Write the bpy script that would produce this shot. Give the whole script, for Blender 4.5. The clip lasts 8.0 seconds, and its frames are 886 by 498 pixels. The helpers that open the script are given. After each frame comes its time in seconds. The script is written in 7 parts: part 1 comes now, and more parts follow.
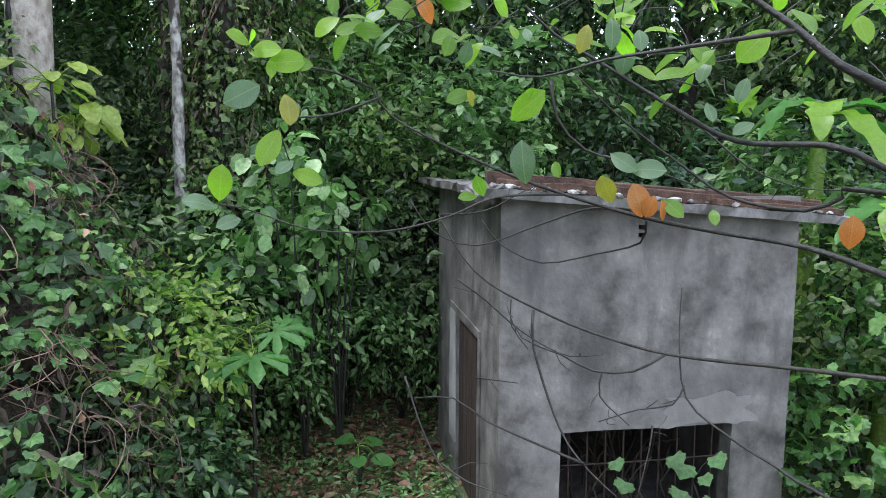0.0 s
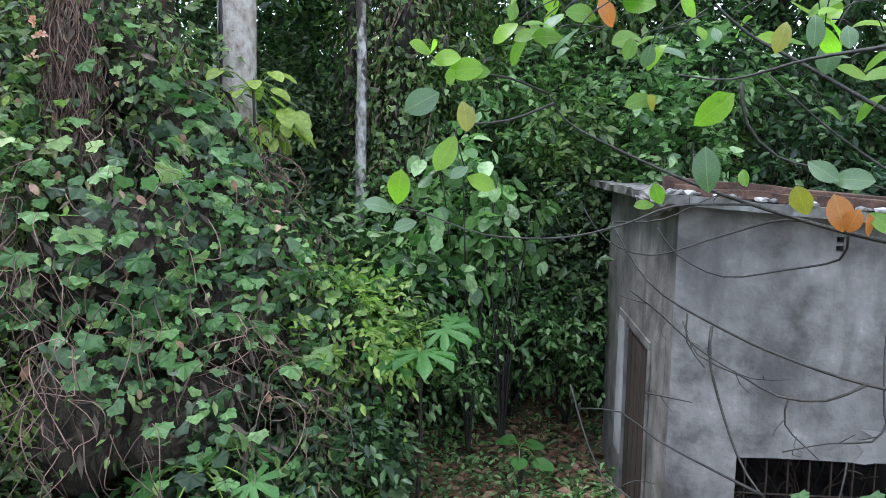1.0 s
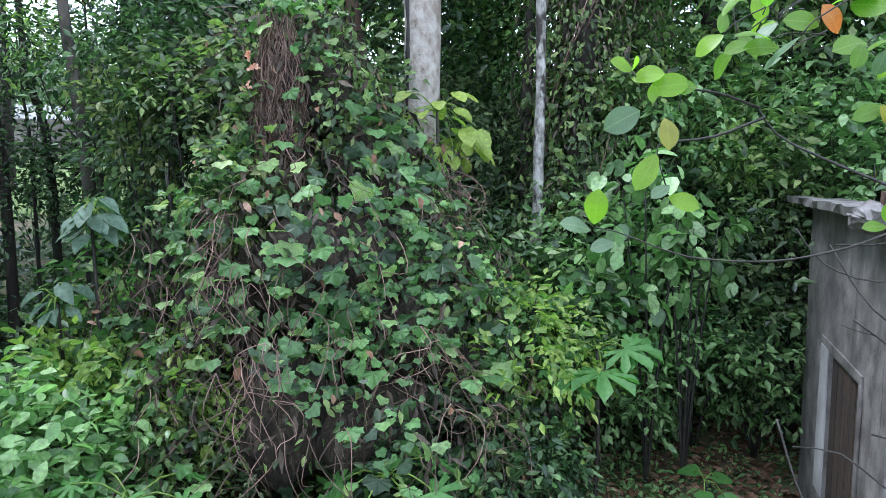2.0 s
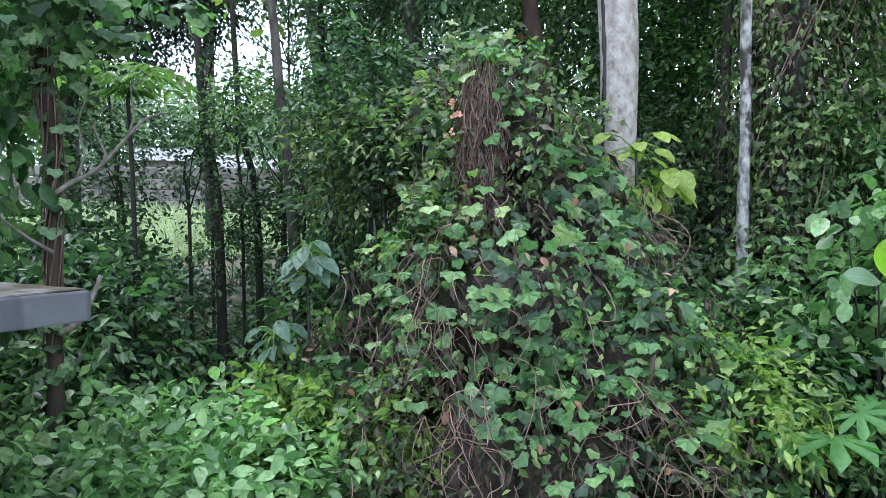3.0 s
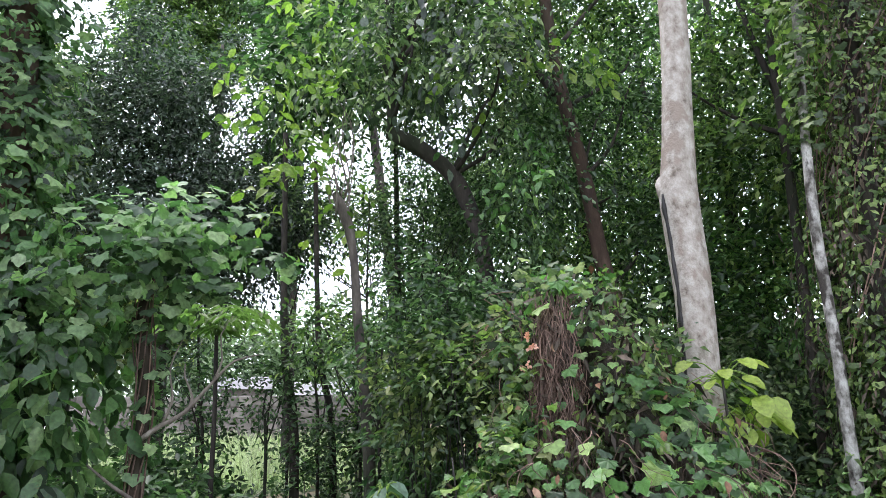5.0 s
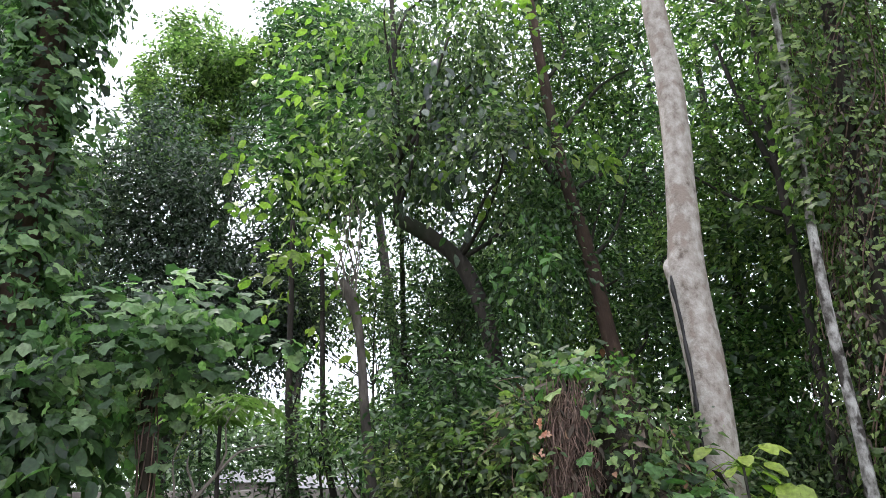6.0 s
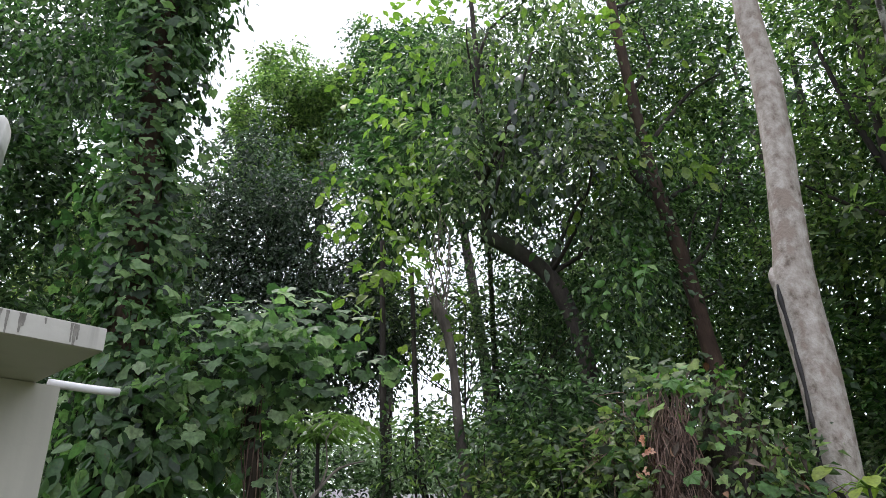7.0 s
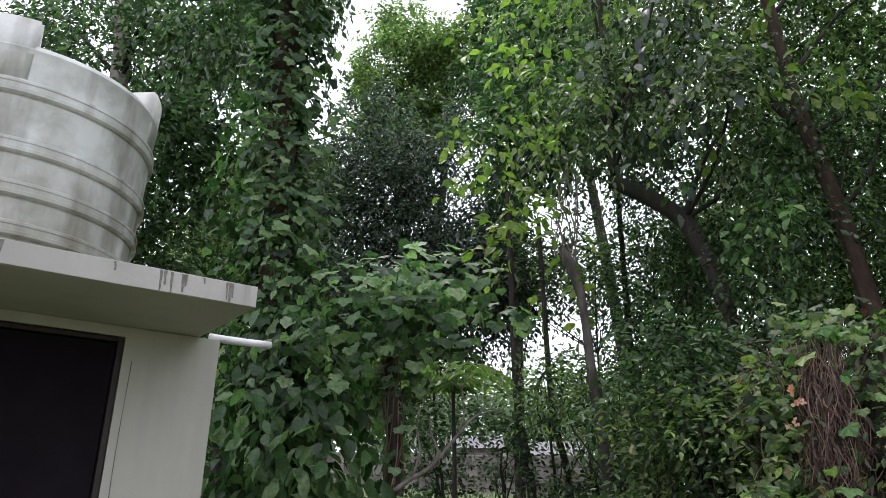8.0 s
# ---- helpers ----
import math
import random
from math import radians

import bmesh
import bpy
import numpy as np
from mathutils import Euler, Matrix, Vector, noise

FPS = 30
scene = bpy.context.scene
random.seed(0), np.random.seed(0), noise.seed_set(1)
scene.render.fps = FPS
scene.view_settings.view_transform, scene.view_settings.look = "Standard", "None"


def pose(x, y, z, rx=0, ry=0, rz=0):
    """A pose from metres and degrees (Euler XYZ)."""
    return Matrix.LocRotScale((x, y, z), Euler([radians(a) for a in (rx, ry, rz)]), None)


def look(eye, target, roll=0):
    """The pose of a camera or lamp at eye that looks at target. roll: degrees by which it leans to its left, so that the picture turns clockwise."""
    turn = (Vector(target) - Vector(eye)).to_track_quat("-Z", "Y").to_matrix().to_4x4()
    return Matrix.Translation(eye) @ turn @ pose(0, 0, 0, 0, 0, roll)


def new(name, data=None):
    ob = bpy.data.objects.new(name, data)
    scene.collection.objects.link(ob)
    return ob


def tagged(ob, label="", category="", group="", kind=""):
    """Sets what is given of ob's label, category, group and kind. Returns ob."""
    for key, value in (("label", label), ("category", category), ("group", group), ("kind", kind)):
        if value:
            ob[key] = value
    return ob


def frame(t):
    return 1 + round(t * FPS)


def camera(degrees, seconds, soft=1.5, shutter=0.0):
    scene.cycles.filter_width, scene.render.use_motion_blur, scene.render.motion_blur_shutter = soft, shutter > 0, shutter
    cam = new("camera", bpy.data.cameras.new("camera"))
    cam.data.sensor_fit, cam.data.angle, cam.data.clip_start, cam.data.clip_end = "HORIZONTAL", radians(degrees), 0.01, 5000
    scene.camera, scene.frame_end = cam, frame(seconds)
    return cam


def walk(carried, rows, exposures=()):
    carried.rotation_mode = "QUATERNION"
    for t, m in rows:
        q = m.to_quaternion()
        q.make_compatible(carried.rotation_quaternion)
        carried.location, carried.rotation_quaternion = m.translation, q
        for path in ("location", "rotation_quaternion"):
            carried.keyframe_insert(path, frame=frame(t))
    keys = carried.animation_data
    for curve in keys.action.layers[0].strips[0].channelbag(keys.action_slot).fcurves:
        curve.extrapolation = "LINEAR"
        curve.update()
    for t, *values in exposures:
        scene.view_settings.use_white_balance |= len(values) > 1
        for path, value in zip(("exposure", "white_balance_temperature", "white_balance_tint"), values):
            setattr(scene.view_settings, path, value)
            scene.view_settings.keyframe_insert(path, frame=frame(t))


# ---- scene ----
cam = camera(64.1, 8.0, soft=0.7)

PATH = [
    (0.0, look((-0.156, 0.399, 2.538), (-0.099, 2.383, 2.291), 0.3)),
    (0.5, look((-0.168, 0.403, 2.552), (-0.345, 2.379, 2.303), 0.5)),
    (1.0, look((-0.167, 0.401, 2.557), (-0.577, 2.342, 2.306), 0.7)),
    (1.5, look((-0.162, 0.414, 2.559), (-0.815, 2.289, 2.32), 0.4)),
    (2.8, look((-0.522, 0.276, 2.597), (-1.668, 1.91, 2.468), -0.3)),
    (3.0, look((-0.547, 0.279, 2.59), (-1.777, 1.854, 2.494), -0.3)),
    (3.5, look((-0.557, 0.274, 2.621), (-1.948, 1.711, 2.63), -0.9)),
    (4.0, look((-0.55, 0.259, 2.649), (-1.985, 1.642, 2.82), -1.1)),
    (4.5, look((-0.542, 0.254, 2.671), (-1.942, 1.639, 3.022), -1.0)),
    (5.0, look((-0.552, 0.255, 2.69), (-1.885, 1.654, 3.207), -1.4)),
    (5.2, look((-0.551, 0.257, 2.686), (-1.86, 1.654, 3.264), -1.7)),
    (6.3, look((-0.615, 0.252, 2.69), (-1.908, 1.561, 3.476), -2.2)),
    (6.5, look((-0.632, 0.252, 2.665), (-1.952, 1.525, 3.464), -1.8)),
    (7.0, look((-0.646, 0.237, 2.665), (-2.073, 1.386, 3.468), -0.8)),
    (7.5, look((-0.65, 0.232, 2.669), (-2.197, 1.238, 3.442), 0.2)),
    (8.0, look((-0.657, 0.224, 2.668), (-2.32, 1.107, 3.343), 1.0)),
]
EXPOSURES = [(0.0, 0.68, 5900, 13), (1.5, 0.92, 5600, 13), (3.0, 1.0, 5560, 14), (3.6, 1.08, 5820, 14), (4.0, 0.84, 6050, 15), (4.5, 0.76, 6200, 16), (5.1, 0.88, 6250, 18), (6.5, 0.28, 6420, 18), (8.0, 0.02, 6420, 21)]
walk(cam, PATH, EXPOSURES)

# ---- overcast sky and a wide, weak sun ----
SUN_AZ, SUN_EL = 90.0, 63.0
world = bpy.data.worlds.new("overcast_sky")
scene.world = world
world.use_nodes = True
wn, wl = world.node_tree.nodes, world.node_tree.links
wn.clear()
sky = wn.new("ShaderNodeTexSky")
sky.sky_type, sky.sun_disc = "NISHITA", False
sky.sun_elevation, sky.sun_rotation = radians(SUN_EL), radians(-SUN_AZ)
sky.air_density, sky.dust_density, sky.ozone_density = 1.0, 4.0, 1.0
cloud = wn.new("ShaderNodeMixRGB")
cloud.inputs[0].default_value = 0.8
cloud.inputs[2].default_value = (22.0, 23.5, 25.5, 1.0)
back = wn.new("ShaderNodeBackground")
back.inputs["Strength"].default_value = 0.086
wout = wn.new("ShaderNodeOutputWorld")
wl.new(sky.outputs[0], cloud.inputs[1])
wl.new(cloud.outputs[0], back.inputs["Color"])
wl.new(back.outputs[0], wout.inputs["Surface"])
sun_data = bpy.data.lights.new("sun", "SUN")
sun_data.energy, sun_data.angle, sun_data.color = 2.2, radians(18), (1.0, 0.97, 0.92)
sun = new("sun", sun_data)
sun.matrix_world = look((-27 * math.sin(radians(SUN_AZ)), 27 * math.cos(radians(SUN_AZ)), 55), (0, 0, 0))


# ---- materials ----
def nodes_of(name):
    m = bpy.data.materials.new(name)
    m.use_nodes = True
    nt = m.node_tree
    bsdf = nt.nodes["Principled BSDF"]
    return m, nt.nodes, nt.links, bsdf, nt.nodes["Material Output"]


def ramp_node(nodes, stops):
    r = nodes.new("ShaderNodeValToRGB")
    el = r.color_ramp.elements
    while len(el) < len(stops):
        el.new(0.5)
    for e, (p, c) in zip(el, stops):
        e.position, e.color = p, (*c, 1)
    return r


def leaf_material(name, colours, rough=0.42, glow=0.36, thin=(0.64, 0.9, 0.48), vary=0.5, spots=0.0, veins=False):
    """Leaf: colour differs leaf by leaf, light shines through the blade."""
    m, nodes, links, bsdf, out = nodes_of(name)
    geo = nodes.new("ShaderNodeNewGeometry")
    n = len(colours)
    ramp = ramp_node(nodes, [(i / max(1, n - 1), c) for i, c in enumerate(colours)])
    links.new(geo.outputs["Random Per Island"], ramp.inputs[0])
    co = nodes.new("ShaderNodeTexCoord")
    big = nodes.new("ShaderNodeTexNoise")
    big.inputs["Scale"].default_value, big.inputs["Detail"].default_value = 1.3, 3
    links.new(co.outputs["Object"], big.inputs["Vector"])
    fine = nodes.new("ShaderNodeTexNoise")
    fine.inputs["Scale"].default_value, fine.inputs["Detail"].default_value = 38, 2
    links.new(co.outputs["Object"], fine.inputs["Vector"])
    both = nodes.new("ShaderNodeMath")
    both.operation = "ADD"
    links.new(big.outputs[0], both.inputs[0])
    links.new(fine.outputs[0], both.inputs[1])
    hsv = nodes.new("ShaderNodeHueSaturation")
    val = nodes.new("ShaderNodeMapRange")
    val.inputs["From Min"].default_value, val.inputs["From Max"].default_value = 0.65, 1.35
    val.inputs["To Min"].default_value, val.inputs["To Max"].default_value = 1 - vary, 1 + vary
    links.new(both.outputs[0], val.inputs["Value"])
    links.new(val.outputs[0], hsv.inputs["Value"])
    links.new(ramp.outputs[0], hsv.inputs["Color"])
    colour = hsv.outputs[0]
    if spots:
        blot = nodes.new("ShaderNodeTexNoise")
        blot.inputs["Scale"].default_value = 60
        links.new(co.outputs["Object"], blot.inputs["Vector"])
        cut = ramp_node(nodes, [(0.0, (0, 0, 0)), (0.66, (0, 0, 0)), (0.72, (spots, spots, spots))])
        links.new(blot.outputs[0], cut.inputs[0])
        mix = nodes.new("ShaderNodeMixRGB")
        mix.inputs[2].default_value = (0.16, 0.07, 0.02, 1)
        links.new(cut.outputs[0], mix.inputs[0])
        links.new(colour, mix.inputs[1])
        colour = mix.outputs[0]
    if veins:
        sep = nodes.new("ShaderNodeSeparateXYZ")
        links.new(co.outputs["Object"], sep.inputs[0])
        side_way = nodes.new("ShaderNodeMath")
        side_way.operation = "ABSOLUTE"
        links.new(sep.outputs["X"], side_way.inputs[0])
        slant = nodes.new("ShaderNodeMath")
        slant.operation, slant.inputs[1].default_value = "MULTIPLY_ADD", -0.75
        links.new(side_way.outputs[0], slant.inputs[0])
        links.new(sep.outputs["Y"], slant.inputs[2])
        wave = nodes.new("ShaderNodeMath")
        wave.operation, wave.inputs[1].default_value = "MULTIPLY", 62.0
        links.new(slant.outputs[0], wave.inputs[0])
        sine = nodes.new("ShaderNodeMath")
        sine.operation = "SINE"
        links.new(wave.outputs[0], sine.inputs[0])
        rib = ramp_node(nodes, [(0.0, (0.22, 0.22, 0.22)), (0.008, (0.18, 0.18, 0.18)), (0.018, (0, 0, 0))])
        links.new(side_way.outputs[0], rib.inputs[0])
        fine_rib = ramp_node(nodes, [(0.9, (0, 0, 0)), (0.98, (0.07, 0.07, 0.07))])
        links.new(sine.outputs[0], fine_rib.inputs[0])
        most = nodes.new("ShaderNodeMath")
        most.operation = "MAXIMUM"
        links.new(rib.outputs[0], most.inputs[0])
        links.new(fine_rib.outputs[0], most.inputs[1])
        pale = nodes.new("ShaderNodeMixRGB")
        pale.inputs[2].default_value = (0.42, 0.48, 0.2, 1)
        links.new(most.outputs[0], pale.inputs[0])
        links.new(colour, pale.inputs[1])
        colour = pale.outputs[0]
    links.new(colour, bsdf.inputs["Base Color"])
    bsdf.inputs["Roughness"].default_value = rough + 0.05
    bsdf.inputs["Specular IOR Level"].default_value = 0.5
    through_leaf = nodes.new("ShaderNodeBsdfTranslucent")
    tint = nodes.new("ShaderNodeMixRGB")
    tint.blend_type = "MULTIPLY"
    tint.inputs[0].default_value = 1.0
    tint.inputs[2].default_value = (thin[0] * 2.1, thin[1] * 2.1, thin[2] * 2.1, 1)
    links.new(colour, tint.inputs[1])
    links.new(tint.outputs[0], through_leaf.inputs["Color"])
    mixs = nodes.new("ShaderNodeMixShader")
    mixs.inputs[0].default_value = glow
    links.new(bsdf.outputs[0], mixs.inputs[1])
    links.new(through_leaf.outputs[0], mixs.inputs[2])
    links.new(mixs.outputs[0], out.inputs["Surface"])
    return m


def rough_material(name, stops, scale=6.0, detail=8, rough=0.9, bump=0.3, stretch=(1, 1, 1), dark=None, dark_scale=1.5, dark_at=(0.5, 0.65), per_object=0.0):
    """Stone, bark, soil: noise colour, a second larger blotch colour and a bump."""
    m, nodes, links, bsdf, out = nodes_of(name)
    co = nodes.new("ShaderNodeTexCoord")
    mp = nodes.new("ShaderNodeMapping")
    mp.inputs["Scale"].default_value = stretch
    links.new(co.outputs["Object"], mp.inputs[0])
    n1 = nodes.new("ShaderNodeTexNoise")
    n1.inputs["Scale"].default_value, n1.inputs["Detail"].default_value, n1.inputs["Roughness"].default_value = scale, detail, 0.62
    links.new(mp.outputs[0], n1.inputs["Vector"])
    r1 = ramp_node(nodes, stops)
    links.new(n1.outputs[0], r1.inputs[0])
    colour = r1.outputs[0]
    if dark is not None:
        n2 = nodes.new("ShaderNodeTexNoise")
        n2.inputs["Scale"].default_value, n2.inputs["Detail"].default_value = dark_scale, 5
        links.new(mp.outputs[0], n2.inputs["Vector"])
        r2 = ramp_node(nodes, [(dark_at[0], (0, 0, 0)), (dark_at[1], (1, 1, 1))])
        links.new(n2.outputs[0], r2.inputs[0])
        mix = nodes.new("ShaderNodeMixRGB")
        mix.inputs[2].default_value = (*dark, 1)
        links.new(r2.outputs[0], mix.inputs[0])
        links.new(colour, mix.inputs[1])
        colour = mix.outputs[0]
    if per_object:
        info = nodes.new("ShaderNodeObjectInfo")
        val = nodes.new("ShaderNodeMapRange")
        val.inputs["To Min"].default_value, val.inputs["To Max"].default_value = 1 - per_object, 1 + per_object
        links.new(info.outputs["Random"], val.inputs["Value"])
        hsv = nodes.new("ShaderNodeHueSaturation")
        links.new(val.outputs[0], hsv.inputs["Value"])
        links.new(colour, hsv.inputs["Color"])
        colour = hsv.outputs[0]
    links.new(colour, bsdf.inputs["Base Color"])
    bsdf.inputs["Roughness"].default_value = rough
    if bump:
        n3 = nodes.new("ShaderNodeTexNoise")
        n3.inputs["Scale"].default_value, n3.inputs["Detail"].default_value = scale * 4, 6
        links.new(mp.outputs[0], n3.inputs["Vector"])
        b = nodes.new("ShaderNodeBump")
        b.inputs["Strength"].default_value, b.inputs["Distance"].default_value = bump, 0.02
        links.new(n3.outputs[0], b.inputs["Height"])
        links.new(b.outputs[0], bsdf.inputs["Normal"])
    return m


def streak_material(name, stops, streak, streak_at=(0.52, 0.7), rough=0.7, scale=3.0, blotch=(0.2, 0.2, 0.18), bump=0.15, run=(7, 7, 0.7)):
    """Plaster or plastic with blotches and dirt that has run down."""
    m, nodes, links, bsdf, out = nodes_of(name)
    co = nodes.new("ShaderNodeTexCoord")
    n1 = nodes.new("ShaderNodeTexNoise")
    n1.inputs["Scale"].default_value, n1.inputs["Detail"].default_value, n1.inputs["Roughness"].default_value = scale, 9, 0.6
    links.new(co.outputs["Object"], n1.inputs["Vector"])
    r1 = ramp_node(nodes, stops)
    links.new(n1.outputs[0], r1.inputs[0])
    mp = nodes.new("ShaderNodeMapping")
    mp.inputs["Scale"].default_value = run
    links.new(co.outputs["Object"], mp.inputs[0])
    n2 = nodes.new("ShaderNodeTexNoise")
    n2.inputs["Scale"].default_value, n2.inputs["Detail"].default_value = 1.0, 6
    links.new(mp.outputs[0], n2.inputs["Vector"])
    r2 = ramp_node(nodes, [(streak_at[0], (0, 0, 0)), (streak_at[1], (1, 1, 1))])
    links.new(n2.outputs[0], r2.inputs[0])
    mix = nodes.new("ShaderNodeMixRGB")
    mix.inputs[2].default_value = (*streak, 1)
    links.new(r2.outputs[0], mix.inputs[0])
    links.new(r1.outputs[0], mix.inputs[1])
    n4 = nodes.new("ShaderNodeTexNoise")
    n4.inputs["Scale"].default_value, n4.inputs["Detail"].default_value = 1.1, 6
    links.new(co.outputs["Object"], n4.inputs["Vector"])
    r4 = ramp_node(nodes, [(0.5, (0, 0, 0)), (0.75, (0.8, 0.8, 0.8))])
    links.new(n4.outputs[0], r4.inputs[0])
    mix2 = nodes.new("ShaderNodeMixRGB")
    mix2.inputs[2].default_value = (*blotch, 1)
    links.new(r4.outputs[0], mix2.inputs[0])
    links.new(mix.outputs[0], mix2.inputs[1])
    links.new(mix2.outputs[0], bsdf.inputs["Base Color"])
    bsdf.inputs["Roughness"].default_value = rough
    n3 = nodes.new("ShaderNodeTexNoise")
    n3.inputs["Scale"].default_value, n3.inputs["Detail"].default_value = 30, 6
    links.new(co.outputs["Object"], n3.inputs["Vector"])
    b = nodes.new("ShaderNodeBump")
    b.inputs["Strength"].default_value, b.inputs["Distance"].default_value = bump, 0.01
    links.new(n3.outputs[0], b.inputs["Height"])
    links.new(b.outputs[0], bsdf.inputs["Normal"])
    return m


M_VINE = leaf_material("vine_leaf", [(0.016, 0.04, 0.015), (0.052, 0.115, 0.036), (0.09, 0.19, 0.057), (0.135, 0.265, 0.082), (0.25, 0.35, 0.11)], rough=0.42, spots=0.35)
M_OLIVE = leaf_material("fine_vine_leaf", [(0.02, 0.036, 0.015), (0.065, 0.107, 0.036), (0.125, 0.185, 0.06), (0.25, 0.32, 0.1)], rough=0.45, spots=0.3)
# lighter leaf with more glow: back light is put into its colour
M_CANOPY = leaf_material("backlight_toned_leaf", [(0.024, 0.044, 0.017), (0.07, 0.116, 0.038), (0.135, 0.19, 0.066), (0.29, 0.35, 0.13)], rough=0.36, glow=0.52)
M_CLIMBER = leaf_material("climber_leaf", [(0.014, 0.031, 0.015), (0.046, 0.1, 0.036), (0.09, 0.17, 0.062), (0.19, 0.28, 0.115)], rough=0.45, spots=0.4)
M_PALE_VINE = leaf_material("pale_climber_leaf", [(0.022, 0.046, 0.022), (0.078, 0.145, 0.062), (0.145, 0.235, 0.105), (0.27, 0.36, 0.18)], rough=0.46)
M_SHRUB = leaf_material("shrub_leaf", [(0.028, 0.05, 0.027), (0.092, 0.14, 0.064), (0.29, 0.35, 0.175)], rough=0.32)
M_LIME = leaf_material("young_leaf", [(0.1, 0.18, 0.034), (0.17, 0.25, 0.05), (0.26, 0.33, 0.075)], glow=0.4)
# dark leaf tone: shade among the trees is put into the colour
M_DARK = leaf_material("shade_toned_leaf", [(0.014, 0.031, 0.015), (0.045, 0.09, 0.036), (0.15, 0.225, 0.1)], rough=0.34)
M_DULL = leaf_material("leathery_leaf", [(0.014, 0.026, 0.018), (0.045, 0.068, 0.048), (0.15, 0.19, 0.145)], rough=0.3, glow=0.25)
M_CROWN = leaf_material("crown_leaf", [(0.028, 0.045, 0.022), (0.1, 0.133, 0.053), (0.32, 0.335, 0.14)], rough=0.33, glow=0.45)
M_BLUE = leaf_material("bluish_leaf", [(0.04, 0.082, 0.052), (0.078, 0.135, 0.085), (0.13, 0.195, 0.13)], rough=0.58, glow=0.25)
M_FRESH = leaf_material("pale_fresh_leaf", [(0.05, 0.105, 0.038), (0.145, 0.255, 0.088), (0.3, 0.42, 0.19)], rough=0.33)
# paler leaf: the haze of distance is put into the colour
M_FAR_HAZE = leaf_material("haze_paled_leaf", [(0.11, 0.15, 0.095), (0.2, 0.25, 0.165), (0.3, 0.36, 0.25)], glow=0.3)
M_BRIGHT = leaf_material("bright_broad_leaf", [(0.16, 0.3, 0.02), (0.2, 0.34, 0.03)], rough=0.36, glow=0.45, vary=0.2)
M_GREY = leaf_material("leaf_underside", [(0.07, 0.125, 0.06), (0.12, 0.19, 0.1)], rough=0.45, glow=0.3, vary=0.25)
M_BROAD = {
    "bright": leaf_material("bright_veined_leaf", [(0.19, 0.34, 0.018), (0.24, 0.38, 0.03)], rough=0.36, glow=0.55, vary=0.25, veins=True),
    "fresh": leaf_material("green_veined_leaf", [(0.09, 0.19, 0.02), (0.17, 0.29, 0.03)], rough=0.36, glow=0.52, vary=0.3, veins=True),
    "dull": leaf_material("dull_veined_leaf", [(0.07, 0.125, 0.06), (0.12, 0.19, 0.1)], rough=0.42, glow=0.3, vary=0.3, veins=True),
    "yellow": leaf_material("yellow_veined_leaf", [(0.3, 0.25, 0.035), (0.22, 0.26, 0.04)], glow=0.4, thin=(0.8, 0.8, 0.2), vary=0.3, spots=0.35, veins=True),
    "orange": leaf_material("orange_veined_leaf", [(0.45, 0.16, 0.03), (0.36, 0.19, 0.06)], glow=0.4, thin=(0.9, 0.5, 0.15), vary=0.3, spots=0.3, veins=True),
}
M_DRY = leaf_material("dry_leaf", [(0.12, 0.06, 0.03), (0.22, 0.12, 0.07), (0.34, 0.22, 0.15)], rough=0.8, glow=0.1, thin=(0.5, 0.35, 0.2))
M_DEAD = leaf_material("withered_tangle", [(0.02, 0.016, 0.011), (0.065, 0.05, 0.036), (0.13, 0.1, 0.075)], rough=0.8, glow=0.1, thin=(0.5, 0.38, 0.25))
M_PINK = leaf_material("pink_leaf", [(0.3, 0.05, 0.09), (0.12, 0.16, 0.05)], vary=0.6)
M_GRASS = leaf_material("grass_blade", [(0.3, 0.32, 0.2), (0.46, 0.48, 0.33)], glow=0.3)
M_PALE_BARK = rough_material("pale_bark", [(0.3, (0.122, 0.098, 0.0779)), (0.42, (0.275, 0.24, 0.204)), (0.56, (0.377, 0.343, 0.304)), (0.7, (0.459, 0.426, 0.39))], scale=13, stretch=(1, 1, 0.75), dark=(0.25, 0.205, 0.17), dark_scale=6.0, dark_at=(0.54, 0.6), bump=0.5)
M_THIN_BARK = rough_material("mottled_thin_bark", [(0.34, (0.075, 0.068, 0.058)), (0.46, (0.22, 0.21, 0.19)), (0.6, (0.4, 0.39, 0.365))], scale=15, stretch=(1, 1, 0.6), dark=(0.04, 0.034, 0.028), dark_scale=9, dark_at=(0.54, 0.62), bump=0.6)
M_BARK = rough_material("dark_bark", [(0.3, (0.009, 0.00712, 0.006)), (0.52, (0.0315, 0.0255, 0.0203)), (0.72, (0.0788, 0.0675, 0.054))], scale=7, stretch=(1, 1, 0.3), dark=(0.02, 0.026, 0.012), bump=0.8, per_object=0.25)
M_RED_BARK = rough_material("brown_bark", [(0.3, (0.022, 0.012, 0.008)), (0.55, (0.06, 0.036, 0.024)), (0.75, (0.12, 0.08, 0.055))], scale=6, stretch=(1, 1, 0.35), dark=(0.025, 0.022, 0.013), bump=0.7)
M_GREY_BARK = rough_material("grey_brown_bark", [(0.3, (0.03, 0.024, 0.02)), (0.52, (0.085, 0.072, 0.06)), (0.72, (0.17, 0.15, 0.125))], scale=8, stretch=(1, 1, 0.35), dark=(0.03, 0.034, 0.02), bump=0.7)
M_TWIG = rough_material("twig_bark", [(0.35, (0.0085, 0.0068, 0.00552)), (0.62, (0.0306, 0.0263, 0.0213))], scale=18, rough=0.6, bump=0.4, per_object=0.4)
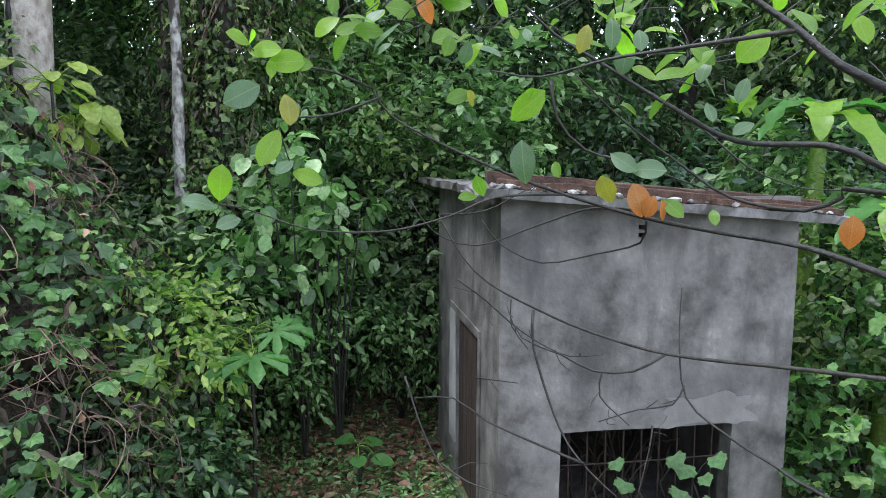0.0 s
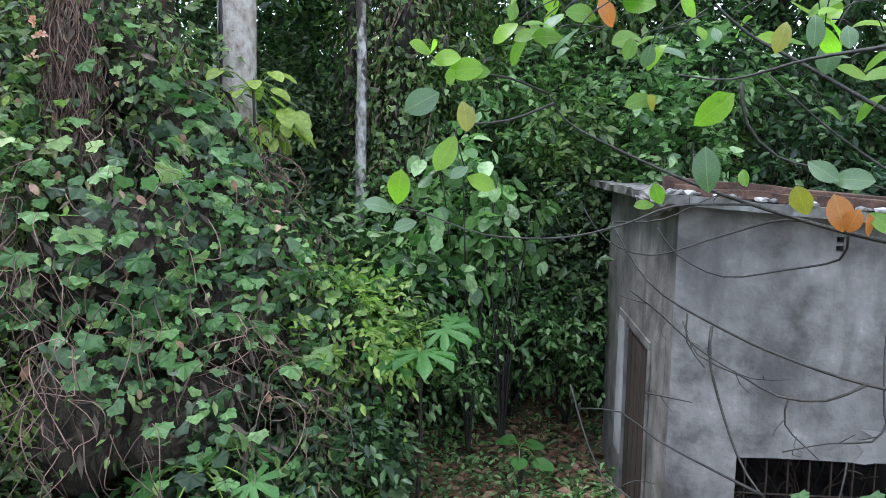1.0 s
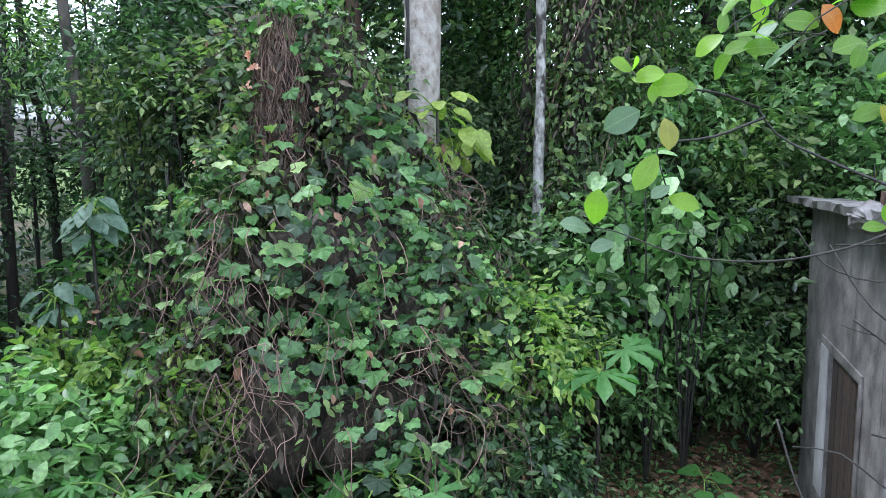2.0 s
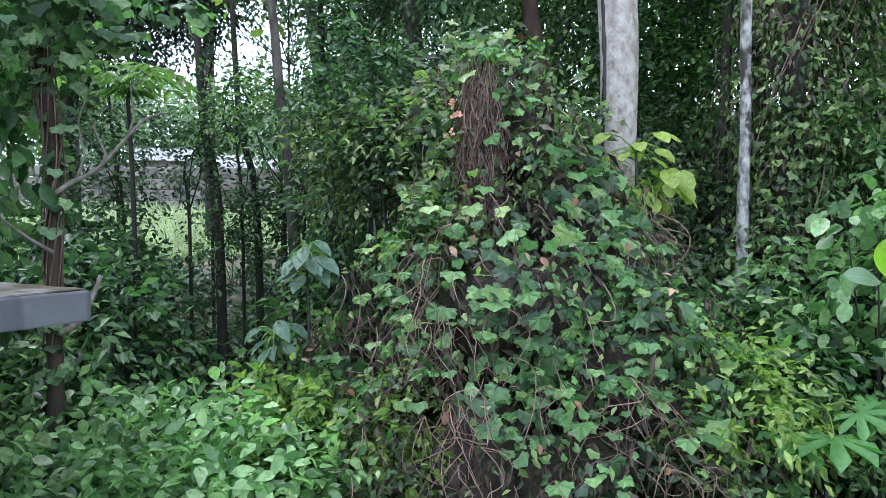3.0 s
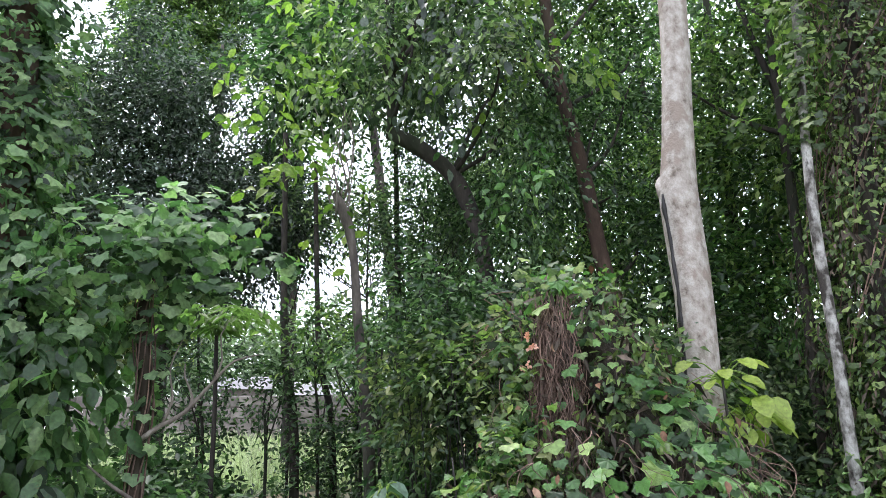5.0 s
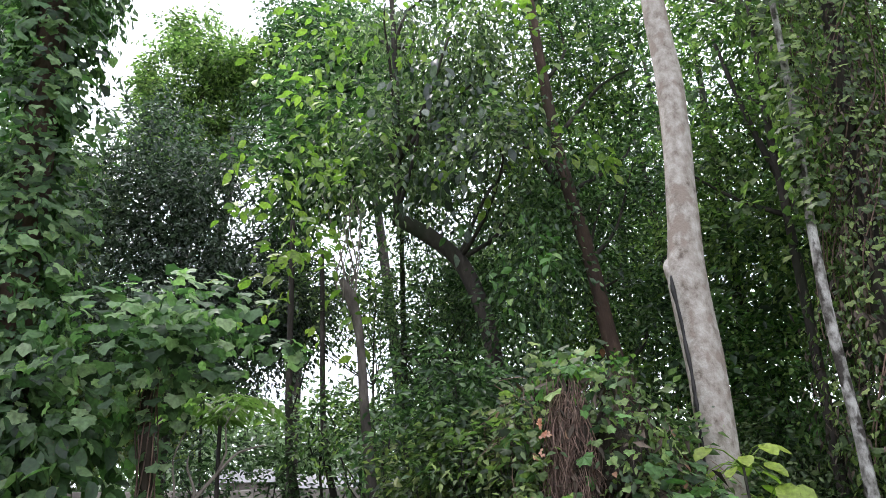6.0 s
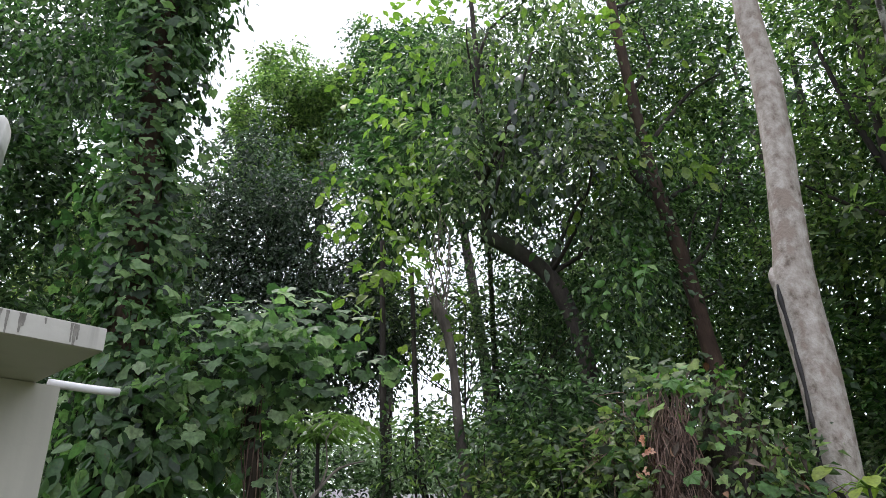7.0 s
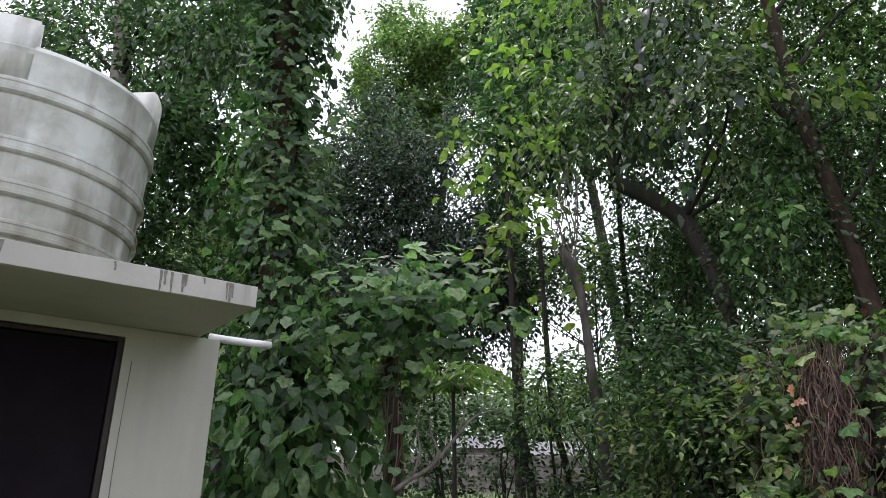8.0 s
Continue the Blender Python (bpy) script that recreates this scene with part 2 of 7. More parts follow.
M_VINE_STEM = rough_material("dead_vine_stem", [(0.3, (0.0703, 0.0422, 0.0323)), (0.55, (0.165, 0.107, 0.0828)), (0.8, (0.281, 0.2, 0.161))], scale=14, bump=0.4, per_object=0.6)
M_LIMB = rough_material("bare_grey_limb", [(0.3, (0.07, 0.058, 0.048)), (0.55, (0.18, 0.155, 0.13)), (0.75, (0.32, 0.29, 0.26))], scale=12, stretch=(1, 1, 0.5), bump=0.6)
M_SAP = rough_material("black_sap_groove", [(0.3, (0.004, 0.004, 0.004)), (0.7, (0.02, 0.016, 0.014))], scale=9, rough=0.6)
M_SOIL = rough_material("forest_soil", [(0.3, (0.049, 0.035, 0.0214)), (0.5, (0.119, 0.0875, 0.0499)), (0.7, (0.196, 0.15, 0.0808))], scale=3.2, dark=(0.05, 0.085, 0.026), dark_scale=1.1, dark_at=(0.4, 0.55), bump=0.7)
# dark filler for the mound's inside, in place of shaded gaps
M_CORE = rough_material("dark_filler_core", [(0.3, (0.012, 0.009, 0.006)), (0.55, (0.045, 0.034, 0.024)), (0.75, (0.11, 0.082, 0.058))], scale=16, stretch=(1, 1, 0.35), bump=1.0)
M_CONCRETE = streak_material("weathered_plaster", [(0.34, (0.064, 0.059, 0.055)), (0.43, (0.118, 0.109, 0.103)), (0.52, (0.172, 0.16, 0.152)), (0.62, (0.215, 0.2, 0.19)), (0.68, (0.29, 0.272, 0.258))], (0.07, 0.064, 0.062), streak_at=(0.52, 0.72), scale=4.2, run=(5.0, 5.0, 1.2), blotch=(0.07, 0.065, 0.064), bump=0.6)
M_SLAB = streak_material("broken_concrete", [(0.3, (0.051, 0.0442, 0.0391)), (0.55, (0.145, 0.136, 0.132)), (0.7, (0.255, 0.242, 0.238))], (0.05, 0.045, 0.04), scale=7, bump=0.5)
M_PATCH = streak_material("plaster_repair", [(0.34, (0.15, 0.137, 0.132)), (0.5, (0.205, 0.19, 0.183)), (0.66, (0.26, 0.242, 0.233))], (0.15, 0.137, 0.132), streak_at=(0.5, 0.75), scale=6, blotch=(0.17, 0.155, 0.15), bump=0.4)
M_PLASTER_PALE = streak_material("pale_plaster", [(0.3, (0.24, 0.235, 0.23)), (0.65, (0.42, 0.415, 0.41))], (0.17, 0.16, 0.15), streak_at=(0.55, 0.72))
M_WHITE = streak_material("cream_painted_wall", [(0.3, (0.44, 0.43, 0.37)), (0.65, (0.5, 0.49, 0.42))], (0.4, 0.39, 0.335), streak_at=(0.5, 0.75), blotch=(0.47, 0.46, 0.4), scale=2)
M_FASCIA = streak_material("stained_roof_edge", [(0.3, (0.4, 0.39, 0.35)), (0.6, (0.52, 0.51, 0.46))], (0.2, 0.19, 0.17), streak_at=(0.62, 0.72), run=(9, 9, 0.5), blotch=(0.42, 0.41, 0.37), scale=5)
M_GREY_PAINT = streak_material("grey_painted_slab", [(0.3, (0.085, 0.087, 0.097)), (0.65, (0.125, 0.128, 0.138))], (0.06, 0.06, 0.064), streak_at=(0.55, 0.68), blotch=(0.07, 0.073, 0.08), scale=6)
M_MOSSY = rough_material("mossy_slab_top", [(0.32, (0.07, 0.058, 0.04)), (0.5, (0.2, 0.175, 0.15)), (0.7, (0.31, 0.285, 0.255))], scale=9, dark=(0.085, 0.07, 0.038), dark_scale=4, dark_at=(0.42, 0.56), bump=0.5)
M_TANK = streak_material("weathered_white_plastic", [(0.3, (0.388, 0.402, 0.349)), (0.46, (0.553, 0.576, 0.53)), (0.62, (0.682, 0.708, 0.669))], (0.21, 0.2, 0.16), streak_at=(0.52, 0.7), rough=0.5, blotch=(0.19, 0.175, 0.12), scale=6, bump=0.05, run=(6, 6, 1.2))
M_PVC = streak_material("white_pvc", [(0.3, (0.72, 0.72, 0.72)), (0.6, (0.8, 0.8, 0.8))], (0.6, 0.6, 0.58), rough=0.35, bump=0.0)
M_DOOR_WOOD = rough_material("old_brown_wood", [(0.3, (0.0108, 0.00576, 0.0036)), (0.55, (0.0306, 0.018, 0.0119)), (0.75, (0.054, 0.036, 0.0252))], scale=8, stretch=(2, 2, 0.25), bump=0.5, per_object=0.25)
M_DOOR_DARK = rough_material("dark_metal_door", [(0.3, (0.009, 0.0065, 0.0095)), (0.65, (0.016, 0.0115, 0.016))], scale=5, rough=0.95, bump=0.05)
M_STAIN = rough_material("dark_stain", [(0.3, (0.13, 0.12, 0.105)), (0.65, (0.27, 0.26, 0.23))], scale=30, bump=0.0)
M_FRAME = rough_material("door_frame_wood", [(0.3, (0.012, 0.008, 0.007)), (0.65, (0.03, 0.018, 0.015))], scale=9, rough=0.6, bump=0.2)
M_RUST = rough_material("rusty_iron", [(0.3, (0.012, 0.008, 0.006)), (0.6, (0.04, 0.024, 0.017))], scale=20, bump=0.3)
M_ROT = rough_material("rotten_timber", [(0.3, (0.0297, 0.015, 0.0105)), (0.55, (0.0908, 0.0495, 0.033)), (0.75, (0.182, 0.112, 0.0825))], scale=9, bump=0.6, per_object=0.3)
M_STONE = rough_material("far_stone_wall", [(0.3, (0.14, 0.12, 0.11)), (0.6, (0.28, 0.25, 0.23))], scale=2.0, bump=0.5, per_object=0.3)
M_SHEET = rough_material("pale_roof_sheet", [(0.3, (0.3, 0.3, 0.312)), (0.65, (0.42, 0.42, 0.432))], scale=1.5, rough=0.5, bump=0.1)

# ---- layout helpers ----
TURN = 8.0                       # the walls run at 8 and 98 degrees
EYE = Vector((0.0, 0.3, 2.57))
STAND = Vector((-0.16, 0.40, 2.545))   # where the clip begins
rng = np.random.default_rng(7)


def plan(u, w, z):
    """A place by the grid of the walls: u ahead, w to the left."""
    a = radians(TURN)
    return Vector((-u * math.sin(a) - w * math.cos(a), u * math.cos(a) - w * math.sin(a), z))


def from_view(az, el, d):
    """A place fitted to the starting camera's view: bearing, height angle and distance."""
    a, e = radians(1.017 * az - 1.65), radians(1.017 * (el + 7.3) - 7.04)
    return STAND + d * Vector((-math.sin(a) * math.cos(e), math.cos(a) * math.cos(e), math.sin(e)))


def polar(az, d, z):
    """A place by its bearing, level distance and height."""
    a = radians(az)
    k = min(1.0, max(0.0, (az - 4) / 10))
    return Vector((-0.26 * k - d * math.sin(a), 0.3 - 0.07 * k + d * math.cos(a), z))


def rise(az, d, el):
    return polar(az, d, EYE.z + d * math.tan(radians(el)))


def smooth(a, b, v):
    t = np.clip((v - a) / (b - a), 0, 1)
    return t * t * (3 - 2 * t)


def land(x, y):
    """Height of the ground: terrace by the house, a hollow, then a rising slope."""
    x, y = np.asarray(x, float), np.asarray(y, float)
    d = np.hypot(x, y)
    az = np.degrees(np.arctan2(-x, y))
    h = 1.0 * (1 - smooth(2.0, 3.6, d))
    behind = smooth(95, 120, np.abs(az - 30))
    h = np.maximum(h, behind)
    h = h + (1 - behind) * 0.15 * np.clip(d - 9, 0, 21)
    h = h + 0.28 * np.clip(d - 7.2, 0, 12) * (1 - smooth(26, 46, az)) * (1 - behind)
    h = h + 0.04 * np.sin(x * 1.7 + 0.4) * np.cos(y * 1.3) + 0.03 * np.sin(x * 4.1) * np.sin(y * 3.7)
    return h


def ground_at(p):
    return float(land(p.x, p.y))


def mesh_object(name, verts, faces, material, parent=None, label="", smooth_faces=False):
    me = bpy.data.meshes.new(name)
    me.from_pydata([tuple(v) for v in verts], [], faces)
    me.materials.append(material)
    if smooth_faces:
        me.polygons.foreach_set("use_smooth", [True] * len(me.polygons))
    me.update()
    ob = new(name, me)
    if parent is not None:
        ob.parent = parent
    if label:
        tagged(ob, label)
    return ob


def part(name, bm, material, parent=None, label="", smooth_faces=False):
    """Links a bmesh as one mesh object under a thing or a part."""
    me = bpy.data.meshes.new(name)
    bm.normal_update()
    bm.to_mesh(me)
    bm.free()
    me.materials.append(material)
    if smooth_faces:
        me.polygons.foreach_set("use_smooth", [True] * len(me.polygons))
    ob = new(name, me)
    if parent is not None:
        ob.parent = parent
    if label:
        tagged(ob, label)
    return ob


def thing(name, place, label, category, group="", turn=0.0):
    ob = new(name)
    ob.empty_display_size = 0.2
    ob.matrix_world = pose(*place, 0, 0, turn)
    return tagged(ob, label, category, group)


def box(bm, x0, x1, y0, y1, z0, z1, bevel=0.0):
    m = Matrix.LocRotScale(((x0 + x1) / 2, (y0 + y1) / 2, (z0 + z1) / 2), None, (x1 - x0, y1 - y0, z1 - z0))
    r = bmesh.ops.create_cube(bm, size=1, matrix=m)
    if bevel:
        es = list({e for v in r["verts"] for e in v.link_edges})
        bmesh.ops.bevel(bm, geom=es, offset=bevel, segments=2, affect="EDGES", profile=0.6)
    return r


def roughen(bm, amount, scale, seed=0.0):
    for v in bm.verts:
        v.co += amount * noise.noise_vector(v.co * scale + Vector((seed, seed * 1.7, 3.1)))


def pierced_wall(bm, a0, a1, z0, z1, t0, t1, holes, flip=False):
    """A wall with openings right through. a runs along it, t through it; flip: the wall runs along y."""
    A = sorted({a0, a1, *[h[0] for h in holes], *[h[1] for h in holes]})
    Z = sorted({z0, z1, *[h[2] for h in holes], *[h[3] for h in holes]})
    # finer cells so that the faces can be worn a little
    def finer(v):
        out = []
        for p, q in zip(v, v[1:]):
            k = max(1, int((q - p) / 0.16))
            out += [p + (q - p) * i / k for i in range(k)]
        return out + [v[-1]]
    A, Z = finer(A), finer(Z)
    def open_cell(i, j):
        if not (0 <= i < len(A) - 1 and 0 <= j < len(Z) - 1):
            return True
        ca, cz = (A[i] + A[i + 1]) / 2, (Z[j] + Z[j + 1]) / 2
        return any(h[0] < ca < h[1] and h[2] < cz < h[3] for h in holes)
    cache = {}
    def vert(a, t, z):
        k = (round(a, 4), round(t, 4), round(z, 4))
        if k not in cache:
            cache[k] = bm.verts.new((t, a, z) if flip else (a, t, z))
        return cache[k]
    for i in range(len(A) - 1):
        for j in range(len(Z) - 1):
            if open_cell(i, j):
                continue
            a, b, c, d = A[i], A[i + 1], Z[j], Z[j + 1]
            quads = [[(a, t0, c), (b, t0, c), (b, t0, d), (a, t0, d)], [(b, t1, c), (a, t1, c), (a, t1, d), (b, t1, d)]]
            if open_cell(i - 1, j):
                quads.append([(a, t1, c), (a, t0, c), (a, t0, d), (a, t1, d)])
            if open_cell(i + 1, j):
                quads.append([(b, t0, c), (b, t1, c), (b, t1, d), (b, t0, d)])
            if open_cell(i, j - 1):
                quads.append([(a, t1, c), (b, t1, c), (b, t0, c), (a, t0, c)])
            if open_cell(i, j + 1):
                quads.append([(a, t0, d), (b, t0, d), (b, t1, d), (a, t1, d)])
            for q in quads:
                bm.faces.new([vert(*p) for p in q])
    bmesh.ops.recalc_face_normals(bm, faces=bm.faces)


def spline(points, radii, step=0.12):
    """A smooth line through the points, with its thickness."""
    pts = [Vector(p) for p in points]
    ext = [2 * pts[0] - pts[1], *pts, 2 * pts[-1] - pts[-2]]
    out, rad = [], []
    for i in range(len(pts) - 1):
        a, b, c, d = ext[i:i + 4]
        n = max(2, int((c - b).length / step))
        for k in range(n):
            t = k / n
            out.append(0.5 * (2 * b + (c - a) * t + (2 * a - 5 * b + 4 * c - d) * t * t + (3 * b - a - 3 * c + d) * t ** 3))
            rad.append(radii[i] + (radii[i + 1] - radii[i]) * t)
    return [*out, pts[-1]], [*rad, radii[-1]]


def tube(points, radii, sides=8, step=0.12, wobble=0.0, seed=0.0):
    """Vertices and faces of a tapered limb."""
    line, rad = spline(points, radii, step)
    verts, faces = [], []
    side = None
    for i, p in enumerate(line):
        ahead = (line[min(i + 1, len(line) - 1)] - line[max(i - 1, 0)]).normalized()
        if side is None:
            side = ahead.cross(Vector((0.3, 0.9, 0.2))).normalized()
        side = (side - ahead * side.dot(ahead)).normalized()
        up = ahead.cross(side)
        for k in range(sides):
            a = 2 * math.pi * k / sides
            way = side * math.cos(a) + up * math.sin(a)
            r = rad[i]
            if wobble:
                r *= 1 + wobble * noise.noise(p * 2.3 + way * 0.8 + Vector((seed, 0, seed)))
            verts.append(p + way * r)
    for i in range(len(line) - 1):
        for k in range(sides):
            a, b = i * sides + k, i * sides + (k + 1) % sides
            faces.append((a, b, b + sides, a + sides))
    n = len(line) - 1
    faces.append(tuple(range(sides))[::-1])
    faces.append(tuple(n * sides + k for k in range(sides)))
    return verts, faces


def limb(name, points, radii, material, parent=None, label="", sides=8, step=0.12, wobble=0.0, seed=0.0):
    v, f = tube(points, radii, sides, step, wobble, seed)
    return mesh_object(name, v, f, material, parent, label, True)


# ---- leaves ----
def fan(outline, centre):
    verts = [centre, *outline]
    n = len(outline)
    return np.array(verts, float), [(0, 1 + i, 1 + (i + 1) % n) for i in range(n)]


def palm_shape(lobes, deep, spread, notch, fold=0.1):
    """A hand-shaped leaf: its lobes round the stalk's end at the origin."""
    out = []
    angles = np.linspace(-spread, spread, lobes)
    for i, a in enumerate(angles):
        length = 1.0 - 0.38 * abs(a) / spread
        for da, r, z in ((-0.3, 0.86, 0.0), (0.0, 1.0, -fold), (0.3, 0.86, 0.0)):
            b = a + da * spread * 2 / lobes
            out.append((math.sin(b) * length * r, 0.3 + math.cos(b) * length * r * 0.72, z * length))
        if i < lobes - 1:
            b = (a + angles[i + 1]) / 2
            out.append((math.sin(b) * deep, 0.3 + math.cos(b) * deep * 0.72, 0.02))
    out.append((0.0, notch, 0.0))
    return fan(out, (0, 0.3, 0.03))


SHAPES = {
    "ovate": (np.array([(0, 0, 0), (0.2, 0.22, 0.05), (0.27, 0.5, 0.06), (0.16, 0.8, 0.0), (0, 1, -0.1), (-0.16, 0.8, 0.0), (-0.27, 0.5, 0.06), (-0.2, 0.22, 0.05), (0, 0.35, 0), (0, 0.7, -0.03)], float),
              [(0, 1, 8), (1, 2, 9, 8), (2, 3, 9), (3, 4, 9), (4, 5, 9), (5, 6, 9), (6, 7, 8, 9), (7, 0, 8)]),
    "round": (np.array([(0, 0, 0), (0.26, 0.16, 0.05), (0.36, 0.48, 0.06), (0.24, 0.82, 0.0), (0, 1, -0.06), (-0.24, 0.82, 0.0), (-0.36, 0.48, 0.06), (-0.26, 0.16, 0.05), (0, 0.35, 0), (0, 0.7, -0.02)], float),
              [(0, 1, 8), (1, 2, 9, 8), (2, 3, 9), (3, 4, 9), (4, 5, 9), (5, 6, 9), (6, 7, 8, 9), (7, 0, 8)]),
    "small": (np.array([(0, 0, 0), (0.24, 0.4, 0.06), (0.14, 0.78, 0.0), (0, 1, -0.08), (-0.14, 0.78, 0.0), (-0.24, 0.4, 0.06)], float),
              [(0, 1, 2, 3), (0, 3, 4, 5)]),
    "tiny": (np.array([(0, 0, 0), (0.25, 0.45, 0.07), (0, 1, -0.06), (-0.25, 0.45, 0.07)], float), [(0, 1, 2), (0, 2, 3)]),
    "lance": (np.array([(0, 0, 0), (0.13, 0.4, 0.03), (0, 1, -0.15), (-0.13, 0.4, 0.03)], float), [(0, 1, 2), (0, 2, 3)]),
    "blade": (np.array([(-0.04, 0, 0), (0.04, 0, 0), (0.025, 0.6, 0.06), (0, 1, -0.1), (-0.025, 0.6, 0.06)], float), [(0, 1, 2, 4), (4, 2, 3)]),
    "lobed": palm_shape(5, 0.74, 1.9, 0.2, 0.08),
    "papaya": palm_shape(7, 0.26, 2.3, 0.24),
}


def unit(v):
    return v / np.maximum(np.linalg.norm(v, axis=-1, keepdims=True), 1e-9)


def leaf_chunk(shape, at, ahead, normal, size):
    """Many leaves of one shape: places, ways of their tips, ways of their faces, lengths."""
    tv, tf = SHAPES[shape]
    y = unit(ahead)
    x = unit(np.cross(y, normal))
    z = np.cross(x, y)
    s = size[:, None, None]
    droop = rng.uniform(0.5, 2.2, (len(at), 1, 1))
    v = at[:, None] + s * (tv[None, :, 0:1] * x[:, None] + tv[None, :, 1:2] * y[:, None] + droop * tv[None, :, 2:3] * z[:, None])
    k = len(tv)
    loops = np.concatenate([np.array(f) for f in tf])
    counts = np.array([len(f) for f in tf])
    n = len(at)
    return v.reshape(-1, 3), (np.arange(n)[:, None] * k + loops[None]).ravel(), np.tile(counts, n)


def leaf_mesh(name, chunks, material, parent=None, label=""):
    me = bpy.data.meshes.new(name)
    vs, ls, cs, base = [], [], [], 0
    for v, l, c in chunks:
        vs.append(v), ls.append(l + base), cs.append(c)
        base += len(v)
    v, l, c = np.concatenate(vs), np.concatenate(ls), np.concatenate(cs)
    me.vertices.add(len(v)), me.loops.add(len(l)), me.polygons.add(len(c))
    me.vertices.foreach_set("co", v.astype(np.float32).ravel())
    me.loops.foreach_set("vertex_index", l.astype(np.int32))
    me.polygons.foreach_set("loop_start", np.concatenate([[0], np.cumsum(c)[:-1]]).astype(np.int32))
    me.polygons.foreach_set("use_smooth", np.ones(len(c), bool))
    me.update(calc_edges=True)
    me.materials.append(material)
    ob = new(name, me)
    if parent is not None:
        ob.parent = parent
    if label:
        tagged(ob, label)
    return ob


def lumpy(p, scale, seed):
    """A cheap smooth noise, about -1 to 1, for clumps and gaps."""
    r = np.random.default_rng(int(seed))
    k = r.normal(0, 1, (6, 3)) * scale
    ph = r.uniform(0, 6.28, 6)
    return np.sin(p @ k.T + ph).sum(1) / 3.0


def sprays(at, way, shape, leaf, per=8, reach=0.45, droop=0.35, spread=0.9):
    """Leafy twigs: leaves left and right along each twig, and one at its end."""
    n = len(at)
    way = unit(way)
    up = np.array([0, 0, 1.0])
    side = unit(np.cross(way, up + rng.normal(0, 0.25, (n, 3))))
    P, D, N, S = [], [], [], []
    for i in range(per):
        t = (i + 0.6) / per
        sgn = 1.0 if i % 2 else -1.0
        last = i == per - 1
        p = at + way * reach * t + np.array([0, 0, -droop * reach * 0.5]) * t * t + rng.normal(0, 0.02 + leaf * 0.15, (n, 3))
        d = way * (0.5 if not last else 1.0) + side * (0 if last else sgn * spread) + rng.normal(0, 0.3, (n, 3))
        d[:, 2] -= droop * rng.uniform(0.3, 1.8, n)
        P.append(p), D.append(d), N.append(up + rng.normal(0, 0.6, (n, 3))), S.append(leaf * rng.uniform(0.6, 1.25, n))
    return leaf_chunk(shape, np.concatenate(P), np.concatenate(D), np.concatenate(N), np.concatenate(S))


def cloud_points(centre, radii, n, seed=1, gap=0.0, scale=1.2, shell=0.5):
    """Places for twigs in a lumpy crown, fewer where the crown has gaps."""
    c, r = np.array(centre, float), np.array(radii, float)
    out, way = [], []
    have = 0
    for _ in range(40):
        q = unit(rng.normal(0, 1, (n, 3))) * (shell + (1 - shell) * rng.uniform(0, 1, (n, 1)) ** 0.6)
        wob = 1 + 0.28 * lumpy(unit(q) * 2.0, 1.0, seed + 5)[:, None]
        p = c + q * r * wob
        keep = lumpy(p, scale, seed) + rng.normal(0, 0.25, n) > gap
        out.append(p[keep]), way.append(q[keep])
        have += keep.sum()
        if have >= n:
            break
    p, w = np.concatenate(out)[:n], np.concatenate(way)[:n]
    return p, unit(w + rng.normal(0, 0.45, w.shape) + np.array([0, 0, -0.1]))


def clumps(seed, az, el, d, count, size, twigs):
    """Many small clumps of a loose crown inside a stretch of bearings, height angles and distances."""
    r = random.Random(seed)
    out = []
    for _ in range(count):
        k = r.uniform(*size)
        out.append((r.uniform(*az), r.uniform(*el), r.uniform(*d), k * r.uniform(0.9, 1.4), k * r.uniform(0.5, 0.9), int(twigs * k * k / 0.25)))
    return out


def boughs(owner, blobs, trunk, thick=0.035):
    """A branch from the trunk to each clump."""
    for az, el, d, rh, rv, n in blobs:
        c = rise(az, d, el)
        near = min(trunk, key=lambda p: (p - c - Vector((0, 0, -0.9))).length)
        if (near - c).length < 0.3:
            continue
        mid = near.lerp(c, 0.5) + Vector((random.uniform(-0.2, 0.2), random.uniform(-0.2, 0.2), random.uniform(-0.15, 0.25)))
        tip = c + Vector((random.uniform(-0.3, 0.3), random.uniform(-0.3, 0.3), rv * 0.7))
        limb("branch", [near, mid, c, tip], [thick, thick * 0.63, thick * 0.4, 0.004], M_BARK, owner, "", 5, 0.25, 0.2, az)


def crown_blobs(name, blobs, shape, leaf, material, parent, per=8, reach=0.5, droop=0.4, gap=0.0, scale=1.2, label=""):
    """blobs: bearing, height angle, distance, level radius, upright radius, twigs."""
    chunks = []
    leaf = leaf * 0.8 if shape in ("tiny", "small") and leaf < 0.15 else leaf
    for i, (az, el, d, rh, rv, n) in enumerate(blobs):
        n = int(n * 1.35) if shape == "tiny" else n
        n = int(n * 1.35) if d < 12 else n
        p, w = cloud_points(rise(az, d, el), (rh, rh, rv), n, seed=11 + i * 7 + int(az * 3) % 50, gap=gap, scale=scale)
        chunks.append(sprays(p, w, shape, leaf, per, reach, droop))
    return leaf_mesh(name, chunks, material, parent, label)


